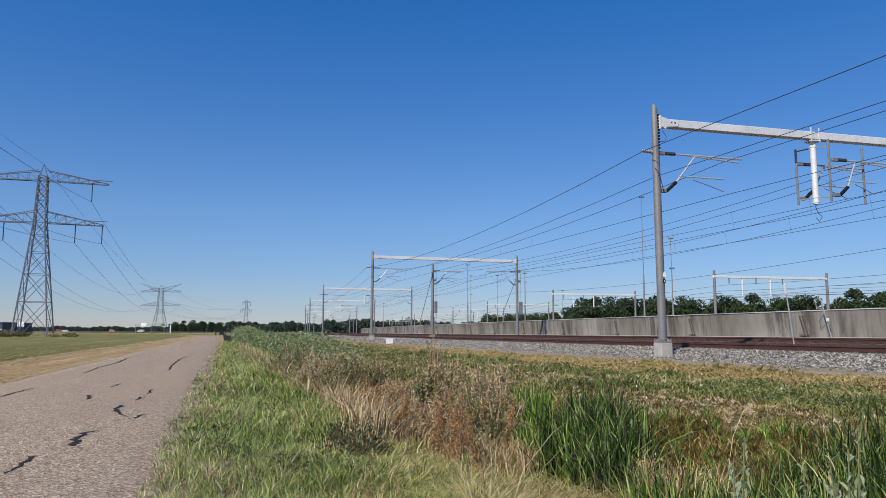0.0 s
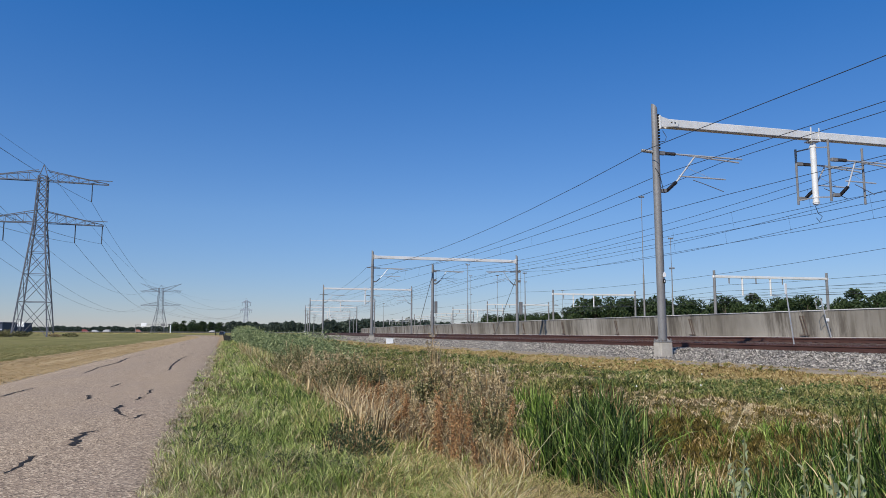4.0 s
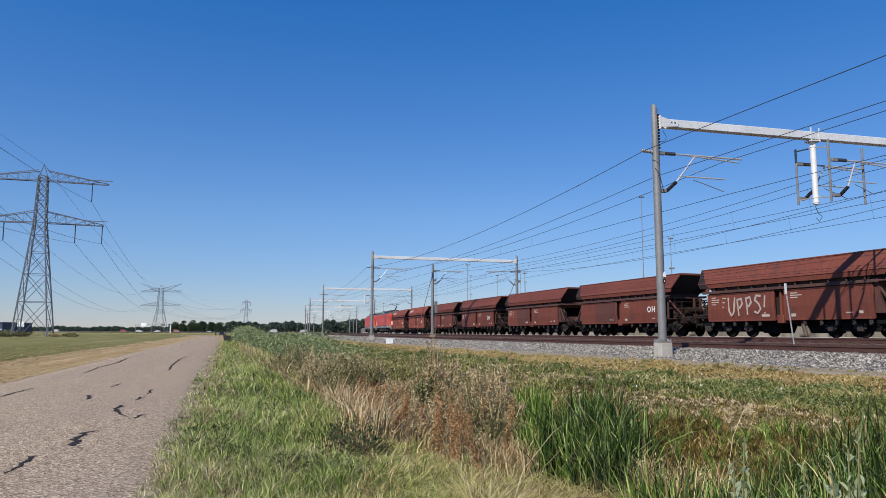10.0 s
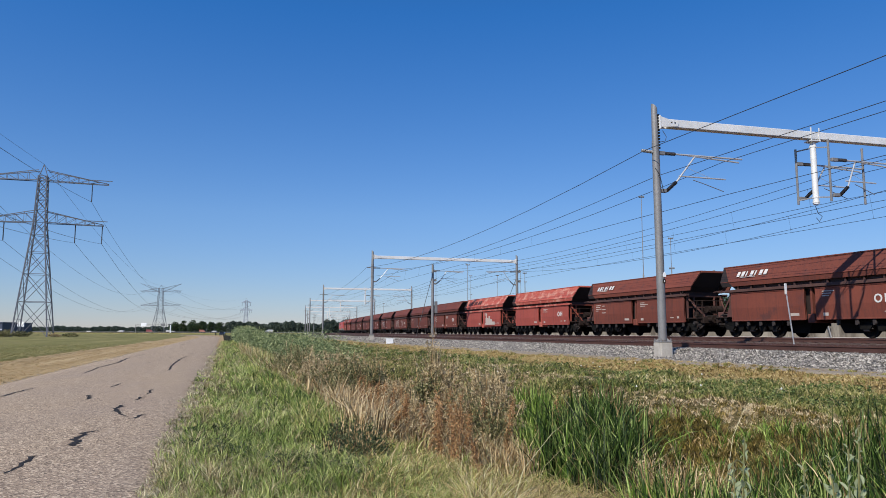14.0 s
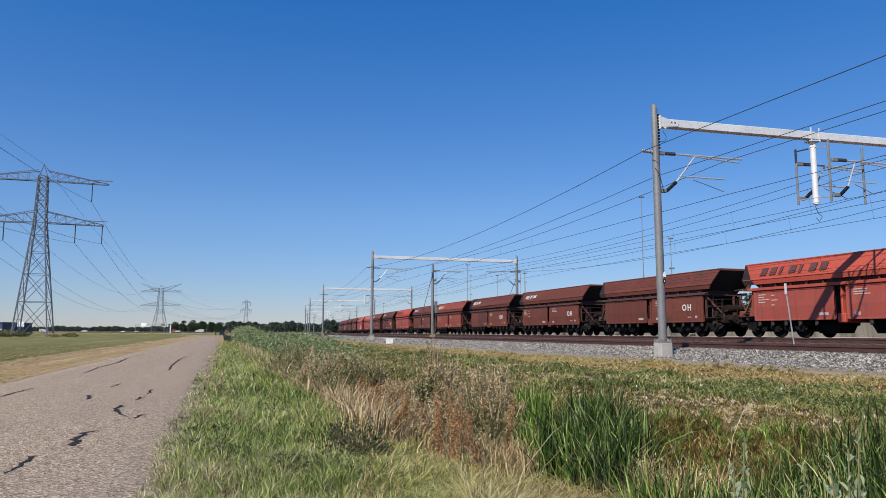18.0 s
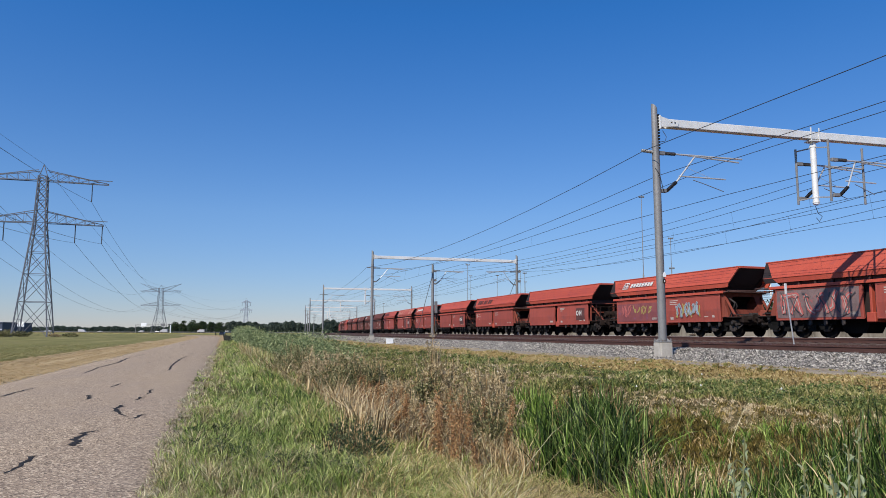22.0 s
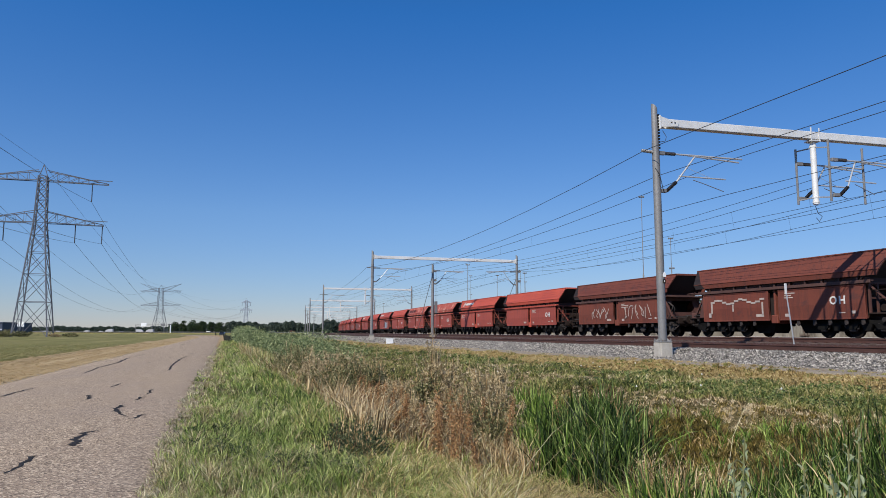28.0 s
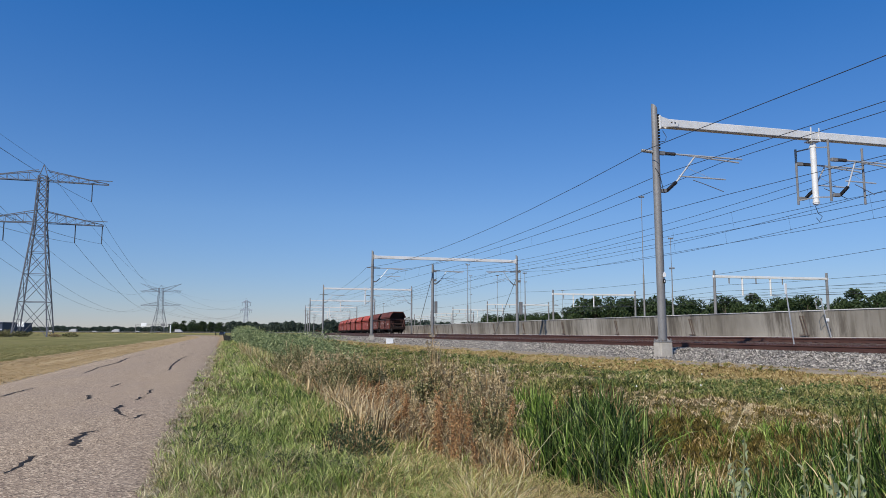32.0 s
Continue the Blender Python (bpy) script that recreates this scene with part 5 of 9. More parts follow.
    for x in (0, 0.36):
        g.cyl((x, 0, 0.5), (x, 0, 2.1), 0.018, 5)
    for i in range(5):
        g.cyl((0, 0, 0.6 + 0.33 * i), (0.36, 0, 0.6 + 0.33 * i), 0.015, 5)
    d["ladder"] = g.mesh("ladder")
    g = Geo().bar((-1.0, 5.45, 2.75), (-1.05, 6.0, 3.4), 0.05)
    d["rod"] = g.mesh("stay_rod")
    return d


def build_wagon(paint, meshes, label):
    mt = LIVERY[paint]
    root = thing("hopper_wagon", Matrix(), label, "hopper wagon", "hopper wagons of the coal train")
    own = {k: meshes[k].copy() for k in ("upper_l", "upper_r", "end_front", "end_rear", "rim", "waist", "ledge", "door_fl", "door_rl", "door_fr", "door_rr", "column", "sheet", "end_frame", "rib", "core", "bracket", "cheek", "box")}
    for k, me in own.items():
        me.materials.append(M_END_SHADE if k in ("end_front", "end_rear", "core") else M_WAIST_SHADE if k in ("waist", "rib") else M_LEDGE if k == "ledge" and paint in ("brown", "rust") else M_DOOR_RED if paint in ("red", "faded") and k.startswith("door") else (M_END_BROWN if paint in ("brown", "rust") else LIVERY["rust"]) if k in ("sheet", "cheek", "box", "bracket", "end_frame") else mt)
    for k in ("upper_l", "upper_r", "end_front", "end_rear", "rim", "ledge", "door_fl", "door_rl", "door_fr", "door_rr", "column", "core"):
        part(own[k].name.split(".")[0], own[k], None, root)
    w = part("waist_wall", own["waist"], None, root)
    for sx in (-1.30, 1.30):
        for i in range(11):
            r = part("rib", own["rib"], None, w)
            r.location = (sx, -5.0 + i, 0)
    part("hopper_floor", meshes["inside"], M_BLACK, root)
    part("underframe", meshes["under"], M_BROWNBLACK, root)
    part("discharge_chute", meshes["chute_a"], M_BLACK, root)
    part("discharge_chute", meshes["chute_b"], M_BLACK, root)
    for sx in (-1.33, 1.33):
        for y in (-5.2, -4.3, -3.4, -2.5, -1.5, 1.5, 2.5, 3.4, 4.3, 5.2):
            lv = part("door_lever", meshes["lever"], M_GEAR, root)
            lv.location = (sx, y, 0)
    for e in (1, -1):
        flip = Matrix.Rotation(math.pi if e < 0 else 0, 4, "Z")
        for nm, key, m in (("end_platform", "platform", M_BROWNBLACK), ("headstock", "headstock", M_BROWNBLACK), ("coupling", "coupler", M_BLACK), ("stay_rod", "rod", M_BROWNBLACK)):
            o = part(nm, meshes[key], m, root)
            o.matrix_basis = flip
        for x in (-0.875, 0.875):
            o = part("buffer", meshes["buffer"], M_BROWNBLACK, root)
            o.matrix_basis = flip @ Matrix.Translation((x, 0, 0))
        if e > 0:
            o = part("end_sheet", own["sheet"], None, root)
            o.matrix_basis = flip
            part("step_box", own["box"], None, root)
            for nm, key, m in (("end_ledge", "cross", M_LEDGE), ("brake_rigging", "rigging", M_GEAR), ("brake_hoses", "hoses", M_GEAR)):
                part(nm, meshes[key], m, root)
            for sx in (-1.32, 1.32):
                part("end_bracket", own["bracket"], None, root).matrix_basis = flip @ Matrix.Translation((sx * 0.95, 0, 0))
                part("end_cheek", own["cheek"], None, root).matrix_basis = flip @ Matrix.Translation((sx, 0, 0))
        else:
            o = part("end_frame", own["end_frame"], None, root)
            o.matrix_basis = flip
            for nm, key, m in (("handrail", "rail", M_BROWNBLACK), ("air_tank", "tank", M_BROWNBLACK), ("brake_cylinder", "cylinder", M_BROWNBLACK), ("valve_box", "valve", M_BROWNBLACK), ("brake_pipework", "gear", M_BROWNBLACK), ("brake_rigging", "rigging", M_GEAR)):
                o = part(nm, meshes[key], m, root)
                o.matrix_basis = flip
            for x in (-1.2, -0.5, 0.2, 1.2):
                part("rail_post", meshes["post"], M_BROWNBLACK, root).matrix_basis = flip @ Matrix.Translation((x, 0, 0))
            for x in (-1.4, 1.05):
                o = part("ladder", meshes["ladder"], M_BROWNBLACK, root)
                o.matrix_basis = flip @ Matrix.Translation((x, 6.6, 0))
    for y in (-4.35, 4.35):
        bogie(root, y, (-1.62, 0.0, 1.62), 0.46, 0.75, meshes["wheel"], meshes["frame"], meshes["axle"], meshes["spring"], M_BLACK, M_GEAR)
    return root


_text_cache = {}


def text_mesh(txt, height):
    """Lettering with a little depth, in the y-z plane facing -x, reading from +y to -y."""
    key = (txt, height)
    if key not in _text_cache:
        cu = bpy.data.curves.new("lettering", "FONT")
        cu.body = txt
        cu.size = height / 0.72
        cu.align_x = "CENTER"
        cu.align_y = "CENTER"
        cu.extrude = 0.004
        cu.offset = 0.014
        cu.resolution_u = 3
        ob = bpy.data.objects.new("lettering", cu)
        scene.collection.objects.link(ob)
        dg = bpy.context.evaluated_depsgraph_get()
        me = bpy.data.meshes.new_from_object(ob.evaluated_get(dg))
        bpy.data.objects.remove(ob)
        me.transform(Matrix(((0, 0, -1, 0), (-1, 0, 0, 0), (0, 1, 0, 0), (0, 0, 0, 1))))
        _text_cache[key] = me
    return _text_cache[key]


def mark_text(parent, txt, y, z, h, x, mtl, tilt=0.0, name="lettering"):
    me = text_mesh(txt, h).copy()
    me.materials.clear()
    me.materials.append(mtl)
    ob = part(name, me, None, parent)
    ob.matrix_basis = Matrix.Translation((x, y, z)) @ Matrix.Rotation(tilt, 4, "Y")
    return ob


def mark_bars(parent, rows, x, mtl, tilt=0.0, name="stencilled_marks", face=None):
    """Small painted bars: rows of (y from, y to, z from, z to)."""
    g = Geo()
    for y0, y1, z0, z1 in rows:
        ya, yb = min(y0, y1), max(y0, y1)
        xa, xb = (face(z0) - x, face(z1) - x) if face else (0.0, 0.0)
        g.loft([[(xa - 0.006, ya, z0), (xa - 0.006, yb, z0), (xb - 0.006, yb, z1), (xb - 0.006, ya, z1)], [(xa, ya, z0), (xa, yb, z0), (xb, yb, z1), (xb, ya, z1)]])
    ob = part(name, g, mtl, parent)
    ob["kind"] = "stuff"
    ob.matrix_basis = Matrix.Translation((x, 0, 0))
    return ob


def upper_x(z):
    """The hopper side's face at height z, towards the road."""
    return -float(np.interp(z, [2.80, 3.06, 3.95], [1.42, 1.46, 0.92])) - 0.058


def lower_x(z):
    return -float(np.interp(z, [0.9, 1.58, 2.43], [1.40, 1.455, 1.43])) - 0.006


def graffiti(parent, y0, y1, z0, z1, mtl, x, seed, r=0.05, n=5):
    """Loops of sprayed paint, as flat ribbons."""
    rng = random.Random(seed)
    g = Geo()
    w = (y1 - y0) / n
    for i in range(n):
        cx = y0 + (i + 0.5) * w
        for stroke in range(2):
            q = [(cx + rng.uniform(-0.6, 0.6) * w, z0 + (z1 - z0) * zz) for zz in (rng.uniform(0.7, 1.0), rng.uniform(0, 1), rng.uniform(0, 1), rng.uniform(0.0, 0.3))]
            fine = []
            for j in range(13):
                u = j / 12
                c = ((1 - u) ** 3, 3 * u * (1 - u) ** 2, 3 * u * u * (1 - u), u ** 3)
                fine.append(tuple(sum(c[k] * q[k][a] for k in range(4)) for a in (0, 1)))
            vs = []
            for j, p in enumerate(fine):
                a, b = fine[max(j - 1, 0)], fine[min(j + 1, 12)]
                d = Vector((b[0] - a[0], b[1] - a[1] + 1e-5)).normalized()
                e = r * rng.uniform(0.75, 1.15)
                vs += [(-0.004 - 0.0006 * (2 * i + stroke), p[0] - d.y * e, p[1] + d.x * e), (-0.004 - 0.0006 * (2 * i + stroke), p[0] + d.y * e, p[1] - d.x * e)]
            g.add(vs, [(2 * j, 2 * j + 1, 2 * j + 3, 2 * j + 2) for j in range(12)])
    ob = part("graffiti", g, mtl, parent, "sprayed graffiti scrawl")
    ob["kind"] = "stuff"
    ob.matrix_basis = Matrix.Translation((x, 0, 0))
    return ob


STROKES = {"U": [[(0.0, 1.0), (0.05, 0.3), (0.22, 0.0), (0.42, 0.2), (0.52, 1.0)]],
           "P": [[(0.12, 0.0), (0.1, 0.5), (0.05, 1.0)], [(0.0, 0.92), (0.35, 1.0), (0.45, 0.72), (0.28, 0.5), (0.1, 0.45)]],
           "S": [[(0.48, 0.95), (0.2, 1.0), (0.05, 0.75), (0.3, 0.52), (0.45, 0.25), (0.25, 0.0), (0.0, 0.1)]],
           "T": [[(0.0, 0.95), (0.5, 1.0)], [(0.26, 0.98), (0.24, 0.0)]],
           "O": [[(0.25, 1.0), (0.05, 0.7), (0.08, 0.2), (0.27, 0.0), (0.45, 0.3), (0.42, 0.75), (0.25, 1.0)]],
           "i": [[(0.1, 0.7), (0.12, 0.0)], [(0.1, 0.98), (0.11, 0.88)]],
           "!": [[(0.12, 1.0), (0.06, 0.35)], [(0.05, 0.08), (0.06, 0.0)]]}


def sprayed(parent, txt, y0, z0, h, w, mtl, x, r, seed=1):
    """Sprayed letters as thick hand-drawn strokes, reading from +y to -y."""
    rng = random.Random(seed)
    g = Geo()
    for i, ch in enumerate(txt):
        dz, hh = rng.uniform(-0.08, 0.1) * h, h * rng.uniform(0.85, 1.12)
        for line in STROKES[ch]:
            pts = [(y0 - (i * 0.66 + a + rng.uniform(-0.03, 0.03)) * w, z0 + dz + b * hh) for a, b in line]
            fine = []
            for a, b in zip(pts[:-1], pts[1:]):
                fine += [(a[0] + (b[0] - a[0]) * k / 3, a[1] + (b[1] - a[1]) * k / 3) for k in range(3)]
            fine.append(pts[-1])
            vs = []
            for j, q in enumerate(fine):
                a, b = fine[max(j - 1, 0)], fine[min(j + 1, len(fine) - 1)]
                d = Vector((b[0] - a[0], b[1] - a[1])).normalized()
                e = r * rng.uniform(0.75, 1.2)
                vs += [(-0.004, q[0] - d.y * e, q[1] + d.x * e), (-0.004, q[0] + d.y * e, q[1] - d.x * e)]
            g.add(vs, [(2 * j, 2 * j + 1, 2 * j + 3, 2 * j + 2) for j in range(len(fine) - 1)])
    ob = part("graffiti", g, mtl, parent, "pale sprayed graffiti letters")
    ob["kind"] = "stuff"
    ob.matrix_basis = Matrix.Translation((x, 0, 0))
    return ob


# number: paint, markings, turned end for end
CONSIST = [
    ("rust", "logo oh", 0), ("rust", "logo oh", 0), ("brown", "data", 1), ("brown", "oh data", 0), ("brown", "data panel", 1), ("brown", "oh panel", 0),
    ("brown", "upps data", 1), ("brown", "upps oh", 0), ("brown", "data panel", 1), ("brown", "oh data", 0), ("faded", "biglogo patch", 0), ("faded", "oh", 0),
    ("brown", "logo data", 0), ("brown", "logo oh", 0), ("red", "biglogo data", 1), ("brown", "logo", 0), ("rust", "logo data", 0), ("brown", "logo oh panel", 0),
    ("brown", "logo oh data", 0), ("brown", "oh", 0), ("red", "biglogo data", 0), ("faded", "panels oh", 0), ("red", "sch data", 0), ("red", "oh panel2", 0),
    ("red", "biglogo data", 1), ("red", "oh panel2", 0), ("red", "sch graf", 1), ("red", "fullgraf oh", 0), ("red", "sch data", 0), ("red", "oh data", 0),
    ("red", "sch bluegraf", 1), ("red", "oh", 1), ("faded", "biglogo data", 0), ("faded", "oh", 0), ("red", "sch data", 0), ("red", "oh", 0),
    ("brown", "twograf", 1), ("brown", "oh outline", 0)]
PAINT_WORDS = {"brown": "weathered dark brown", "rust": "rust-red brown", "red": "dusty red", "faded": "bleached pale red"}


def add_marks(root, marks, flip):
    """Painted marks on the side that faces the road; flip: the wagon stands the other way round."""
    holder = root
    f = -1.0 if flip else 1.0

    def place(ob):
        if flip:
            ob.matrix_basis = Matrix.Rotation(math.pi, 4, "Z") @ ob.matrix_basis
        return ob
    mk = marks.split()
    if "oh" in mk:
        place(mark_text(holder, "O", -3.75, 1.74, 0.38, lower_x(1.58) - 0.008, M_MARK, name="letter"))
        place(mark_text(holder, "H", -4.24, 1.74, 0.38, lower_x(1.58) - 0.008, M_MARK, name="letter"))
    if "logo" in mk or "biglogo" in mk:
        big = "biglogo" in mk
        m = M_PATCH_DARK if big else M_MARK
        z, hh = 3.46, (0.40 if big else 0.28)
        x0 = 5.0 if big else 5.05
        rows = []
        for i in range(7):
            ww = (0.5 if big else 0.26)
            a = x0 - i * ww * 1.28
            wide = ww * (0.36 if i in (2, 4) else 0.84)
            rows += [(a, a - wide, z - hh / 2, z + hh / 2)]
        ob = mark_bars(holder, rows, upper_x(z), m, name="brand_bars", face=upper_x)
        place(ob)
        if not big:
            place(mark_bars(holder, [(4.75, 3.6, 3.25, 3.29)], upper_x(3.26), M_MARK_DIM, face=upper_x))
    if "sch" in mk:
        z = 3.47
        x = upper_x(3.47)
        rows = [(4.75, 4.70, 3.25, 3.69), (4.17, 4.12, 3.25, 3.69), (4.75, 4.12, 3.64, 3.69), (4.75, 4.12, 3.25, 3.30), (4.62, 4.54, 3.33, 3.61), (4.44, 4.37, 3.33, 3.61), (4.33, 4.25, 3.36, 3.58)]
        for i in range(8):
            a = 3.85 - i * 0.33
            rows += [(a, a - 0.25, z - 0.13, z + 0.13)]
        place(mark_bars(holder, rows, x, M_MARK, name="brand_bars", face=upper_x))
    rows = []
    rng = random.Random(len(marks) * 7 + ord(marks[0]))
    if "data" in mk:
        for i in range(4):
            rows.append((5.1, 5.1 - rng.uniform(0.3, 0.8), 2.2 - 0.13 * i, 2.25 - 0.13 * i))
        for i in range(3):
            rows.append((4.2, 4.2 - rng.uniform(0.1, 0.5), 2.15 - 0.25 * i, 2.2 - 0.25 * i))
    for i in range(3):
        rows.append((-0.75, -0.75 - rng.uniform(0.4, 0.9), 2.2 - 0.11 * i, 2.245 - 0.11 * i))
    rows += [(-4.0, -4.35, 1.15, 1.2), (-4.7, -4.9, 1.12, 1.25), (0.7, 1.25, 1.08, 1.22), (-0.75, -1.05, 1.05, 1.2)]
    place(mark_bars(holder, rows, -1.42, M_MARK_DIM, face=lower_x))
    if "panels" in mk:
        for y0, y1 in ((-0.5, -1.9), (-3.4, -4.95)):
            place(mark_bars(holder, [(y0, y1, 0.98, 1.58), (y0, y1, 1.58, 2.36)], -1.42, M_PATCH_DARK, name="dark_panel", face=lower_x))
    if "panel" in mk:
        place(mark_bars(holder, [(0.5, 3.2, 0.98, 1.58), (0.5, 3.2, 1.58, 2.34)], -1.42, M_PATCH_BROWN, name="dark_panel", face=lower_x))
    if "panel2" in mk:
        place(mark_bars(holder, [(-3.5, -4.9, 1.2, 1.58), (-3.5, -4.9, 1.58, 2.15)], -1.42, M_PATCH_DARK, name="dark_panel", face=lower_x))
    if "patch" in mk:
        place(mark_bars(holder, [(-1.1, -2.0, 1.02, 1.75), (-2.0, -3.1, 1.02, 1.6), (-3.1, -3.9, 1.02, 1.35), (-1.2, -1.5, 1.75, 2.2), (-2.05, -2.5, 1.6, 1.95)], lower_x(1.58) - 0.004, M_MARK_DIM, name="paint_patch"))
    if "upps" in mk:
        place(sprayed(holder, "UPPS!", 3.7, 1.22, 0.95, 1.0, M_GRAF_PALE, lower_x(1.58) - 0.012, 0.06))
        if "oh" in mk:
            place(sprayed(holder, "TOi", -1.6, 1.4, 0.62, 0.85, M_GRAF_PALE, lower_x(1.58) - 0.012, 0.06, 4))
    if "graf" in mk:
        place(mark_bars(holder, [(0.6, 5.3, 1.0, 1.58), (0.6, 5.3, 1.58, 2.2)], -1.42, M_GRAF_PURPLE, name="paint_patch", face=lower_x))
        place(graffiti(holder, 1.2, 3.4, 1.45, 2.1, M_GRAF_YELLOW, lower_x(1.58) - 0.010, 3, 0.04, 5))
        place(graffiti(holder, 3.6, 5.0, 1.3, 2.2, M_GRAF_PINK, lower_x(1.58) - 0.010, 4, 0.05, 3))
        place(graffiti(holder, -1.3, -3.7, 1.15, 2.05, M_GRAF_YELLOW, lower_x(1.58) - 0.008, 7, 0.05, 5))
        place(graffiti(holder, -1.4, -3.6, 1.2, 2.1, M_GRAF_BLUE, lower_x(1.58) - 0.020, 5, 0.07, 6))
        place(graffiti(holder, -1.4, -3.6, 1.2, 2.1, M_GRAF_DARK, lower_x(1.58) - 0.030, 5, 0.015, 6))
    if "fullgraf" in mk:
        place(mark_bars(holder, [(0.5, 5.35, 0.98, 1.58), (0.5, 5.35, 1.58, 2.36)], -1.42, M_GRAF_GREY, name="paint_patch", face=lower_x))
        place(graffiti(holder, 0.9, 5.1, 1.1, 2.25, M_GRAF_PINK, lower_x(1.58) - 0.010, 8, 0.12, 6))
        place(graffiti(holder, 0.9, 5.1, 1.1, 2.25, M_GRAF_PALE, lower_x(1.58) - 0.022, 8, 0.022, 6))
        place(graffiti(holder, 0.7, 5.2, 1.05, 2.3, M_GRAF_DARK, lower_x(1.58) - 0.032, 12, 0.03, 6))
        place(graffiti(holder, -1.0, -3.0, 1.1, 2.2, M_GRAF_DARK, lower_x(1.58) - 0.008, 9, 0.04, 4))
    if "bluegraf" in mk:
        place(mark_bars(holder, [(-1.5, -3.4, 1.05, 1.95), (-1.7, -3.0, 1.95, 2.1), (-1.35, -1.5, 1.1, 1.8)], lower_x(1.58) - 0.004, M_GRAF_BLUE, name="paint_patch"))
        place(graffiti(holder, -3.3, -5.0, 1.1, 2.2, M_GRAF_PALE, lower_x(1.58) - 0.008, 6, 0.035, 3))
    if "twograf" in mk:
        place(graffiti(holder, 0.9, 3.6, 1.2, 2.1, M_GRAF_PALE, lower_x(1.58) - 0.006, 15, 0.035, 4))
        place(graffiti(holder, -1.0, -4.4, 1.15, 2.2, M_GRAF_PALE, lower_x(1.58) - 0.006, 16, 0.035, 5))
    if "outline" in mk:
        rng2 = random.Random(2)
        top = [(4.6 - 0.32 * i, 1.95 + 0.12 * math.sin(i * 1.1)) for i in range(13)]
        rws = [(a - 0.17, a + 0.17, z - 0.05, z + 0.05) for a, z in top]
        rws += [(4.75, 4.62, 1.3, 1.9), (0.8, 0.68, 1.2, 1.85), (4.95, 4.75, 1.1, 1.35), (3.0, 2.9, 1.4, 1.8)]
        place(mark_bars(holder, rws, lower_x(1.58) - 0.006, M_GRAF_PALE, name="graffiti"))


# --- electric locomotive
def loco_section(y, inset=0.0, top=3.66, lean=0.0):
    """Cross-section ring of the body at y."""
    w = 1.475 - inset
    return [(-w, y, 1.03), (w, y, 1.03), (w, y, 1.47), (w, y, 2.3), (w - 0.03, y, 3.30), (w - 0.12, y, top - 0.06), (w - 0.30, y, top + 0.02), (-w + 0.30, y, top + 0.02), (-w + 0.12, y, top - 0.06), (-w + 0.03, y, 3.30), (-w, y, 2.3), (-w, y, 1.47)]


def loco_meshes():
    d = {}
    d["wheel"] = wheel_geo(0.625, 0.14).mesh("wheel", True)
    d["axle"] = Geo().cyl((-0.7, 0, 0), (0.7, 0, 0), 0.1, 8).mesh("axle", True)
    g = Geo().rbox(-0.14, 0.14, -0.26, 0.26, -0.22, 0.22, 0.05)
    g.cyl((-0.14, 0, 0), (0.17, 0, 0), 0.15, 12)
    for k in (-0.42, 0.42):
        g.cyl((0, k, -0.1), (0, k, 0.28), 0.11, 8)
    d["spring"] = g.mesh("axle_box")
    g = Geo()
    for x in (-1.03, 1.03):
        g.rbox(x - 0.09, x + 0.09, -2.1, 2.1, 0.72, 0.95, 0.04)
        g.rbox(x - 0.11, x + 0.11, -0.55, 0.55, 0.45, 0.75, 0.05)
        for k in (-1, 1):
            g.bar((x, k * 0.4, 0.55), (x, k * 2.2, 0.42), 0.09)
            g.cyl((x - 0.02, k * 0.62, 0.45), (x - 0.02, k * 0.62, 1.0), 0.10, 8)
    g.rbox(-1.0, 1.0, -0.4, 0.4, 0.5, 0.9, 0.05)
    d["frame"] = g.mesh("bogie")
    return d


def pantograph(root, y, facing, raised):
    fold = part("pantograph", Geo().rbox(-0.6, 0.6, y - 0.9, y + 0.9, 4.30, 4.36, 0.02), M_BLACK, root, "dark raised pantograph" if raised else "dark folded pantograph")
    g = Geo()
    for x in (-0.55, 0.55):
        for k in (-0.7, 0.7):
            g.cyl((x, y + k, 3.91), (x, y + k, 4.32), 0.07, 8)
    part("foot_insulators", g, M_INSUL, fold)
    if not raised:
        fold.location = (0, 0, -0.2)
    g = Geo()
    if raised:
        kx, kz = y + facing * 1.75, 5.02
        top_y = y - facing * 1.0
        g.bar((0, y - facing * 0.2, 4.40), (0, kx, kz), 0.10)
        g.bar((0.12, y - facing * 0.5, 4.38), (0.12, kx - facing * 0.15, kz - 0.15), 0.04)
        g.bar((-0.05, kx, kz), (-0.45, top_y, 5.50), 0.05)
        g.bar((0.05, kx, kz), (0.45, top_y, 5.50), 0.05)
        hz = 5.55
    else:
        g.bar((0, y - 0.7, 4.42), (0, y + facing * 1.3, 4.46), 0.09)
        g.bar((-0.35, y - facing * 0.9, 4.52), (0, y + facing * 1.3, 4.48), 0.05)
        g.bar((0.35, y - facing * 0.9, 4.52), (0, y + facing * 1.3, 4.48), 0.05)
        hz, top_y = 4.56, y - facing * 0.6
    part("arms", g, M_BLACK, fold)
    g = Geo()
    for k in (-0.22, 0.22):
        g.tube([(-0.95, top_y + k, hz - 0.22), (-0.78, top_y + k, hz - 0.03), (-0.55, top_y + k, hz), (0.55, top_y + k, hz), (0.78, top_y + k, hz - 0.03), (0.95, top_y + k, hz - 0.22)], 0.03, 5)
    g.bar((-0.4, top_y - 0.22, hz - 0.06), (-0.4, top_y + 0.22, hz - 0.06), 0.05)
    g.bar((0.4, top_y - 0.22, hz - 0.06), (0.4, top_y + 0.22, hz - 0.06), 0.05)
    part("collector_head", g, M_BLACK, fold)


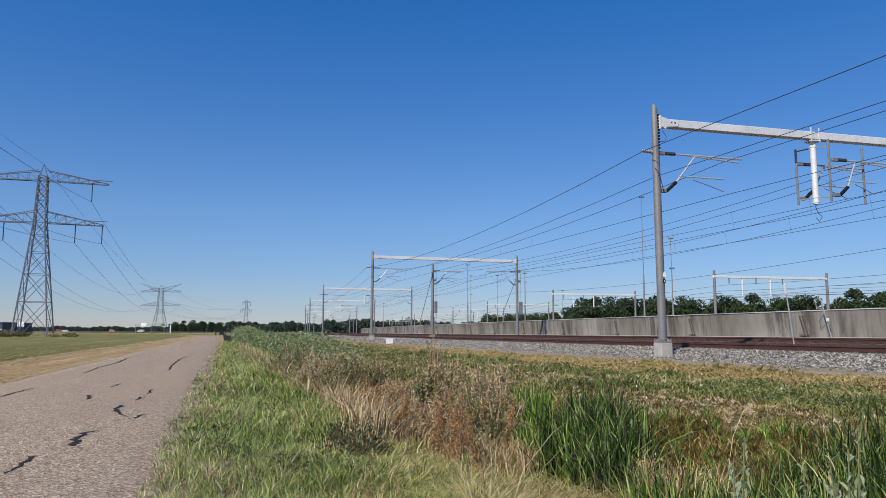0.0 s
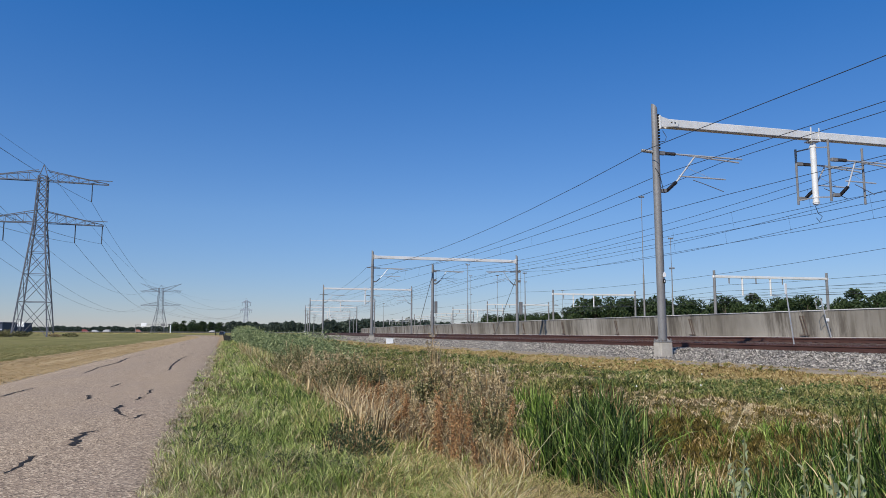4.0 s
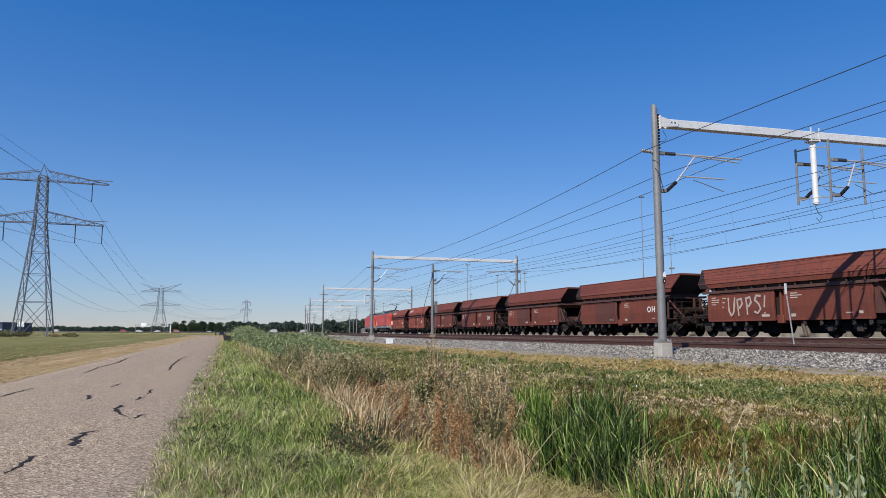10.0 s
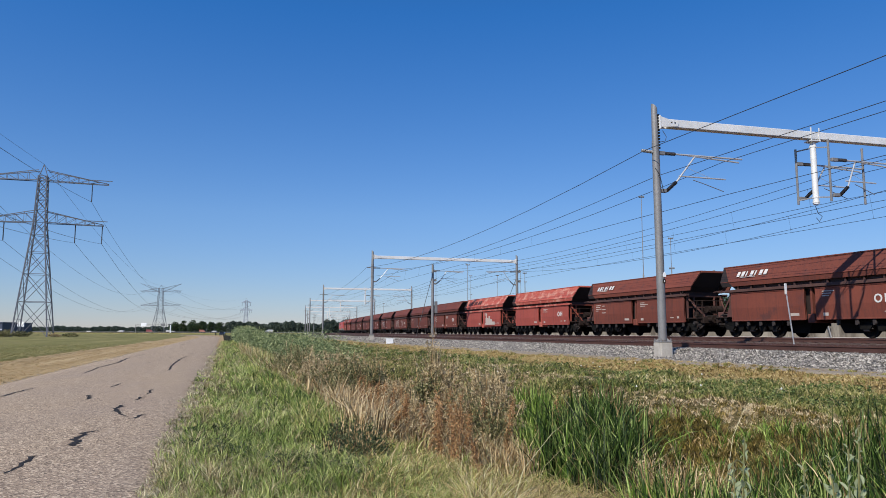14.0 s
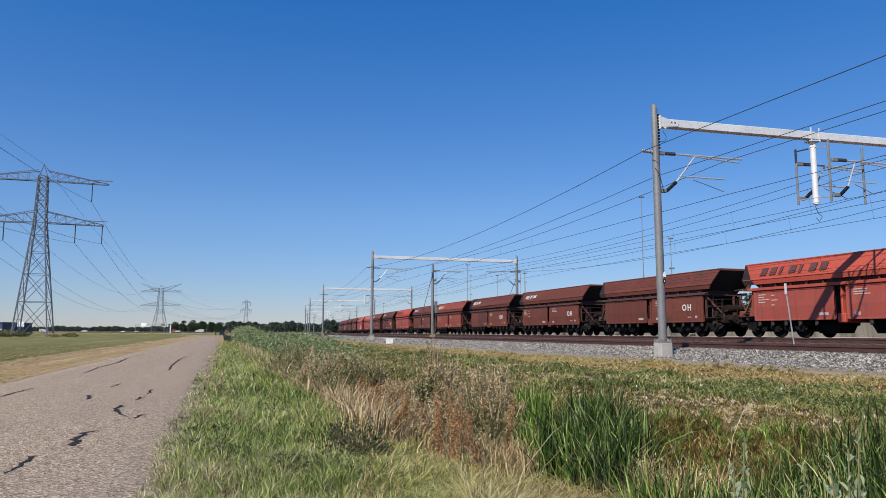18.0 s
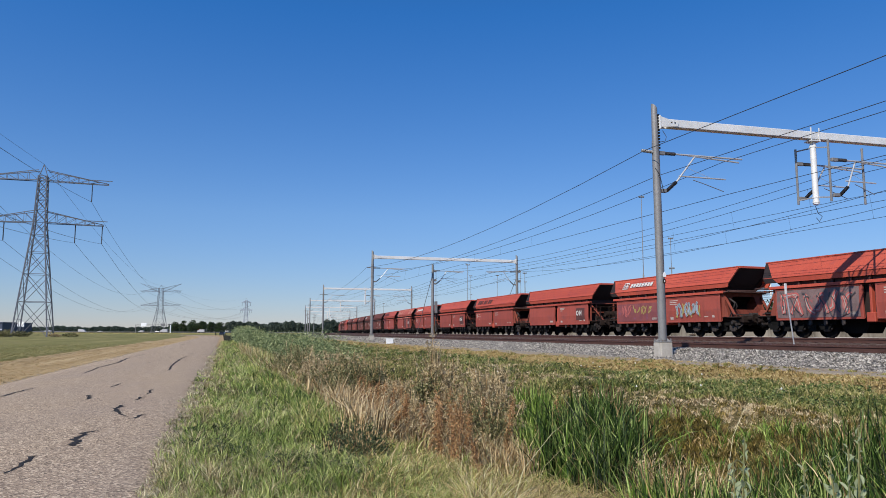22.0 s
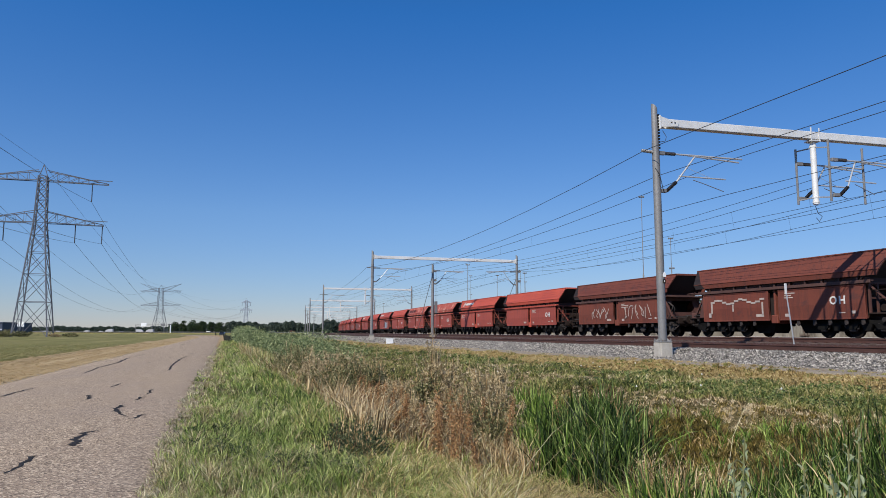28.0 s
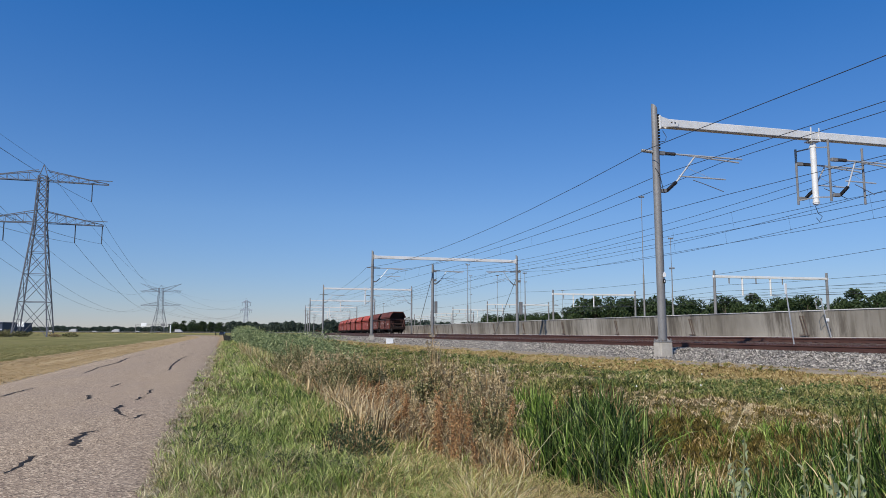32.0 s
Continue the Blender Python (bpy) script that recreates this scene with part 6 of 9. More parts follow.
def build_loco(meshes, raised_front, raised_rear):
    root = thing("electric_locomotive", Matrix(), "red electric locomotive with dark grey lower band and grey roof", "locomotive", "locomotives of the train")
    # body between the cabs and tapering cab fronts, +y and -y
    rings = []
    L = 9.05
    for y, ins, top in ((-L, 0.16, 3.0), (-8.75, 0.10, 3.2), (-8.2, 0.04, 3.62), (-7.3, 0.0, 3.66), (7.3, 0.0, 3.66), (8.2, 0.04, 3.62), (8.75, 0.10, 3.2), (L, 0.16, 3.0)):
        ring = []
        for x, yy, z in loco_section(y, ins, top):
            zz = min(z, top + 0.02)
            ring.append((x, yy, zz))
        rings.append(ring)
    # the nose leans back above the waist
    def nose(p):
        x, y, z = p
        if abs(y) > 8.1:
            e = 1 if y > 0 else -1
            back = max(z - 2.15, 0) * 0.42 * (abs(y) - 8.1)
            return (x, y - e * back + e * 0.22 * max(0, 1 - abs(z - 1.9) / 0.9) * (abs(y) - 8.1), z)
        return p
    g = Geo().loft([[nose(p) for p in r] for r in rings])
    body = g.mesh("body", True)
    body.materials.append(M_RED)
    body.materials.append(M_LOCO_GREY)
    for f in body.polygons:
        if f.center.z < 1.48 and len(f.vertices) == 4:
            f.material_index = 1
    bd = part("body", body, None, root)
    # louvred side walls: each slat its own piece
    sl = Geo()
    for sx in (-1, 1):
        me = Geo().loft([[(sx * 1.475, -6.15, 0), (sx * 1.475, 6.15, 0), (sx * 1.475, 6.15, 0.13), (sx * 1.475, -6.15, 0.13)], [(sx * 1.525, -6.15, 0.012), (sx * 1.525, 6.15, 0.012), (sx * 1.488, 6.15, 0.122), (sx * 1.488, -6.15, 0.122)]]).mesh("louvre_slat")
        me.materials.append(M_RED)
        for i in range(14):
            o = part("louvre_slat", me, None, bd)
            o.location = (-0.03 * max(0, 1.56 + i * 0.142 - 2.3) * sx, 0, 1.56 + i * 0.142)
    # cabs at both ends
    for e in (1, -1):
        fl = Matrix.Rotation(0 if e > 0 else math.pi, 4, "Z")

        def put(name, g, m, label="", smooth=False, parent=root):
            o = part(name, g, m, parent, label, smooth)
            o.matrix_basis = fl
            return o
        put("windscreen", Geo().plate([(-1.13, 8.955, 2.42), (1.13, 8.955, 2.42), (1.08, 8.73, 3.0), (-1.08, 8.73, 3.0)], 0.03).plate([(-1.08, 8.73, 3.0), (1.08, 8.73, 3.0), (1.04, 8.50, 3.21), (-1.04, 8.50, 3.21)], 0.03), M_GLASS, "dark windscreen")
        put("windscreen_bar", Geo().bar((0, 8.99, 2.42), (0, 8.76, 3.0), 0.05), M_BLACK)
        put("sun_visor", Geo().plate([(-1.03, 8.49, 3.215), (1.03, 8.49, 3.215), (1.0, 8.34, 3.40), (-1.0, 8.34, 3.40)], 0.03), M_BLACK, "black band above the windscreen")
        for x in (-0.55, 0.55):
            put("wiper", Geo().bar((x, 9.0, 2.44), (x + 0.25, 8.86, 2.78), 0.025), M_BLACK)
        put("front_panel", Geo().rbox(-1.2, 1.2, 9.12, 9.20, 1.60, 2.18, 0.02), M_WHITE, "white front panel")
        for x in (-0.95, 0.95):
            put("headlight", Geo().rbox(x - 0.17, x + 0.17, 9.16, 9.24, 1.48, 1.62, 0.02), M_BLACK, "dark headlight cluster")
            put("buffer", Geo().cyl((x * 0.92, 9.1, 1.05), (x * 0.92, 9.55, 1.05), 0.12, 10).cyl((x * 0.92, 9.55, 1.05), (x * 0.92, 9.72, 1.05), 0.09, 10).cyl((x * 0.92, 9.70, 1.05), (x * 0.92, 9.76, 1.05), 0.27, 14), M_BLACK, "", True)
            if e < 0:
                put("yellow_step_box", Geo().rbox(x * 1.42 - 0.10, x * 1.42 + 0.10, 8.75, 9.05, 1.1, 1.5, 0.02), M_YELLOW, "yellow socket box")
        put("buffer_beam", Geo().rbox(-1.35, 1.35, 8.85, 9.18, 0.72, 1.42, 0.06), M_LOCO_GREY)
        put("snow_plough", Geo().plate([(-1.25, 9.0, 0.72), (1.25, 9.0, 0.72), (1.1, 9.2, 0.22), (-1.1, 9.2, 0.22)], 0.05), M_BLACK)
        put("coupling", Geo().bar((0, 9.1, 1.02), (0, 9.75, 1.0), 0.1).tube([(0.35, 9.15, 0.95), (0.4, 9.5, 0.6), (0.2, 9.8, 0.6)], 0.03, 5), M_BLACK)
        for sx in (-1, 1):
            put("side_window", Geo().rbox(min(sx * 1.43, sx * 1.482), max(sx * 1.43, sx * 1.482), 7.55, 8.05, 2.55, 3.15, 0.012), M_GLASS, "dark side window")
            dr = put("cab_door", Geo().rbox(min(sx * 1.44, sx * 1.486), max(sx * 1.44, sx * 1.486), 6.62, 7.28, 1.5, 3.35, 0.01), M_RED, "red cab door")
            for y in (6.5, 7.36):
                put("handrail", Geo().tube([(sx * 1.48, y, 1.6), (sx * 1.56, y, 1.66), (sx * 1.56, y, 2.75), (sx * 1.48, y, 2.82)], 0.011, 5), M_ALU)
            g2 = Geo()
            for k in range(3):
                g2.rbox(min(sx * 1.25, sx * 1.5), max(sx * 1.25, sx * 1.5), 6.7, 7.15, 0.42 + 0.28 * k, 0.46 + 0.28 * k, 0.008)
            for y in (6.7, 7.15):
                g2.bar((sx * 1.4, y, 0.4), (sx * 1.4, y, 1.05), 0.04)
            put("steps", g2, M_BLACK)
    # painted marks on both sides, as bars
    for sx in (-1, 1):
        rows = [(0.23, 0.19, 2.18, 2.48), (-0.19, -0.23, 2.18, 2.48), (0.23, -0.23, 2.44, 2.48), (0.23, -0.23, 2.18, 2.22), (0.14, 0.09, 2.25, 2.41), (0.03, -0.01, 2.25, 2.41), (-0.05, -0.13, 2.25, 2.29), (-0.05, -0.13, 2.37, 2.41)]
        ob = mark_bars(root, rows, sx * 1.53 if sx < 0 else 1.536, M_MARK, name="brand_bars")
        rows = []
        yy = 1.0
        for w in (0.08, 0.08, 0.1, 0.1, 0.14, 0.14, 0.14, 0.05, 0.14, 0.14, 0.14, 0.08, 0.1, 0.08):
            rows.append((yy, yy - w * 0.75, 1.25, 1.36))
            yy -= w * 1.15
        rows += [(-3.2, -4.0, 1.32, 1.35), (-4.9, -5.4, 1.31, 1.34), (-6.2, -6.6, 1.2, 1.38), (-6.9, -7.6, 1.31, 1.35), (4.6, 5.0, 1.07, 1.10), (3.5, 3.7, 1.07, 1.10), (1.2, 1.7, 1.05, 1.10), (-2.3, -2.6, 1.06, 1.1)]
        mark_bars(root, rows, sx * 1.477 if sx < 0 else 1.483, M_MARK, name="stencilled_marks")
        mark_bars(root, [(-8.35, -8.7, 1.56, 1.66)] if sx < 0 else [(8.35, 8.7, 1.56, 1.66)], sx * 1.46 if sx < 0 else 1.47, M_MARK, name="small_plate")
    # roof fairing and gear
    rf = Geo().loft([[(-1.33, y, 3.64), (1.33, y, 3.64), (1.06, y * 0.995, 3.92), (-1.06, y * 0.995, 3.92)] for y in (-6.9, 6.9)])
    part("roof_hatch", rf, M_ROOF, root, "grey chamfered roof hatch")
    g = Geo()
    for k in (-5.0, -2.5, 0.0, 2.5, 5.0):
        g.box(-1.345, 1.345, k - 0.02, k + 0.02, 3.66, 3.70)
    for x in (-0.45, 0.45):
        g.cyl((x, -5.9, 4.12), (x, 5.9, 4.12), 0.026, 6)
    g.cyl((0.05, -3.2, 4.26), (0.05, 3.0, 4.22), 0.026, 6)
    part("busbar", g, M_BLACK, root, "dark roof conductor rails")
    for i, (x, y, h, r) in enumerate([(-0.45, -4.8, 0.28, 0.08), (0.45, -4.8, 0.28, 0.08), (-0.45, -2.4, 0.35, 0.09), (0.45, -1.8, 0.4, 0.1), (-0.45, -0.8, 0.38, 0.11), (0.2, 0.1, 0.45, 0.12), (-0.45, 0.9, 0.33, 0.1), (0.45, 1.6, 0.36, 0.09), (-0.45, 2.5, 0.3, 0.09), (0.45, 3.4, 0.3, 0.08), (-0.45, 4.6, 0.28, 0.08)]):
        insulator("roof_insulator", (x, y, 3.91), (x, y, 3.91 + 0.72 * h), r, root)
    part("breaker_box", Geo().rbox(-0.35, 0.35, -1.25, -0.55, 3.92, 4.28, 0.04), M_BLACK, root, "dark breaker box")
    part("roof_box", Geo().rbox(-0.4, 0.3, 2.6, 3.4, 3.92, 4.22, 0.04), M_BLACK, root)
    pantograph(root, 6.0, 1, raised_front)
    pantograph(root, -6.0, -1, raised_rear)
    for y in (4.1, -4.1):
        pantograph(root, y, 1 if y > 0 else -1, False)
    for y in (-7.6, 7.6):
        part("horn", Geo().cyl((0.5, y, 3.66), (0.5, y, 3.84), 0.05, 8), M_RED, root)
    # underfloor
    part("transformer_tank", Geo().rbox(-1.3, 1.3, -2.2, 2.2, 0.32, 1.02, 0.06), M_BLACK, root, "black transformer tank under the floor")
    for sx in (-1, 1):
        for y0, y1, z0 in ((-2.95, -2.35, 0.45), (2.4, 3.0, 0.5), (-1.8, -0.9, 0.5), (0.7, 1.7, 0.45)):
            part("underfloor_box", Geo().rbox(min(sx * 1.15, sx * 1.38), max(sx * 1.15, sx * 1.38), y0, y1, z0, 1.0, 0.03), M_LOCO_GEAR, root)
    part("underframe", Geo().rbox(-1.3, 1.3, -8.6, 8.6, 0.92, 1.04, 0.02), M_BLACK, root)
    for y in (-4.95, 4.95):
        bogie(root, y, (-1.45, 1.45), 0.625, 0.75, meshes["wheel"], meshes["frame"], meshes["axle"], meshes["spring"], M_LOCO_GEAR, M_LOCO_GEAR)
    return root


def car_rows(s_centre, turn=0.0):
    """Poses of a vehicle whose centre is at s_centre at 18 s."""
    rows = []
    for i in range(0, 33):
        t = float(i)
        s = s_centre + TRAIN_V * (t - 18) + 0.5 * TRAIN_A * (t - 18) ** 2
        rows.append((t, trk_pose(s, LAT_B, 0.0, turn)))
    return rows


TRAIN = []


def build_train():
    lm = loco_meshes()
    a = build_loco(lm, True, False)
    b = build_loco(lm, False, True)
    TRAIN.append((a, 363.3, 0.0))
    TRAIN.append((b, 343.7, 0.0))
    wm = wagon_meshes()
    first = {}
    for i, (paint, marks, flip) in enumerate(CONSIST):
        label = PAINT_WORDS[paint] + " steel coal hopper wagon" + (" with graffiti" if ("graf" in marks or "upps" in marks or "outline" in marks) else " with black running gear")
        if paint not in first:
            w = build_wagon(paint, wm, label)
            first[paint] = (w, [])
            first[paint][1].append((w, i))
        else:
            w = copy_thing(first[paint][0], Matrix())
            tagged(w, label)
            first[paint][1].append((w, i))
    ordered = {}
    for paint in first:
        for w, i in first[paint][1]:
            ordered[i] = w
    for i, (paint, marks, flip) in enumerate(CONSIST):
        w = ordered[i]
        add_marks(w, marks, flip)
        TRAIN.append((w, 333.9 - W_LEN * (i + 0.5), 180.0 if flip else 0.0))

# ---------------------------------------------------------------- plants
P_VERGE = plant_mat("verge_grass", [(0, (0.018, 0.034, 0.006)), (0.3, (0.128, 0.188, 0.036)), (0.65, (0.365, 0.455, 0.11)), (1, (0.72, 0.7, 0.3))])
P_TALL = plant_mat("tall_grass", [(0, (0.016, 0.036, 0.006)), (0.3, (0.115, 0.175, 0.034)), (0.7, (0.36, 0.42, 0.105)), (1, (0.74, 0.66, 0.27))])
P_STRAW = plant_mat("straw", [(0, (0.14, 0.095, 0.038)), (0.4, (0.37, 0.27, 0.112)), (0.75, (0.6, 0.465, 0.235)), (1, (0.76, 0.7, 0.43))])
P_TUSS = plant_mat("matted_tussock", [(0, (0.09, 0.064, 0.03)), (0.35, (0.4, 0.295, 0.15)), (0.7, (0.74, 0.58, 0.35)), (1, (0.88, 0.75, 0.5))], patch=0.3)
P_PALE = plant_mat("pale_straw", [(0, (0.13, 0.105, 0.055)), (0.4, (0.33, 0.275, 0.155)), (1, (0.7, 0.62, 0.41))])
P_THATCH = plant_mat("thatch", [(0, (0.1, 0.078, 0.035)), (0.4, (0.29, 0.235, 0.11)), (0.75, (0.53, 0.44, 0.235)), (1, (0.82, 0.72, 0.45))])
P_OLIVE = plant_mat("olive_grass", [(0, (0.03, 0.042, 0.009)), (0.35, (0.14, 0.16, 0.038)), (0.7, (0.31, 0.31, 0.09)), (1, (0.58, 0.49, 0.22))], patch=0.3)
P_TANGLE = plant_mat("tangled_olive_grass", [(0, (0.035, 0.042, 0.008)), (0.3, (0.22, 0.225, 0.05)), (0.65, (0.52, 0.48, 0.15)), (1, (0.8, 0.67, 0.33))], patch=0.3)
P_TOE = plant_mat("tan_toe_grass", [(0.0, (0.16, 0.10, 0.035)), (0.4, (0.36, 0.255, 0.095)), (0.75, (0.50, 0.375, 0.16)), (1.0, (0.66, 0.52, 0.27))])
P_HERB = plant_mat("green_herb_leaves", [(0, (0.014, 0.028, 0.008)), (0.4, (0.062, 0.098, 0.023)), (0.75, (0.155, 0.205, 0.055)), (1, (0.34, 0.38, 0.14))], thin=0.15, patch=0.2)
# shade among the bank plants is put into this olive-brown colour
P_OLIVE_SHADED = plant_mat("olive_sedge", [(0, (0.014, 0.013, 0.003)), (0.35, (0.092, 0.073, 0.014)), (0.7, (0.21, 0.158, 0.033)), (1, (0.46, 0.33, 0.11))], patch=0.3)
P_WEED = plant_mat("dark_weed_leaves", [(0.0, (0.012, 0.02, 0.008)), (0.4, (0.04, 0.058, 0.022)), (0.75, (0.10, 0.12, 0.05)), (1.0, (0.26, 0.27, 0.13))], thin=0.1, patch=0.1)
P_MOWN = plant_mat("mown_grass", [(0.0, (0.27, 0.185, 0.085)), (0.5, (0.42, 0.30, 0.15)), (1.0, (0.56, 0.42, 0.23))])
P_DEAD = plant_mat("dead_grass", [(0, (0.05, 0.03, 0.013)), (0.3, (0.25, 0.155, 0.065)), (0.65, (0.58, 0.39, 0.185)), (1, (0.84, 0.67, 0.4))])
P_RUST = plant_mat("rusty_dock_seed", [(0.0, (0.13, 0.065, 0.028)), (0.5, (0.34, 0.18, 0.075)), (1.0, (0.58, 0.34, 0.15))], thin=0.15)
# shade between blades is put into the dark stops, glints into the top
P_REED = plant_mat("reed", [(0, (0.003, 0.008, 0.002)), (0.4, (0.016, 0.036, 0.005)), (0.75, (0.075, 0.132, 0.022)), (1, (0.42, 0.51, 0.16))], rough=0.55, patch=0.12)
P_REED_BRIGHT = plant_mat("bright_reed", [(0, (0.02, 0.043, 0.005)), (0.4, (0.085, 0.155, 0.019)), (0.75, (0.22, 0.32, 0.055)), (1, (0.48, 0.56, 0.16))], rough=0.55, patch=0.15)
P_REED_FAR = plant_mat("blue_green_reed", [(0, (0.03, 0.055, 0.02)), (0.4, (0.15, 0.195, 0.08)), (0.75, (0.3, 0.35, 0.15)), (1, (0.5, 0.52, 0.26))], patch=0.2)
P_PLAIN = plant_mat("low_herbs", [(0.0, (0.05, 0.058, 0.016)), (0.3, (0.155, 0.165, 0.045)), (0.5, (0.255, 0.215, 0.08)), (0.75, (0.39, 0.29, 0.13)), (1.0, (0.60, 0.48, 0.26))], patch=0.42)
P_FIELD = plant_mat("field_grass", [(0.0, (0.16, 0.155, 0.05)), (0.5, (0.24, 0.22, 0.08)), (1.0, (0.36, 0.31, 0.14))], patch=0.3)
P_BUSH = plant_mat("brown_bush_leaves", [(0, (0.1, 0.075, 0.036)), (0.3, (0.28, 0.212, 0.108)), (0.65, (0.52, 0.405, 0.225)), (1, (0.68, 0.55, 0.34))], thin=0.1, patch=0.2)
P_BUSHGREEN = plant_mat("olive_bush_leaves", [(0, (0.03, 0.035, 0.013)), (0.35, (0.105, 0.108, 0.04)), (0.7, (0.26, 0.25, 0.105)), (1, (0.5, 0.44, 0.23))], thin=0.1, patch=0.3)
P_WILLOW = plant_mat("silvery_leaves", [(0, (0.15, 0.19, 0.09)), (0.5, (0.3, 0.34, 0.19)), (1, (0.48, 0.52, 0.33))], thin=0.3, patch=0.1)
P_TREE = plant_mat("tree_leaves", [(0.0, (0.016, 0.032, 0.012)), (0.5, (0.036, 0.062, 0.022)), (1.0, (0.075, 0.105, 0.036))], thin=0.2, patch=0.3)
# horizon woods: haze is put into this greyer, bluer green
P_WOOD = plant_mat("far_wood_leaves", [(0.0, (0.030, 0.044, 0.034)), (0.5, (0.042, 0.060, 0.042)), (1.0, (0.065, 0.085, 0.058))], thin=0.15, patch=0.3)
M_BARK = mat("bark", (0.07, 0.055, 0.04), (0.12, 0.095, 0.07), 3, 0.95, 0, 0.5, 20)
M_PETAL = mat("white_petals", (0.75, 0.74, 0.68), (0.82, 0.81, 0.76), 5, 0.8, 0, 0, 20)
RNG = np.random.default_rng(21)


def blades(name, x, y, h, w, lean, mtl, label, category="grass", z=None, segs=2, bend=1.0):
    """One mesh of many grass blades; arrays of root places, heights, widths and leans."""
    n = len(x)
    z = ground_z(x, y) if z is None else z
    face = RNG.uniform(0, 2 * np.pi, n)
    la = RNG.uniform(0, 2 * np.pi, n)
    cx, cy = np.cos(face), np.sin(face)
    lx, ly = np.cos(la) * lean * h, np.sin(la) * lean * h
    v = np.empty((n, 5, 3))
    for k, (f, off, ww) in enumerate(((0, -0.5, 1.0), (0, 0.5, 1.0), (0.55, 0.42, 0.8), (0.55, -0.42, 0.8))):
        v[:, k, 0] = x + cx * w * off + lx * 0.28 * (f > 0)
        v[:, k, 1] = y + cy * w * off + ly * 0.28 * (f > 0)
        v[:, k, 2] = z - 0.01 + h * f
    v[:, 4, 0], v[:, 4, 1] = x + lx, y + ly
    v[:, 4, 2] = z + h * (1 - 0.35 * np.minimum(lean, 1.0) * bend)
    near = np.hypot(x, y) < 26
    vn, vf = v[near], v[~near][:, [0, 1, 4]]
    base = 5 * np.arange(len(vn))[:, None]
    q = (base + np.array([0, 1, 2, 3])).astype(np.int32)
    t = (base + np.array([3, 2, 4])).astype(np.int32)
    tf = (5 * len(vn) + 3 * np.arange(len(vf))[:, None] + np.arange(3)).astype(np.int32)
    me = soup_mesh(name, np.concatenate([vn.reshape(-1, 3), vf.reshape(-1, 3)]), q, np.concatenate([t, tf]))
    me.materials.append(mtl)
    return tagged(new(name, me), label, category, kind="stuff")


def leaf_quads(c, size, rng, flat=0.0):
    """Leaves at points c with given sizes: arrays for soup_mesh."""
    n = len(c)
    a = rng.normal(size=(n, 3))
    a /= np.linalg.norm(a, axis=1)[:, None]
    b = rng.normal(size=(n, 3))
    b -= a * (a * b).sum(1)[:, None]
    b /= np.linalg.norm(b, axis=1)[:, None]
    s = size[:, None]
    v = np.stack([c - a * s, c - b * s * 0.45, c + a * s, c + b * s * 0.45], 1)
    q = (4 * np.arange(n)[:, None] + np.arange(4)).astype(np.int32)
    return v.reshape(-1, 3), q


def ribbons(name, x, y, h, w, lean, mtl, label, category="reed", droop=0.25, drift=None):
    """Long arching blades: a bent ribbon each, with a pointed tip."""
    n = len(x)
    z = ground_z(x, y)
    face = RNG.uniform(0, 2 * np.pi, n)
    la = RNG.uniform(0, 2 * np.pi, n) if drift is None else RNG.normal(drift, 0.9, n)
    cx, cy = np.cos(face), np.sin(face)
    v = np.empty((n, 7, 3))
    for k, (u, off) in enumerate(((0, -0.35), (0, 0.35), (0.5, 0.5), (0.5, -0.5), (0.8, 0.38), (0.8, -0.38), (1.0, 0.0))):
        d = lean * h * u ** 1.8
        v[:, k, 0] = x + np.cos(la) * d + cx * w * off
        v[:, k, 1] = y + np.sin(la) * d + cy * w * off
        v[:, k, 2] = z - 0.02 + h * (u - (droop * np.minimum(lean, 1.2) + 0.02) * u ** 3.2)
    base = 7 * np.arange(n)[:, None]
    q = np.concatenate([base + np.array([0, 1, 2, 3]), base + np.array([3, 2, 4, 5])]).astype(np.int32)
    t = (base + np.array([5, 4, 6])).astype(np.int32)
    me = soup_mesh(name, v.reshape(-1, 3), q, t)
    me.materials.append(mtl)
    return tagged(new(name, me), label, category, kind="stuff")


def scatter(n, x0, x1, y0, y1):
    return RNG.uniform(x0, x1, n), RNG.uniform(y0, y1, n)


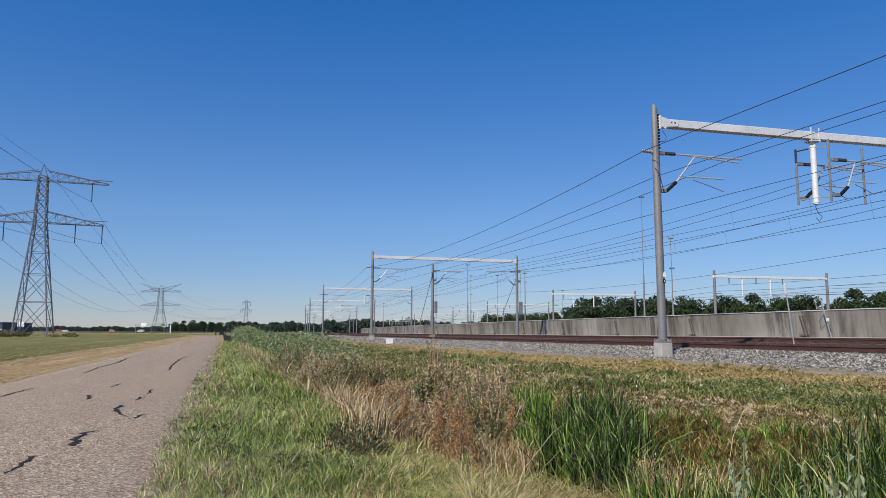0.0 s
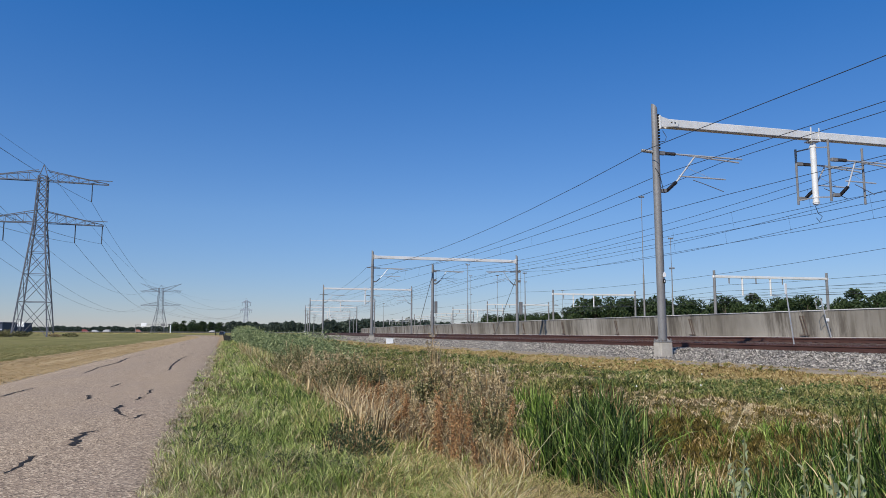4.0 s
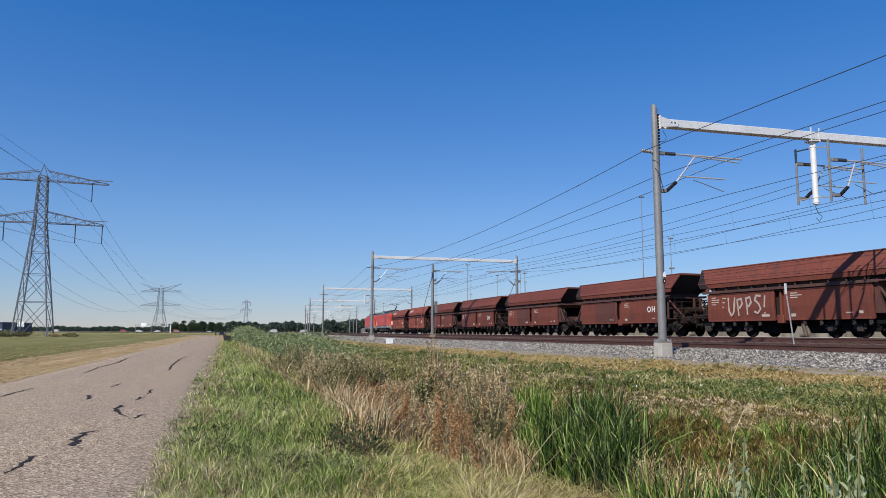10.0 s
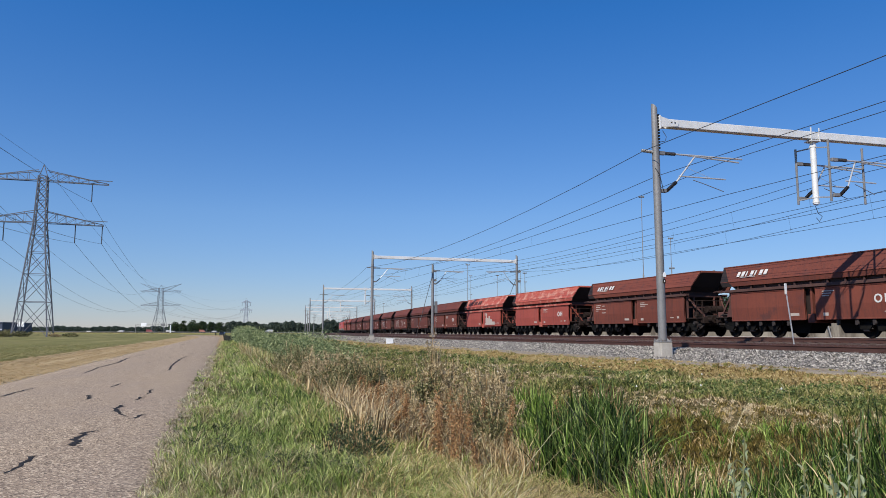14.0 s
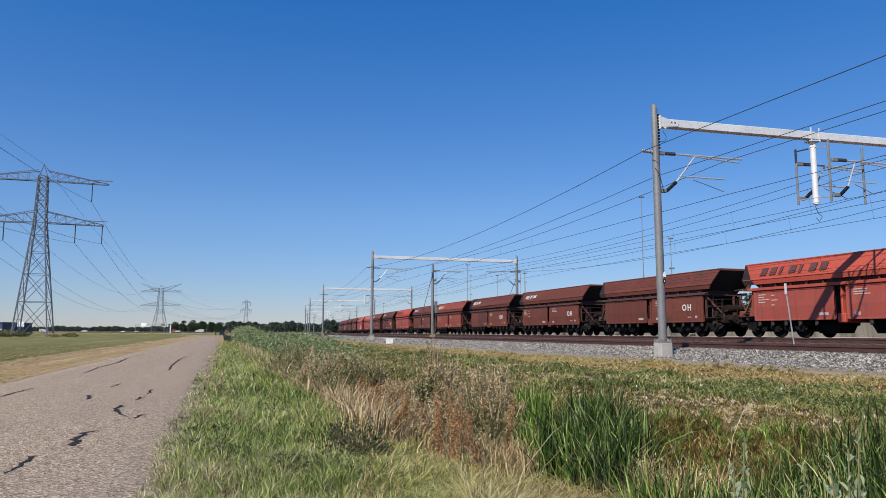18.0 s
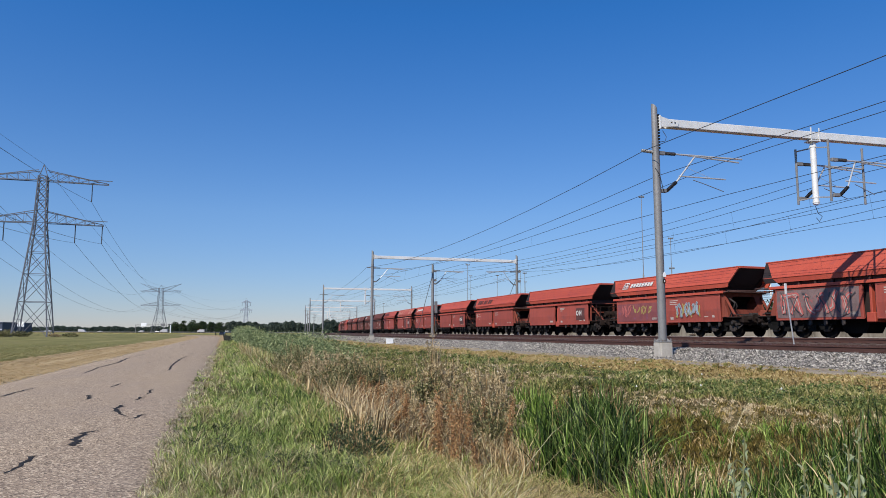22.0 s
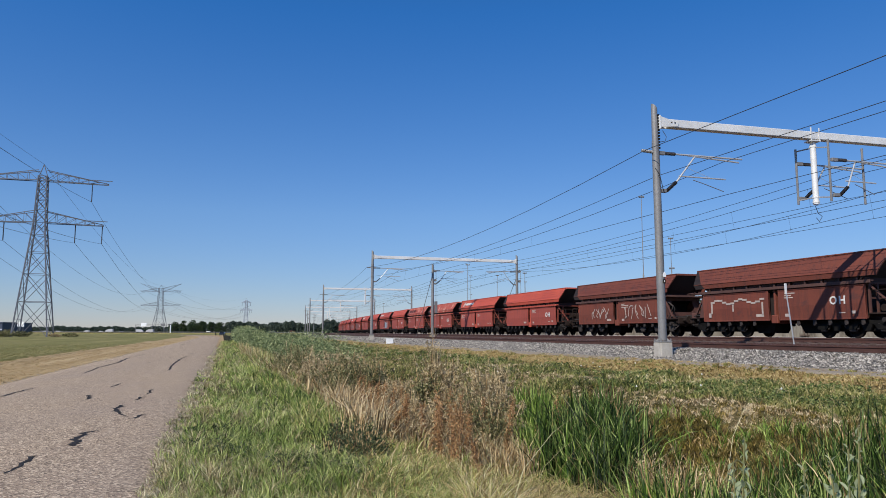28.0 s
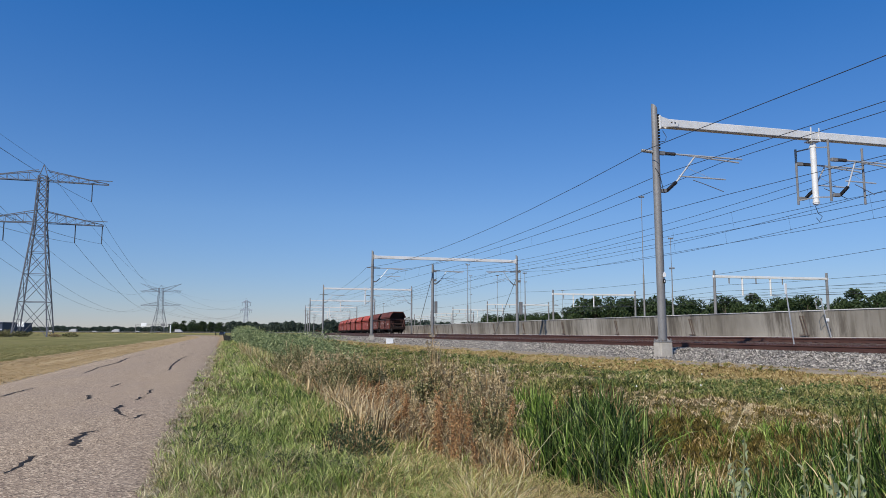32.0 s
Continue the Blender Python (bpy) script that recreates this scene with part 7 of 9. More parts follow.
def build_reeds():
    # the dense clump: shade-dark blades with a few lighter arching ones among them
    def ragged(x, y):
        return 0.22 * wob(x, y, 2.3, 5.0) + 0.12 * wob(x, y, 6.0, 2.0)

    def sizes(n, lo, hi, w0, w1):
        return RNG.uniform(lo, hi, n), RNG.uniform(w0, w1, n)
    x, y = scatter(12000, 0.9, 3.4, 7.0, 13.2)
    k = np.hypot((x - 2.08) / 0.72, (y - 10.6) / 1.75) + ragged(x, y) < 1.0
    x, y = x[k], y[k]
    n = len(x)
    m = RNG.random(n)
    h, w = sizes(n, 0.62, 1.14, 0.010, 0.022)
    h *= 1 + 0.12 * wob(x, y, 4.0)
    lean = RNG.gamma(2.0, 0.16, n)
    m = np.where((x < 1.72 + 0.15 * wob(x, y, 3.0)) & (m < 0.62) & (RNG.random(n) < 0.22), 0.64, m)
    for nm, lo, hi, mm, what in (("reed_clump", 0.0, 0.62, P_REED, "dense dark green reed clump in the ditch"),
                                 ("reed_clump_light", 0.62, 0.67, P_REED_BRIGHT, "lighter green blades in the reed clump"),
                                 ("reed_brown", 0.67, 0.69, P_DEAD, "brown dry blades in the reed clump")):
        j = (m >= lo) & (m < hi)
        ribbons(nm, x[j], y[j], h[j], w[j], lean[j], mm, what)
    # young yellow-green reed behind and beside it
    x, y = scatter(9000, 0.3, 3.6, 11.0, 18.5)
    k = np.hypot((x - (1.36 + 0.06 * (y - 13))) / 0.85, (y - 13.0) / 2.4) + ragged(x, y) < 1.0
    k &= x > 1.22 - 0.08 * (y - 11)
    x, y = x[k], y[k]
    n = len(x)
    m = RNG.random(n)
    h, w = sizes(n, 0.42, 0.78, 0.011, 0.022)
    ribbons("young_reed", x[m < 0.52], y[m < 0.52], h[m < 0.52], w[m < 0.52], RNG.gamma(2.0, 0.12, (m < 0.52).sum()), P_REED_BRIGHT, "bright yellow-green young reed in the ditch")
    j = (m > 0.52) & (m < 0.62)
    ribbons("young_reed_dark", x[j], y[j], h[j], w[j], RNG.gamma(2.0, 0.12, j.sum()), P_REED, "dark green blades among young reed")
    # reed along the ditch in front of the bank
    x, y = scatter(19000, 1.5, 6.2, 4.6, 8.6)
    p = road_off(x, y)
    k = (p > 4.5 + ragged(x, y)) & (p < 7.2 + ragged(x, y)) & (y < 7.5 + 1.5 * ragged(x, y))
    x, y = x[k], y[k]
    n = len(x)
    m = RNG.random(n)
    h, w = sizes(n, 0.56, 0.96, 0.008, 0.018)
    h *= 1 + 0.15 * wob(x, y, 3.0)
    lean = RNG.gamma(2.0, 0.15, n)
    # bright blades thin out with x; the dark rest have shade in their colour
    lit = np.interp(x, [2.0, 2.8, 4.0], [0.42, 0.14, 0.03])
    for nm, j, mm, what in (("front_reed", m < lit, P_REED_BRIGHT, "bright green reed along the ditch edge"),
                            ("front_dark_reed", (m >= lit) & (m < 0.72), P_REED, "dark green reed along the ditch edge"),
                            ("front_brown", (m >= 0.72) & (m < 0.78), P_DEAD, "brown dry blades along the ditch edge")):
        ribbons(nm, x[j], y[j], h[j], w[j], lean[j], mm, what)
    # long pale straws leaning over the ditch
    x, y = scatter(80, 0.0, 5.0, 6.0, 9.2)
    ribbons("long_straws", x, y, RNG.uniform(0.7, 1.15, 80), np.full(80, 0.0045), RNG.uniform(0.2, 0.9, 80), P_STRAW, "long pale straws leaning over the ditch", "grass", 0.2)
    # a tangle of dry straw in front of the clump
    x, y = scatter(9000, 0.2, 2.7, 6.0, 9.6)
    k = (road_off(x, y) < 5.6 + ragged(x, y)) & (y < 9.2 + ragged(x, y)) & (np.hypot((x - 2.08) / 0.66, (y - 10.6) / 1.6) > 1.0)
    x, y = x[k], y[k]
    m = RNG.random(len(x))
    for nm, j, mm in (("straw_tangle", m < 0.36, P_STRAW), ("green_tangle", (m >= 0.4) & (m < 0.72), P_TANGLE), ("brown_tangle", m >= 0.87, P_DEAD)):
        n = int(j.sum())
        ribbons(nm, x[j], y[j], RNG.uniform(0.22, 0.55, n), RNG.uniform(0.005, 0.009, n), RNG.uniform(0.4, 1.9, n), mm, "dry tangled stalks at the foot of the reed", "grass", 0.3)
    # the far reed bed: stems with drooping leaves
    n = 90000
    y = 26 * np.exp(RNG.random(n) * math.log(120 / 26))
    p = RNG.uniform(1.8, 7.6, n)
    x = ROAD_A + ROAD_B * y + p / ROAD_C
    left = np.interp(y, [26, 31, 38, 46, 60, 120], [5.0, 4.6, 4.0, 3.4, 2.6, 2.2])
    rag = 0.5 * wob(x, y, 0.7, 1.0) + 0.3 * wob(x, y, 2.0, 4.0) + RNG.normal(0, 0.25, n)
    k = (p > left + rag * 0.8) & (p < np.interp(y, [26, 36, 60, 90], [5.4, 6.4, 7.0, 6.0]) + rag)
    x, y, p, rag = x[k], y[k], p[k], rag[k]
    top = (1.95 - 0.07 * (p - 1.8)) * (1 + 0.2 * rag) * np.interp(y, [26, 36, 60, 100, 120], [0.72, 0.95, 1.0, 1.06, 0.8]) * (1 + 0.16 * np.clip((y - 50) / 15, 0, 1) * np.clip((5.2 - p) / 1.5, 0, 1))
    u = RNG.random(len(x)) ** 0.55
    c = np.stack([x, y, ground_z(x, y) + top * u], 1)
    nl = len(c)
    ang = RNG.uniform(0, 2 * np.pi, nl)
    up = RNG.uniform(-0.2, 1.8, nl)
    d = np.stack([np.cos(ang), np.sin(ang), up], 1)
    d /= np.linalg.norm(d, axis=1)[:, None]
    e = np.cross(d, RNG.normal(size=(nl, 3)))
    e /= np.linalg.norm(e, axis=1)[:, None]
    ln = RNG.uniform(0.10, 0.26, nl)[:, None] * (1 - 0.3 * u[:, None])
    wd = (RNG.uniform(0.012, 0.028, nl) * np.maximum(y / 40, 0.8))[:, None]
    v = np.stack([c - d * ln * 0.5, c - e * wd, c + d * ln * 0.6 - np.array([0, 0, 0.03]), c + e * wd], 1).reshape(-1, 3)
    me = soup_mesh("far_reed", v, (4 * np.arange(nl)[:, None] + np.arange(4)).astype(np.int32))
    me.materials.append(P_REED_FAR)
    tagged(new("far_reed", me), "tall bushy green reed bed along the ditch", "reed", kind="stuff")


def build_grass():
    n = 900000
    r = 4.6 * np.exp(RNG.random(n) * math.log(120 / 4.6))
    th = np.radians(RNG.uniform(-34, 35, n))
    # tufts: blades gather round the middle of their cell and share its kind
    ci, cj = np.floor(np.log(r) / 0.024 + 0.5 * np.sin(th * 90)), np.floor(th / 0.011 + 0.6 * np.sin(np.log(r) * 60))

    def cell(a):
        f = np.sin(ci * 12.9898 + cj * 78.233 + a * 37.719) * 43758.5453
        return f - np.floor(f)
    th0, r0 = (cj + 0.5 + 0.7 * (cell(1) - 0.5)) * 0.011, np.exp((ci + 0.5 + 0.7 * (cell(2) - 0.5)) * 0.024)
    pull = np.where(r0 > 4.5, RNG.uniform(0.2, 0.75, n), 0)
    tuft = cell(3)
    th, r = th + (th0 - th) * pull, r + (r0 - r) * pull
    x, y = r * np.sin(th), r * np.cos(th)
    p = road_off(x, y)
    s, lat = line_coords(x, y)
    e1 = wob(x, y, 0.8, 3.0)
    e2 = wob(x, y, 2.3, 5.0)
    e3 = wob(x, y, 5.5, 8.0)
    mix = 0.55 * tuft + 0.45 * RNG.random(n)
    mix[np.argsort(mix)] = np.arange(n) / n
    size = 0.65 + 0.7 * cell(4)
    wsc = 0.0104 * (r / 6.0) ** 0.9
    z = ground_z(x, y)

    def put(mask, name, hs, lean, mtl, label, wmul=1.0, cat="grass", keep=1.0):
        k = np.nonzero(mask & (RNG.random(n) < keep))[0]
        if len(k) == 0:
            return
        h = RNG.uniform(hs[0], hs[1], len(k)) * (1 + 0.25 * e1[k]) * (1 + 0.2 * e2[k]) * size[k]
        blades(name, x[k], y[k], h, wsc[k] * wmul * RNG.uniform(0.6, 1.4, len(k)), RNG.uniform(lean[0], lean[1], len(k)), mtl, label, cat, z[k])
    right = (p > np.interp(y, [6, 12, 40, 60, 115], [0.0, -0.14, -0.12, 0.2, 0.5]) + 0.05 * e3) & (lat < -13.15)
    toe = right & (lat > -16.6 - 0.6 * np.clip((14 - s) / 6, 0, 1) + 0.5 * e1 + 0.35 * e2 + 0.15 * e3)
    plain = right & ~toe & (p > 6.1 + 0.35 * e2)
    edge = right & (p < 0.17 + 0.24 * np.clip((y - 9) / 14, 0, 1) + 0.17 * e2 + 0.12 * e3)
    verge = right & ~edge & (p < 1.75 + 0.5 * e1)
    tall = right & ~edge & ~verge & (p < 3.0 + 0.5 * e1)
    ditch = right & ~edge & ~verge & ~tall & ~plain & ~toe
    reed = np.hypot((x - 2.08) / 0.66, (y - 10.6) / 1.65) < 1.0
    reed |= (np.hypot((x - 1.4) / 0.75, (y - 13.0) / 2.2) < 1.0) & (x > 1.25 - 0.08 * (y - 11))
    reed |= (p > 4.7) & (p < 6.8) & (y < 7.3)
    dead = (tall | ditch) & ~reed & (y > 7.2 + 1.2 * e2) & (y < 28 + 3 * e1) & (p > 2.5 + 0.02 * (y - 8) + 0.5 * e2 + 0.25 * e3) & (p < 6.0 + 0.3 * e1)
    strip = (verge | tall | ditch) & ~reed & ~dead & (y >= 17) & (y < 60) & (p > np.interp(y, [17, 24, 60], [2.7, 2.2, 1.9]) + 0.35 * e2 + 0.2 * e3) & (p < 3.6 + 0.5 * e1)
    farbed = ditch & (y > 30) & ~strip
    verge, tall, ditch = verge & ~strip, tall & ~dead & ~strip & ~reed, ditch & ~dead & ~strip & ~reed & ~farbed
    plain = plain & ~reed
    yel = wob(x, y, 0.9, 6.0) + 0.5 * e2
    put(edge & (mix < 0.72), "edge_straw", (0.04, 0.14), (0.3, 1.3), P_PALE, "short pale dry straw along the road edge", 0.7, keep=0.9)
    put(edge & (mix >= 0.72), "edge_grass", (0.04, 0.15), (0.2, 0.9), P_VERGE, "short green grass along the road edge", 0.8, keep=0.6)
    vs = np.clip(0.60 + 0.2 * yel + 0.14 * (p - 0.8), 0.3, 0.94)
    put(verge & (mix < vs), "verge_grass", (0.08, 0.23), (0.15, 0.9), P_VERGE, "green and yellowed verge grass", 0.62)
    put(verge & (mix >= vs), "verge_straw", (0.08, 0.26), (0.3, 1.4), P_THATCH, "dry greyish straw among the verge grass", 0.5, keep=0.9)
    ts = np.clip(0.90 + 0.12 * yel, 0.6, 0.97)
    # a messy olive and straw tangle between the verge and the reeds
    mess = (tall | dead) & (y < 10.4 + 1.2 * e2 + 0.6 * e3) & (y > 5.6) & (x > -1.5 + 0.4 * e1) & (p < 5.4)
    tall, dead = tall & ~mess, dead & ~mess
    put(mess & (mix < 0.38), "tangled_grass", (0.08, 0.26), (0.3, 1.5), P_TANGLE, "tangled olive green grass above the ditch", 0.6)
    put(mess & (mix >= 0.64) & (mix < 0.78), "tangled_straw", (0.07, 0.22), (0.4, 1.7), P_STRAW, "tangled pale straw above the ditch", 0.5)
    put(mess & (mix >= 0.78) & (mix < 0.87), "tangled_dead", (0.10, 0.34), (0.3, 1.5), P_DEAD, "tangled dead brown stalks above the ditch", 0.55)
    put(mess & ((mix >= 0.87) | ((mix >= 0.38) & (mix < 0.64))), "tangled_green", (0.08, 0.26), (0.3, 1.4), P_VERGE, "yellow-green grass above the ditch", 0.6)
    put(tall & (mix < ts), "tall_grass", (0.15, 0.38), (0.15, 0.8), P_TALL, "tall lush green grass on the verge", 0.85, keep=0.75)
    put(tall & (mix >= ts), "tall_straw", (0.20, 0.50), (0.3, 1.2), P_STRAW, "pale dry stalks among tall grass", 0.45, keep=0.5)
    put(dead & (mix < 0.46), "dead_grass", (0.22, 0.70), (0.08, 0.7), P_DEAD, "tangled dead brown grass in the ditch", 0.75, keep=0.8)
    put(dead & (mix >= 0.46) & (mix < 0.66), "dead_straw", (0.20, 0.72), (0.1, 1.1), P_PALE, "pale tangled straw in the ditch", 0.6, keep=0.6)
    put(dead & (mix >= 0.74), "ditch_grass", (0.15, 0.45), (0.3, 0.9), P_VERGE, "green grass among the dead stalks", keep=0.55)
    put(strip & (mix < 0.72), "tan_grass", (0.3, 0.75), (0.2, 0.9), P_STRAW, "strip of tall tan dry grass", keep=0.7)
    put(strip & (mix >= 0.72), "strip_grass", (0.3, 0.7), (0.2, 0.8), P_TALL, "green grass among tan dry grass", keep=0.7)
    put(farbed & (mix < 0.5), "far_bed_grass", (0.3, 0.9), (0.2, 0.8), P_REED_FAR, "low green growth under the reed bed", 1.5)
    # beside the railway: shade-darkened olive plants on the bank, a strip of dry tussocks, then clumps of green herbs,
    # then the dry toe
    lush = plain & (lat > -19.45 + 0.55 * e1 + 0.4 * e2 + 0.15 * e3)
    tuss = plain & ~lush & (p > 7.85 + 0.4 * e2 + 0.25 * e3) & (y < 16.5 + 1.5 * e1)
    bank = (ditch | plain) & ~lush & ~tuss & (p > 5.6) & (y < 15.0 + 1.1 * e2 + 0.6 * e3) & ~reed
    put(bank & (mix < 0.80), "bank_sedge", (0.06, 0.19), (0.3, 1.3), P_OLIVE_SHADED, "olive-brown plants on the ditch bank, shade put into their colour", 0.75)
    put(bank & (mix >= 0.80) & (mix < 0.90), "bank_straw", (0.07, 0.22), (0.4, 1.4), P_DEAD, "dry stalks among the olive plants on the bank", 0.65)
    put(bank & (mix >= 0.90), "bank_green", (0.10, 0.30), (0.2, 0.9), P_REED_BRIGHT, "yellow-green shoots among the olive plants on the bank", 0.7)
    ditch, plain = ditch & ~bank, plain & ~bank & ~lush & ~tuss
    put(ditch & (mix < 0.45), "bank_grass", (0.10, 0.30), (0.3, 1.0), P_VERGE, "grass on the ditch bank", 0.9, keep=0.8)
    put(ditch & (mix >= 0.45), "bank_herbs", (0.08, 0.3), (0.3, 1.1), P_PLAIN, "low brown and green herbs on the ditch bank", 0.9)
    bare = tuss & (e2 + 0.7 * e3 > 0.45)
    put(tuss & ~bare & (mix < 0.50), "tussock_straw", (0.02, 0.085), (0.4, 1.6), P_TUSS, "matted dry tussocks beside the railway", 0.6)
    put(tuss & ~bare & (mix >= 0.50) & (mix < 0.64), "tussock_dead", (0.03, 0.10), (0.4, 1.5), P_DEAD, "dead brown tussocks beside the railway", 0.6)
    put(tuss & ~bare & (mix >= 0.64), "tussock_grass", (0.03, 0.11), (0.3, 1.0), P_OLIVE_SHADED, "olive grass among dry tussocks", 0.7)
    put(bare & (mix < 0.6), "bare_patch_straw", (0.02, 0.06), (0.5, 1.6), P_TUSS, "thin straw on bare patches", 0.7)
    green = 0.7 * e1 + 0.7 * e2 + 0.35 * e3 + 0.25
    put(lush & (green > 0) & (mix < 0.8), "plain_grass", (0.05, 0.17), (0.3, 1.0), P_OLIVE, "olive green grass beside the railway", 0.85)
    put(lush & (green > 0) & (mix >= 0.8), "plain_grass_straw", (0.05, 0.16), (0.3, 1.3), P_THATCH, "dry blades in the grass beside the railway", 0.75)
    put(lush & (green <= 0) & (mix < 0.55), "plain_herbs", (0.03, 0.12), (0.3, 1.3), P_PLAIN, "low brown and green herbs beside the railway", 0.85)
    put(lush & (green <= 0) & (mix >= 0.55), "plain_dead", (0.03, 0.10), (0.4, 1.4), P_TUSS, "dead tan tufts beside the railway", 0.85)
    put(plain & (mix < 0.5), "ditch_side_grass", (0.06, 0.20), (0.3, 1.0), P_OLIVE, "olive green grass above the ditch", 0.85)
    put(plain & (mix >= 0.5), "ditch_side_herbs", (0.05, 0.18), (0.3, 1.3), P_PLAIN, "low brown and green herbs above the ditch", 0.85)
    put(toe & (mix < 0.86), "toe_straw", (0.02, 0.10), (0.4, 1.6), P_TOE, "short dry grass at the foot of the ballast", 0.9)
    put(toe & (mix >= 0.86), "toe_grass", (0.03, 0.11), (0.3, 1.0), P_OLIVE, "sparse green grass at the foot of the ballast", 0.9)
    left = p < -ROAD_W - 0.03
    lstrip = left & (p > -ROAD_W - 5.2 + 0.5 * e1)
    put(lstrip & (mix < 0.8), "mown_straw", (0.01, 0.05), (0.4, 1.5), P_MOWN, "mown dry grass strip beside the road", 0.7, keep=0.8)
    put(left & ~lstrip & (RNG.random(n) < np.clip((110 - r) / 70, 0, 1)), "field_grass", (0.03, 0.09), (0.3, 1.2), P_FIELD, "flat olive-green meadow grass", 0.8)
    # broad leaves low down among the herbs
    for nm, mask, lo, hi, mm, what in (("herb_leaves", lush & (green > 0.42) & (r < 60), 0.02, 0.16, P_HERB, "dark green broad-leaved weeds beside the railway"),
                                       ("verge_weeds", (verge | tall) & (e1 + e2 > 0.7) & (r < 22), 0.02, 0.22, P_WEED, "dark green leafy weeds in the verge"),
                                       ("ditch_weeds", dead & (e2 > -0.2), 0.1, 0.5, P_BUSH, "brown leafy weeds among dead grass")):
        k = np.nonzero(mask)[0][:: 1 if nm == "herb_leaves" else 2]
        c = np.stack([x[k], y[k], z[k] + RNG.uniform(lo, hi, len(k))], 1)
        v, q = leaf_quads(c, RNG.uniform(0.010, 0.030, len(k)) * (r[k] / 12) ** 0.5, RNG)
        me = soup_mesh(nm, v, q)
        me.materials.append(mm)
        tagged(new(nm, me), what, "weeds", kind="stuff")
    # the verge goes on beside and behind the camera
    m = 44000
    bx, by = RNG.uniform(-0.6, 9.0, m), RNG.uniform(-9.0, 6.5, m)
    bp = road_off(bx, by)
    k = (bp > 0.05) & (np.hypot(bx, by) > 0.35) & ~((by > 0) & (np.abs(np.arctan2(bx, by)) < 0.6) & (np.hypot(bx, by) > 4.5))
    bx, by, bp = bx[k], by[k], bp[k]
    for nm, j, mm, what in (("near_verge_grass", bp < 2.6, P_VERGE, "green and yellowed verge grass"), ("near_ditch_grass", bp >= 2.6, P_TALL, "tall green grass along the ditch")):
        blades(nm, bx[j], by[j], RNG.uniform(0.08, 0.24, j.sum()) * (1.0 if mm is P_VERGE else 1.7), RNG.uniform(0.006, 0.014, j.sum()), RNG.uniform(0.2, 1.2, j.sum()), mm, what)
    build_reeds()


def build_bush(x, y, w, h, seed, n, mtl, label, leaf=0.03):
    """A weedy bush: stems fanning from the root with tufts of leaves along them and pale dry tips."""
    rng = np.random.default_rng(seed)
    z0 = float(ground_z(np.array([x]), np.array([y]))[0])
    root = thing("bush", pose(x, y, z0 - 0.02), label, "bush", "bushes along the ditch")
    g = Geo()
    tips = []
    ns = 54
    for i in range(ns):
        a, rr = rng.uniform(0, 6.28), rng.uniform(0, 1) ** 0.6
        bx, by = rng.normal(0, w * 0.14), rng.normal(0, w * 0.14)
        tx, ty = bx + math.cos(a) * rr * w * 0.5, by + math.sin(a) * rr * w * 0.5
        tz = h * 1.22 * rng.uniform(0.5, 1.0) * (1 - 0.35 * rr)
        g.tube([(bx, by, 0), (bx + (tx - bx) * 0.35, by + (ty - by) * 0.35, tz * 0.55), (tx, ty, tz * 1.04)], 0.005, 4)
        tips.append((bx, by, tx, ty, tz))
    part("stem_tangle", g, P_DEAD, root)["kind"] = "stuff"
    tp = np.array(tips)
    # leaves gather in tufts along the stems
    nt = n * 3 // 5
    k = rng.integers(0, ns, nt)
    u = rng.random(nt) ** 0.55
    base = tp[k]
    c = np.stack([base[:, 0] + (base[:, 2] - base[:, 0]) * u, base[:, 1] + (base[:, 3] - base[:, 1]) * u, base[:, 4] * (u * 0.92 + 0.06)], 1)
    c = np.repeat(c + rng.normal(0, 0.03 + 0.012 * w, (nt, 3)), 7, 0)
    m = len(c)
    d = rng.normal(0, 1, (m, 3)) + np.array([0, 0, 0.7])
    d /= np.linalg.norm(d, axis=1)[:, None]
    ln = (rng.uniform(0.6, 1.6, m) * leaf * 1.8)[:, None]
    e = np.cross(d, rng.normal(size=(m, 3)))
    e /= np.linalg.norm(e, axis=1)[:, None]
    wd = (rng.uniform(0.18, 0.42, m) * leaf)[:, None]
    v = np.stack([c, c + d * ln * 0.5 - e * wd, c + d * ln, c + d * ln * 0.5 + e * wd], 1)
    v[:, :, 2] = np.maximum(v[:, :, 2], 0.02)
    me = soup_mesh("foliage", v.reshape(-1, 3), (4 * np.arange(m)[:, None] + np.arange(4)).astype(np.int32))
    me.materials.append(mtl)
    part("foliage", me, None, root)["kind"] = "stuff"
    return root


def build_dock(x, y, h, seed):
    """A dried dock stalk with rusty seed heads."""
    rng = np.random.default_rng(seed)
    z0 = float(ground_z(np.array([x]), np.array([y]))[0])
    root = thing("dock_plant", pose(x, y, z0 - 0.02), "dried rust-brown dock stalk with seed heads", "weed", "dried dock stalks")
    lx, ly = rng.normal(0, 0.08, 2)
    part("stalk", Geo().tube([(0, 0, 0), (lx * 0.4, ly * 0.4, h * 0.5), (lx, ly, h)], 0.006, 4), P_RUST, root)
    n = 300
    u = rng.uniform(0.25, 1, n)
    c = np.stack([lx * u, ly * u, h * u], 1) + rng.normal(0, 0.028, (n, 3))
    v, q = leaf_quads(c, rng.uniform(0.012, 0.024, n), rng)
    me = soup_mesh("seed_head", v, q)
    me.materials.append(P_RUST)
    part("seed_head", me, None, root)["kind"] = "stuff"


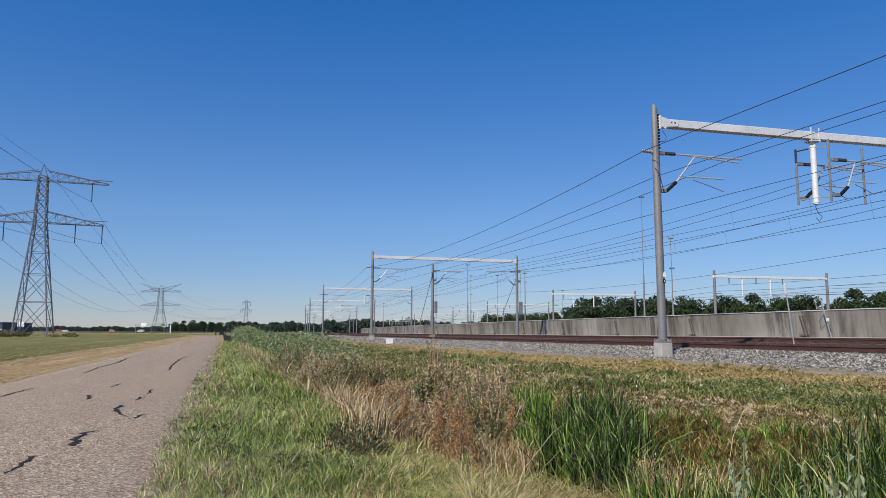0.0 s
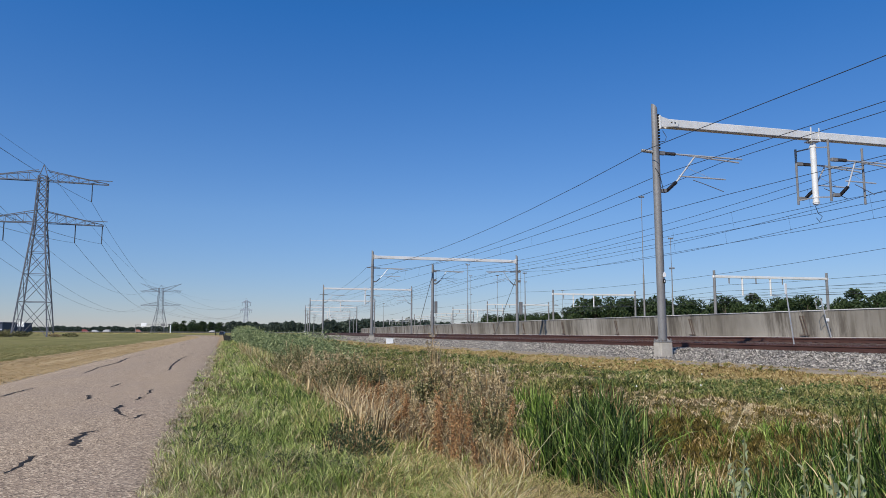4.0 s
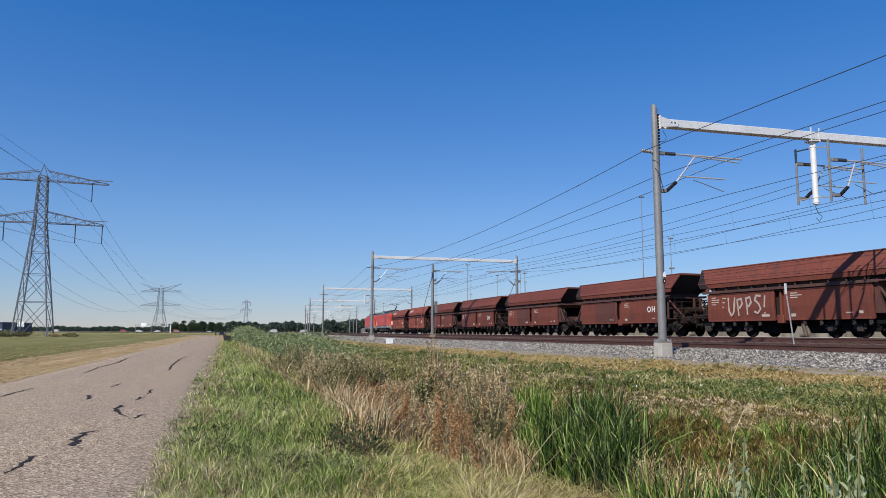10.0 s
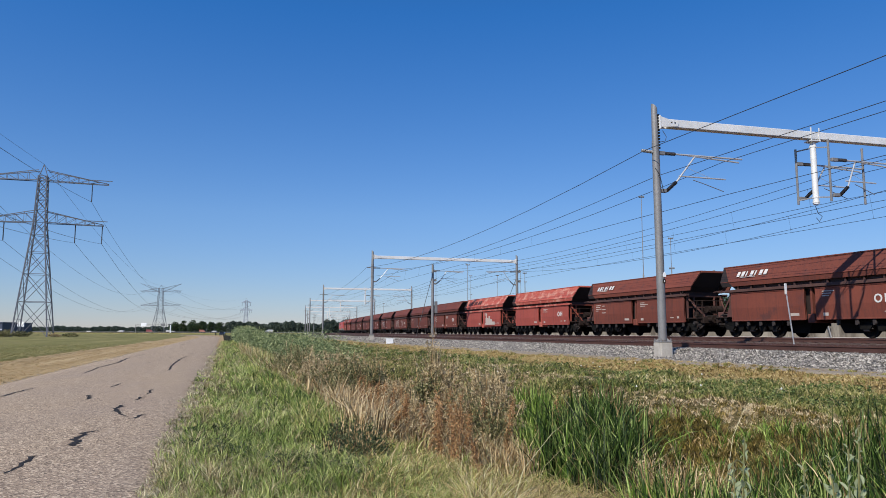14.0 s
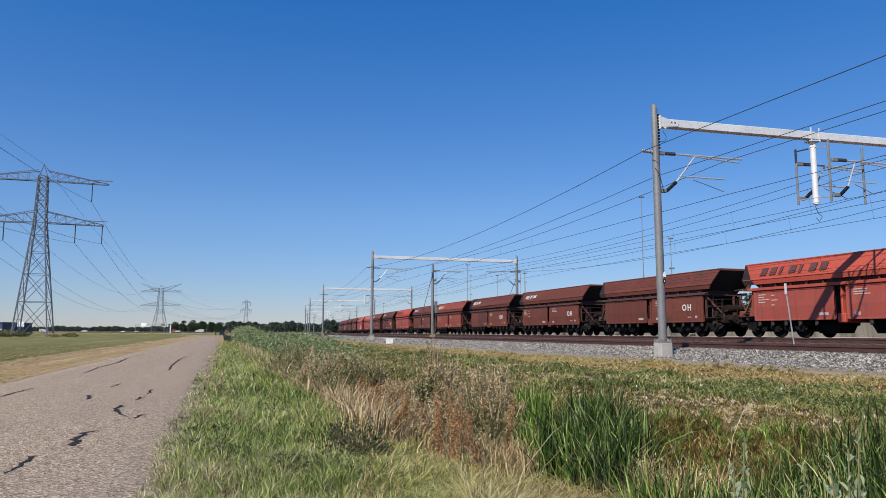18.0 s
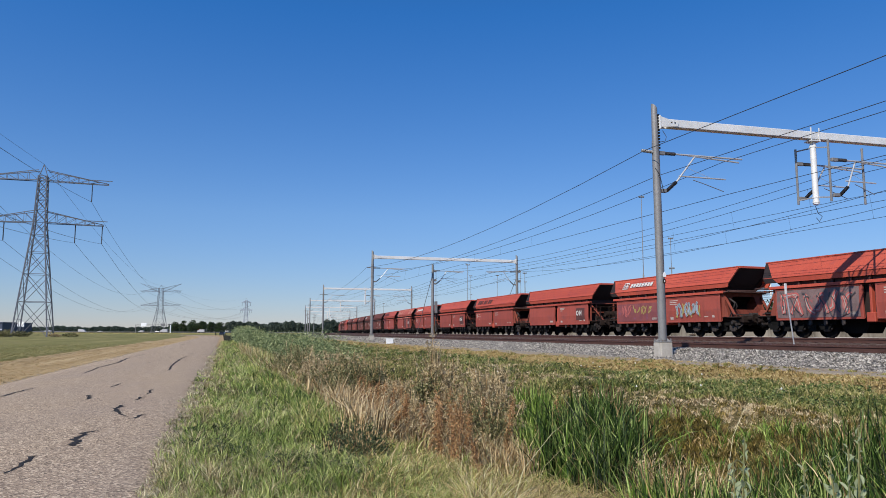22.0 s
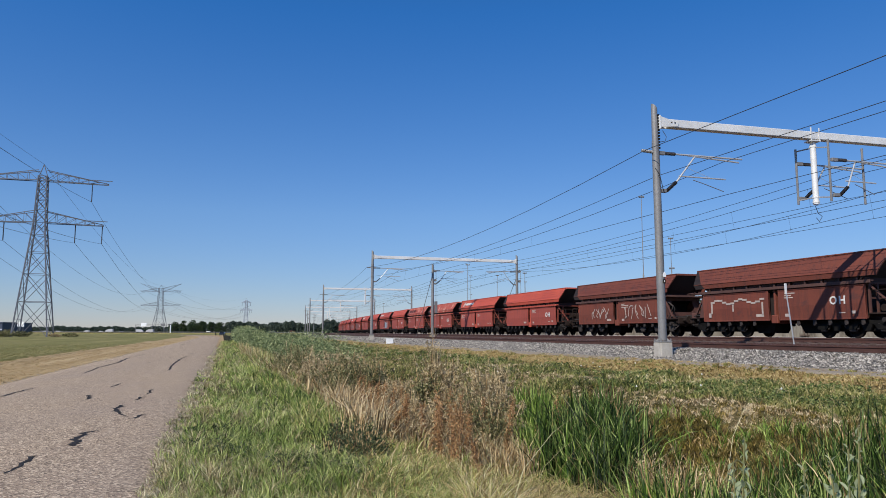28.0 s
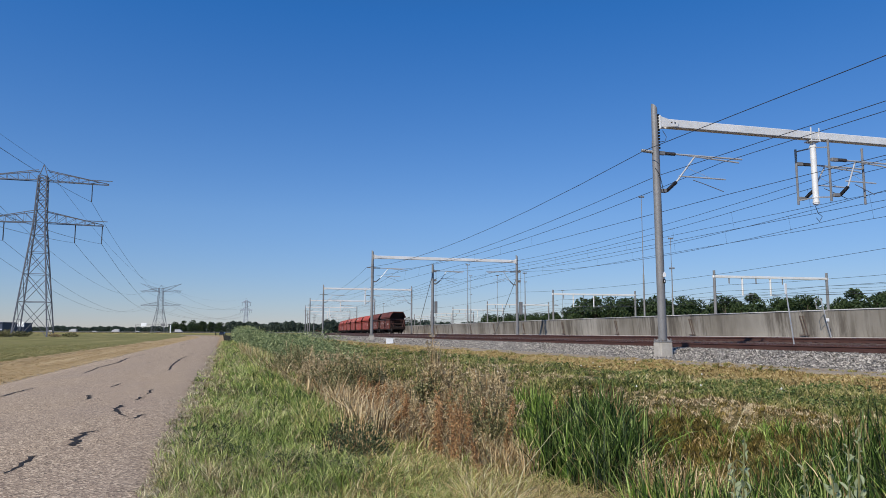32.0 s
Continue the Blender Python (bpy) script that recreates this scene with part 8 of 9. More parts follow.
def build_mullein(x, y, h, seed):
    """A pale leafy stem rising from the reeds."""
    rng = np.random.default_rng(seed)
    z0 = float(ground_z(np.array([x]), np.array([y]))[0])
    root = thing("leafy_stem", pose(x, y, z0 - 0.02), "pale silvery leaved weed stem among reeds", "weed", "pale leafy weeds")
    lx, ly = rng.normal(0, 0.05, 2)
    part("stalk", Geo().tube([(0, 0, 0), (lx * 0.5, ly * 0.5, h * 0.5), (lx, ly, h)], 0.006, 5), P_BUSHGREEN, root)
    for i in range(36):
        u = 0.36 + 0.64 * i / 35
        a = i * 2.4 + rng.uniform(-0.4, 0.4)
        ln = rng.uniform(0.075, 0.125) * (1.0 if u < 0.8 else 0.6)
        wd = ln * rng.uniform(0.15, 0.21)
        g = Geo()
        rim = [(0, 0), (0.2, 0.75), (0.5, 1.0), (0.78, 0.7), (1.0, 0.0), (0.78, -0.7), (0.5, -1.0), (0.2, -0.75)]
        g.add([(ln * (0.15 + 0.85 * c), wd * d, 0.10 * ln * abs(d) - 0.18 * ln * c * c) for c, d in rim] + [(ln * 0.6, 0, -0.06 * ln)], [(k, (k + 1) % 8, 8) for k in range(8)])
        lf = part("leaf", g, P_WILLOW, root)
        lf.matrix_basis = Matrix.Translation((lx * u, ly * u, h * u)) @ Euler((rng.uniform(-1.3, 1.3), rng.choice((-1.0, -0.7, 0.9, 1.2)) + rng.uniform(-0.25, 0.25), a)).to_matrix().to_4x4()
    return root


def build_plants():
    build_grass()
    # bushes: along the ditch
    for i, (x, y, w, h, n, m) in enumerate((
            (-2.25, 17.6, 1.3, 1.45, 3400, P_BUSH), (-1.75, 16.6, 1.0, 1.35, 2600, P_BUSHGREEN), (-2.9, 18.8, 1.4, 1.3, 3000, P_BUSH), (-3.6, 20.5, 1.5, 1.25, 2600, P_BUSH),
            (-2.05, 16.4, 1.0, 1.25, 3000, P_BUSHGREEN), (-1.65, 17.2, 0.9, 1.35, 2600, P_BUSHGREEN), (-2.6, 17.4, 1.1, 1.2, 2800, P_BUSHGREEN), (-0.10, 15.0, 0.55, 1.95, 2600, P_BUSH), (-0.35, 14.8, 0.7, 1.45, 2400, P_BUSHGREEN), (0.25, 14.6, 1.0, 1.45, 3000, P_BUSH), (0.75, 14.2, 1.0, 1.35, 3000, P_BUSH),
            (1.0, 13.2, 0.8, 1.2, 2400, P_BUSH), (0.45, 12.8, 1.0, 1.15, 2600, P_BUSHGREEN), (0.85, 12.0, 0.8, 0.95, 2000, P_BUSHGREEN), (0.15, 12.2, 0.8, 0.95, 2000, P_BUSH),
            (-0.9, 16.4, 1.3, 1.05, 2600, P_BUSH), (-0.6, 13.4, 1.0, 0.85, 2000, P_BUSH), (-1.3, 14.4, 1.0, 0.8, 2000, P_BUSH), (1.1, 15.6, 1.1, 1.2, 2600, P_BUSH),
            (-4.6, 23.5, 1.6, 1.3, 2400, P_BUSHGREEN), (-2.6, 22.0, 1.6, 1.15, 2400, P_BUSH), (-5.4, 26.5, 1.8, 1.35, 2400, P_BUSHGREEN), (-3.6, 25.0, 1.8, 1.2, 2400, P_BUSHGREEN),
            (-1.30, 9.6, 0.6, 0.40, 1200, P_WEED), (-0.95, 8.6, 0.6, 0.36, 1200, P_WEED), (-1.0, 9.2, 0.5, 0.42, 1100, P_WEED), (-1.25, 8.3, 0.5, 0.34, 1000, P_WEED))):
        build_bush(x, y, w, h, 50 + i, n, m, "tangled dead brown weed bush in the ditch" if m is P_BUSH else "low dark green leafy weed in the verge" if m is P_WEED else "dark olive green weed bush in the ditch", (0.016 if y < 10 else 0.020) if y < 13 else 0.026)
    for i, (x, y, h) in enumerate(((0.10, 9.6, 0.95), (0.2, 9.8, 0.8), (-0.2, 10.9, 0.75), (-1.05, 11.8, 0.75), (-1.25, 12.6, 0.8), (-0.75, 11.0, 0.6), (0.5, 9.0, 0.6), (-1.5, 14.6, 0.85), (-1.6, 15.2, 0.95), (-0.3, 12.0, 0.8), (0.12, 10.2, 0.85), (-0.05, 10.6, 0.95), (0.3, 10.9, 0.9), (-0.9, 12.2, 0.9), (-1.1, 12.9, 0.95), (-0.6, 12.0, 0.8), (0.45, 10.4, 0.85), (-1.75, 15.4, 0.9), (0.0, 11.4, 0.95))):
        build_dock(x, y, h, 80 + i)
    rng = np.random.default_rng(17)
    for i in range(34):
        y = rng.uniform(10.5, 17.5)
        p = rng.uniform(3.3, 5.6)
        build_dock(ROAD_A + ROAD_B * y + p / ROAD_C, y, rng.uniform(0.7, 1.15), 300 + i)
    for i, (x, y, h) in enumerate(((2.08, 5.3, 1.34), (2.13, 5.38, 1.16), (2.28, 5.5, 1.02), (2.93, 5.3, 1.46), (2.86, 5.25, 1.30), (2.70, 5.5, 1.12), (3.0, 5.55, 1.18))):
        build_mullein(x, y, h, 90 + i)
    # small white flowers on the plain
    rng = np.random.default_rng(9)
    for i in range(12):
        y = rng.uniform(9, 24)
        x = ROAD_A + ROAD_B * y + (rng.uniform(6.4, 12)) / ROAD_C
        z0 = float(ground_z(np.array([x]), np.array([y]))[0])
        r = thing("white_flower", pose(x, y, z0), "small white wild flower in the grass", "flower", "white wild flowers")
        h = rng.uniform(0.12, 0.26)
        part("stem", Geo().cyl((0, 0, 0), (0.02, 0, h), 0.003, 4), P_TALL, r)
        g = Geo()
        g.cyl((0.02, 0, h), (0.015, -0.012, h + 0.03), 0.017, 6, 0.010)
        for k in range(6):
            a = k * math.pi / 3
            g.add([(0.02, 0, h), (0.02 + 0.018 * math.cos(a - 0.4), 0.018 * math.sin(a - 0.4), h + 0.012), (0.02 + 0.026 * math.cos(a), 0.026 * math.sin(a), h + 0.008), (0.02 + 0.018 * math.cos(a + 0.4), 0.018 * math.sin(a + 0.4), h + 0.012)], [(0, 1, 2, 3)])
        part("petals", g, M_PETAL, r)


# ---------------------------------------------------------------- trees
def tree_meshes(seed, h, w):
    rng = np.random.default_rng(seed)
    g = Geo()
    g.tube([(0, 0, 0), (0.1, 0, h * 0.25), (0.0, 0.1, h * 0.55), (0.1, 0, h * 0.85)], 0.22, 6)
    cents = []
    for i in range(13):
        a = rng.uniform(0, 6.28)
        zz = h * rng.uniform(0.28, 0.92)
        rad = w * 0.5 * (1 - abs(zz / h - 0.5) * 0.9) * rng.uniform(0.35, 0.95)
        c = (math.cos(a) * rad, math.sin(a) * rad, zz)
        g.tube([(0, 0, zz * 0.6), (c[0] * 0.5, c[1] * 0.5, zz * 0.85), c], 0.06, 4)
        cents.append((*c, rng.uniform(0.16, 0.30) * w))
    cents.append((0, 0, h * 0.9, w * 0.2))
    trunk = g.mesh("trunk")
    trunk.materials.append(M_BARK)
    cs = np.array(cents)
    n = 2600
    k = rng.integers(0, len(cs), n)
    d = rng.normal(size=(n, 3))
    d /= np.linalg.norm(d, axis=1)[:, None]
    rr = cs[k, 3] * rng.uniform(0.55, 1.08, n)
    c = cs[k, :3] + d * rr[:, None] * np.array([1, 1, 0.8])
    c[:, 2] = np.clip(c[:, 2], h * 0.08, h * 1.05)
    v, q = leaf_quads(c, rng.uniform(0.24, 0.55, n), rng)
    crown = soup_mesh("crown", v, q)
    crown.materials.append(P_TREE)
    return trunk, crown


def build_trees():
    rng = np.random.default_rng(31)
    kinds = [tree_meshes(200 + i, 12.0, w) for i, w in enumerate((9.0, 7.5, 10.5, 8.0, 6.5, 9.5))]
    rows = []
    # a row of trees behind the yard: bearing as x over distance, distance, height
    for b, d, h in ((0.088, 400, 14.5), (0.105, 390, 15.5), (0.125, 380, 16), (0.142, 370, 17), (0.16, 360, 17), (0.178, 350, 18),
                    (0.195, 300, 19.5), (0.212, 300, 20.5), (0.228, 300, 19), (0.248, 300, 17), (0.266, 300, 17.5), (0.282, 290, 16.5),
                    (0.298, 280, 16.5), (0.315, 275, 17), (0.333, 270, 16.5), (0.352, 265, 15.5), (0.372, 260, 15.0), (0.392, 250, 15.5),
                    (0.412, 245, 14.0), (0.435, 240, 16.5), (0.456, 240, 15.0), (0.476, 235, 16.5), (0.498, 235, 13.5), (0.52, 230, 14.5),
                    (0.545, 225, 14.5), (0.568, 225, 17.0), (0.59, 225, 15), (0.625, 225, 17.5), (0.65, 225, 16), (0.68, 225, 15)):
        rows.append((b * d, d + rng.uniform(-6, 6), h * rng.uniform(0.86, 1.06) * (0.68 if d > 345 else 0.88)))
    for b, d in zip(np.linspace(0.06, 0.70, 130), np.linspace(395, 212, 130)):
        rows.append((b * d, d + rng.uniform(-8, 4), rng.uniform(8.8, 12.0) * (0.95 if d > 345 else (d / 260) ** 0.6)))
    for i, (x, y, h) in enumerate(rows):
        tr, cr = kinds[i % len(kinds)]
        ob = thing("tree", Matrix(), "dark green leafy broadleaf tree behind the rail yard", "tree", "trees behind the yard")
        sc = h / 12.0
        ob.matrix_basis = Matrix.Translation((x, y, 0.4)) @ Matrix.Rotation(i * 2.1, 4, "Z") @ Matrix.Diagonal((sc * rng.uniform(0.9, 1.15), sc * rng.uniform(0.9, 1.15), sc, 1))
        part("trunk", tr, None, ob)
        part("crown", cr, None, ob)
    # round field trees far off, beyond the road's end
    for i, (px, d, h) in enumerate(((-0.372, 640, 9.5), (-0.360, 640, 10.5), (-0.346, 640, 10.8), (-0.333, 640, 10.2), (-0.321, 640, 9.6), (-0.310, 645, 9.0), (-0.297, 650, 9.5))):
        tr, cr = kinds[i % len(kinds)]
        ob = thing("field_tree", Matrix(), "round dark tree far across the fields", "tree", "far field trees")
        sc = (h + 1) / 12.0
        ob.matrix_basis = Matrix.Translation((px * d, d, -0.3)) @ Matrix.Rotation(i * 1.7, 4, "Z") @ Matrix.Diagonal((sc, sc, sc, 1))
        part("trunk", tr, None, ob)
        part("crown", cr, None, ob)
    # far woods
    pts, size = [], []
    for b0, b1, d, h, n in ((-0.66, -0.36, 900, 8.5, 22000), (-0.38, -0.13, 680, 10.0, 16000), (-0.30, -0.10, 600, 10.5, 12000), (-0.14, 0.12, 600, 11.5, 8000), (-0.05, 0.12, 480, 9.0, 3500), (-0.165, -0.02, 540, 12.0, 8000)):
        b = rng.uniform(b0, b1, n)
        dd = d + rng.uniform(-20, 20, n)
        hh = h * (0.86 + 0.08 * np.sin(b * 95 + d) + 0.06 * np.sin(b * 233) + 0.05 * np.sin(b * 610 + d))
        z = -0.3 + hh * rng.random(n) ** 0.85
        pts.append(np.stack([b * dd, dd, z], 1))
        size.append(rng.uniform(0.7, 1.5, n))
    c = np.concatenate(pts)
    v, q = leaf_quads(c, np.concatenate(size), rng)
    me = soup_mesh("far_woods", v, q)
    me.materials.append(P_WOOD)
    tagged(new("far_woods", me), "dark hazy woods along the horizon", "woods", kind="stuff")


# ---------------------------------------------------------------- pylons and distance
def pylon(x, y, turn, H, arms, base, waist, zw, label, top, steel=M_LATTICE, horn=0.0):
    """A lattice tower. arms: (height, half-length, depth at root, insulator places)."""
    root = thing("transmission_pylon", pose(x, y, -0.3, 0, 0, turn), label, "pylon", "power line pylons")

    def half(z):
        return float(np.interp(z, [0, zw, H * 0.93, H], [base, waist, top, top * 0.2]))
    t = H / 52.0
    for sx in (-1, 1):
        for sy in (-1, 1):
            zs = [0, zw, H * 0.93]
            part("leg", Geo().bar((sx * half(0), sy * half(0), 0), (sx * half(zw), sy * half(zw), zw), 0.34 * t).bar((sx * half(zw), sy * half(zw), zw), (sx * half(H * 0.93), sy * half(H * 0.93), H * 0.93), 0.28 * t), steel, root)
    levels = [0]
    while levels[-1] < H * 0.92:
        levels.append(min(levels[-1] + max(2.2 * half(levels[-1]), 2.4), H * 0.93))
    for face in range(4):
        g = Geo()
        m = Matrix.Rotation(face * math.pi / 2, 4, "Z")
        for a, b in zip(levels[:-1], levels[1:]):
            ha, hb = half(a), half(b)
            for s in (-1, 1):
                g.bar(m @ Vector((s * ha, -ha, a)), m @ Vector((-s * hb, -hb, b)), 0.15 * t)
            g.bar(m @ Vector((-hb, -hb, b)), m @ Vector((hb, -hb, b)), 0.13 * t)
            g.bar(m @ Vector((-(ha + hb) / 4, -(ha + hb) / 2, (a + b) / 2)), m @ Vector((-(ha + hb) / 2, -(ha + hb) / 2, (a + b) / 2)), 0.1 * t)
        part("bracing", g, steel, root)
    part("peak", Geo().bar((-half(H * 0.93), 0, H * 0.93), (0, 0, H), 0.2 * t).bar((half(H * 0.93), 0, H * 0.93), (0, 0, H), 0.2 * t), steel, root)
    if horn:
        g = Geo()
        for sx in (-1, 1):
            for k in (-top, top):
                g.bar((sx * top, k, H * 0.93), (sx * horn, 0, H * 1.03), 0.2 * t).bar((sx * top, k, H * 0.86), (sx * horn, 0, H * 1.03), 0.2 * t)
            for u in (0.3, 0.6):
                c = top + (horn - top) * u
                g.bar((sx * c, 0, H * (0.86 + 0.17 * u)), (sx * c, 0, H * (0.93 + 0.10 * u)), 0.14 * t)
        part("earth_wire_horn", g, steel, root)
    ends = []
    for z, ln, dep, hangs, il in arms:
        for s in (-1, 1):
            g = Geo()
            w = half(z)
            rise = H * 0.012
            for k in (-w, w):
                g.bar((s * w, k, z), (s * ln, 0, z - 0.3), 0.22 * t)
                g.bar((s * w, k, z + dep), (s * ln, 0, z + 0.1), 0.20 * t)
            n = 6
            for i in range(n):
                u0, u1 = i / n, (i + 1) / n
                x0, x1 = w + (ln - w) * u0, w + (ln - w) * u1
                kk0, kk1 = w * (1 - u0), w * (1 - u1)
                for k in (-1, 1):
                    g.bar((s * x0, k * kk0, z - 0.3 * u0), (s * x1, k * kk1, z + dep * (1 - u1)), 0.11 * t)
                    g.bar((s * x1, k * kk1, z - 0.3 * u1), (s * x1, k * kk1, z + dep * (1 - u1)), 0.10 * t)
            g.bar((s * ln * 0.72, 0, z + dep * 0.35), (s * (ln + 1.0), 0, z + dep * 0.33), 0.2 * t)
            arm = part("cross_arm", g, steel, root)
            for hx in hangs:
                if il > 0:
                    part("insulator_string", Geo().cyl((s * hx, 0.15, z - 0.2), (s * hx, 0.15, z - il), 0.13, 6).cyl((s * hx, -0.2, z - 0.2), (s * hx, -0.2, z - il), 0.13, 6), M_INSUL, arm)
                ends.append(Vector((s * hx, 0, z - il)))
    m = pose(x, y, -0.3, 0, 0, turn)
    return [m @ e for e in ends]


def build_far():
    turn1 = math.degrees(math.atan2(150, 477)) + 0
    a1 = [(49.0, 19.0, 3.2, (14.2,), 6.0), (35.6, 18.2, 3.6, (10.0, 17.8), 6.0)]
    e1 = pylon(-126.3, 222.5, turn1, 54.2, a1, 4.9, 1.65, 35.0, "tall grey lattice transmission pylon with two cross arms", 1.2)
    a2 = [(40.5, 19.0, 3.6, (14.2,), 0.0), (27.0, 18.2, 3.6, (10.0, 17.8), 0.0)]
    a3 = [(44.0, 7.0, 3.2, (6.0,), 4.0), (33.0, 9.0, 3.6, (5.0, 8.0), 4.0)]
    e2 = pylon(-275.0, 700.0, turn1 - 12, 47.0, a2, 6.5, 2.6, 24.0, "grey lattice angle pylon far across the field", 2.0, horn=19.5)
    e3 = pylon(-287.0, 1050.0, turn1 - 16, 51.0, a3, 4.0, 1.6, 33.0, "faint grey lattice pylon on the horizon", 1.4, M_LATTICE_FAR)
    back = Vector((150, -477, 2.0))
    M = M_LATTICE
    for i, (p, q) in enumerate(zip(e1, e2)):
        for a, b, sag in ((p + back, p, 12.0), (p, q, 13.0)):
            pts = []
            for j in range(25):
                u = j / 24
                c = a.lerp(b, u)
                c.z -= sag * 4 * u * (1 - u)
                pts.append(c)
            ob = part("power_line", Geo().tube(pts, 0.05, 4), M_LATTICE)
            tagged(ob, "sagging high-voltage conductor between pylons", "power line", "high-voltage conductors")
    for p, q in zip(e2, e3):
        pts = [p.lerp(q, j / 16) - Vector((0, 0, 11 * 4 * (j / 16) * (1 - j / 16))) for j in range(17)]
        ob = part("power_line", Geo().tube(pts, 0.07, 4), M_LATTICE)
        tagged(ob, "faint high-voltage conductor between far pylons", "power line", "high-voltage conductors")
    for pa, pb in (((-126.3, 222.5, 54.0), (-275, 700, 46.5)), ((25, -254.5, 54), (-126.3, 222.5, 54.0)), ((-275, 700, 46.5), (-287, 1050, 50.5))):
        a, b = Vector(pa), Vector(pb)
        pts = [a.lerp(b, j / 24) - Vector((0, 0, 9 * 4 * (j / 24) * (1 - j / 24))) for j in range(25)]
        ob = part("earth_line", Geo().tube(pts, 0.04, 4), M_LATTICE)
        tagged(ob, "thin earth wire along the pylon tops", "power line", "high-voltage conductors")
    # scrub round the pylon's foot
    for i, (x, y, w, h) in enumerate(((-131, 217, 6.0, 2.2), (-127, 219, 5.0, 1.6), (-134, 221, 5.0, 1.5), (-113.5, 221, 4.0, 1.0), (-118, 219, 3.0, 0.8))):
        build_bush(x, y, w, h, 140 + i, 1500, P_BUSHGREEN if i != 4 else P_BUSH, "low dark scrub round the pylon foot", 0.16)
    # long blue industrial building
    M_BLUE = mat("dark_blue_cladding", (0.030, 0.042, 0.075), (0.045, 0.058, 0.095), 0.05, 0.6, 0, 0, 3)
    M_PALE = mat("pale_cladding", (0.45, 0.47, 0.5), (0.55, 0.57, 0.6), 0.1, 0.6, 0, 0, 3)
    r = thing("warehouse", pose(-345, 480, -0.2, 0, 0, 4), "long dark blue industrial warehouse far off", "warehouse")
    part("wall", Geo().rbox(-40, 50, 0, 40, 0, 7.0, 0.1), M_BLUE, r)
    part("roof", Geo().rbox(-40.3, 50.3, -0.3, 40.3, 7.0, 7.8, 0.1), M_BLUE, r)
    part("pale_band", Geo().rbox(-40, 50, -0.12, -0.04, 2.6, 3.2, 0.02), M_PALE, r)
    for i in range(7):
        part("loading_door", Geo().rbox(-36 + i * 12, -32 + i * 12, -0.16, -0.04, 0.1, 2.5, 0.02), M_PALE, r)
    r = thing("sign_board", pose(-175.5, 300, -0.2), "white advertising board on posts", "sign board")
    part("board", Geo().rbox(-1.4, 1.4, -0.1, 0.1, 3.6, 5.6, 0.03), M_WHITE, r)
    for x in (-1.0, 1.0):
        part("post", Geo().cyl((x, 0, 0), (x, 0, 3.7), 0.1, 6), M_STEEL, r)
    # motorway with gantry
    me = Geo()
    me.loft([[(x, -6, -1.2), (x, -2, 0.55), (x, 32, 0.55), (x, 38, -1.2)] for x in (-760, 420)])
    mw = part("motorway_bank", me, M_FIELD)
    mw.location = (0, 572, 0)
    tagged(mw, "low grassy motorway embankment across the fields", "embankment", kind="structure")
    rd = part("motorway_deck", Geo().rbox(-760, 420, 2, 26, 0.5, 0.62, 0.02), M_ASPHALT)
    rd.location = (0, 572, 0)
    tagged(rd, "grey motorway carriageway far across the fields", "road", kind="structure")
    gr = part("crash_barrier", Geo().rbox(-700, 400, 0.6, 0.75, 1.05, 1.4, 0.02), M_STEEL)
    gr.location = (0, 572, 0)
    tagged(gr, "grey steel crash barrier along the motorway", "crash barrier", kind="structure")
    r = thing("sign_gantry", pose(-243, 571, 0.4), "white motorway sign gantry", "gantry")
    for x, w, m in ((0, 0.25, M_STEEL), (27.5, 0.5, M_WHITE)):
        part("gantry_post", Geo().cyl((x, 0, 0), (x, 0, 6.5), w, 8), m, r)
    part("gantry_beam", Geo().rbox(-0.5, 28, -0.25, 0.25, 6.2, 6.6, 0.05), M_STEEL, r)
    part("sign_panel", Geo().rbox(4.2, 8.6, -0.45, -0.3, 5.2, 7.9, 0.03), M_WHITE, r)
    part("sign_panel", Geo().rbox(20, 23, -0.45, -0.3, 5.6, 7.5, 0.03), M_LOCO_GREY, r)


def box_van(length, height, width, cab, mtl, label, kind):
    root = thing(kind, Matrix(), label, kind, "motorway traffic")
    part("body", Geo().rbox(-length / 2, length / 2 - cab, -width / 2, width / 2, 0.7, height, 0.08), mtl, root)
    part("cab", Geo().loft([[(length / 2 - cab, -width / 2, 0.4), (length / 2, -width / 2, 0.4), (length / 2 - 0.1, -width / 2, height * 0.45), (length / 2 - cab * 0.45, -width / 2 + 0.1, height * 0.78), (length / 2 - cab, -width / 2 + 0.1, height * 0.8)],
                            [(length / 2 - cab, width / 2, 0.4), (length / 2, width / 2, 0.4), (length / 2 - 0.1, width / 2, height * 0.45), (length / 2 - cab * 0.45, width / 2 - 0.1, height * 0.78), (length / 2 - cab, width / 2 - 0.1, height * 0.8)]]), mtl, root)
    for x in (-length / 2 + 1.0, length / 2 - 1.0):
        for y in (-width / 2, width / 2):
            part("wheel", Geo().cyl((x, y - 0.12, 0.4), (x, y + 0.12, 0.4), 0.4, 12), M_BLACK, root)
    part("windscreen", Geo().rbox(length / 2 - cab * 0.42, length / 2 - cab * 0.18, -width / 2 + 0.08, width / 2 - 0.08, height * 0.5, height * 0.68, 0.05), M_GLASS, root)
    return root


TRAFFIC = []


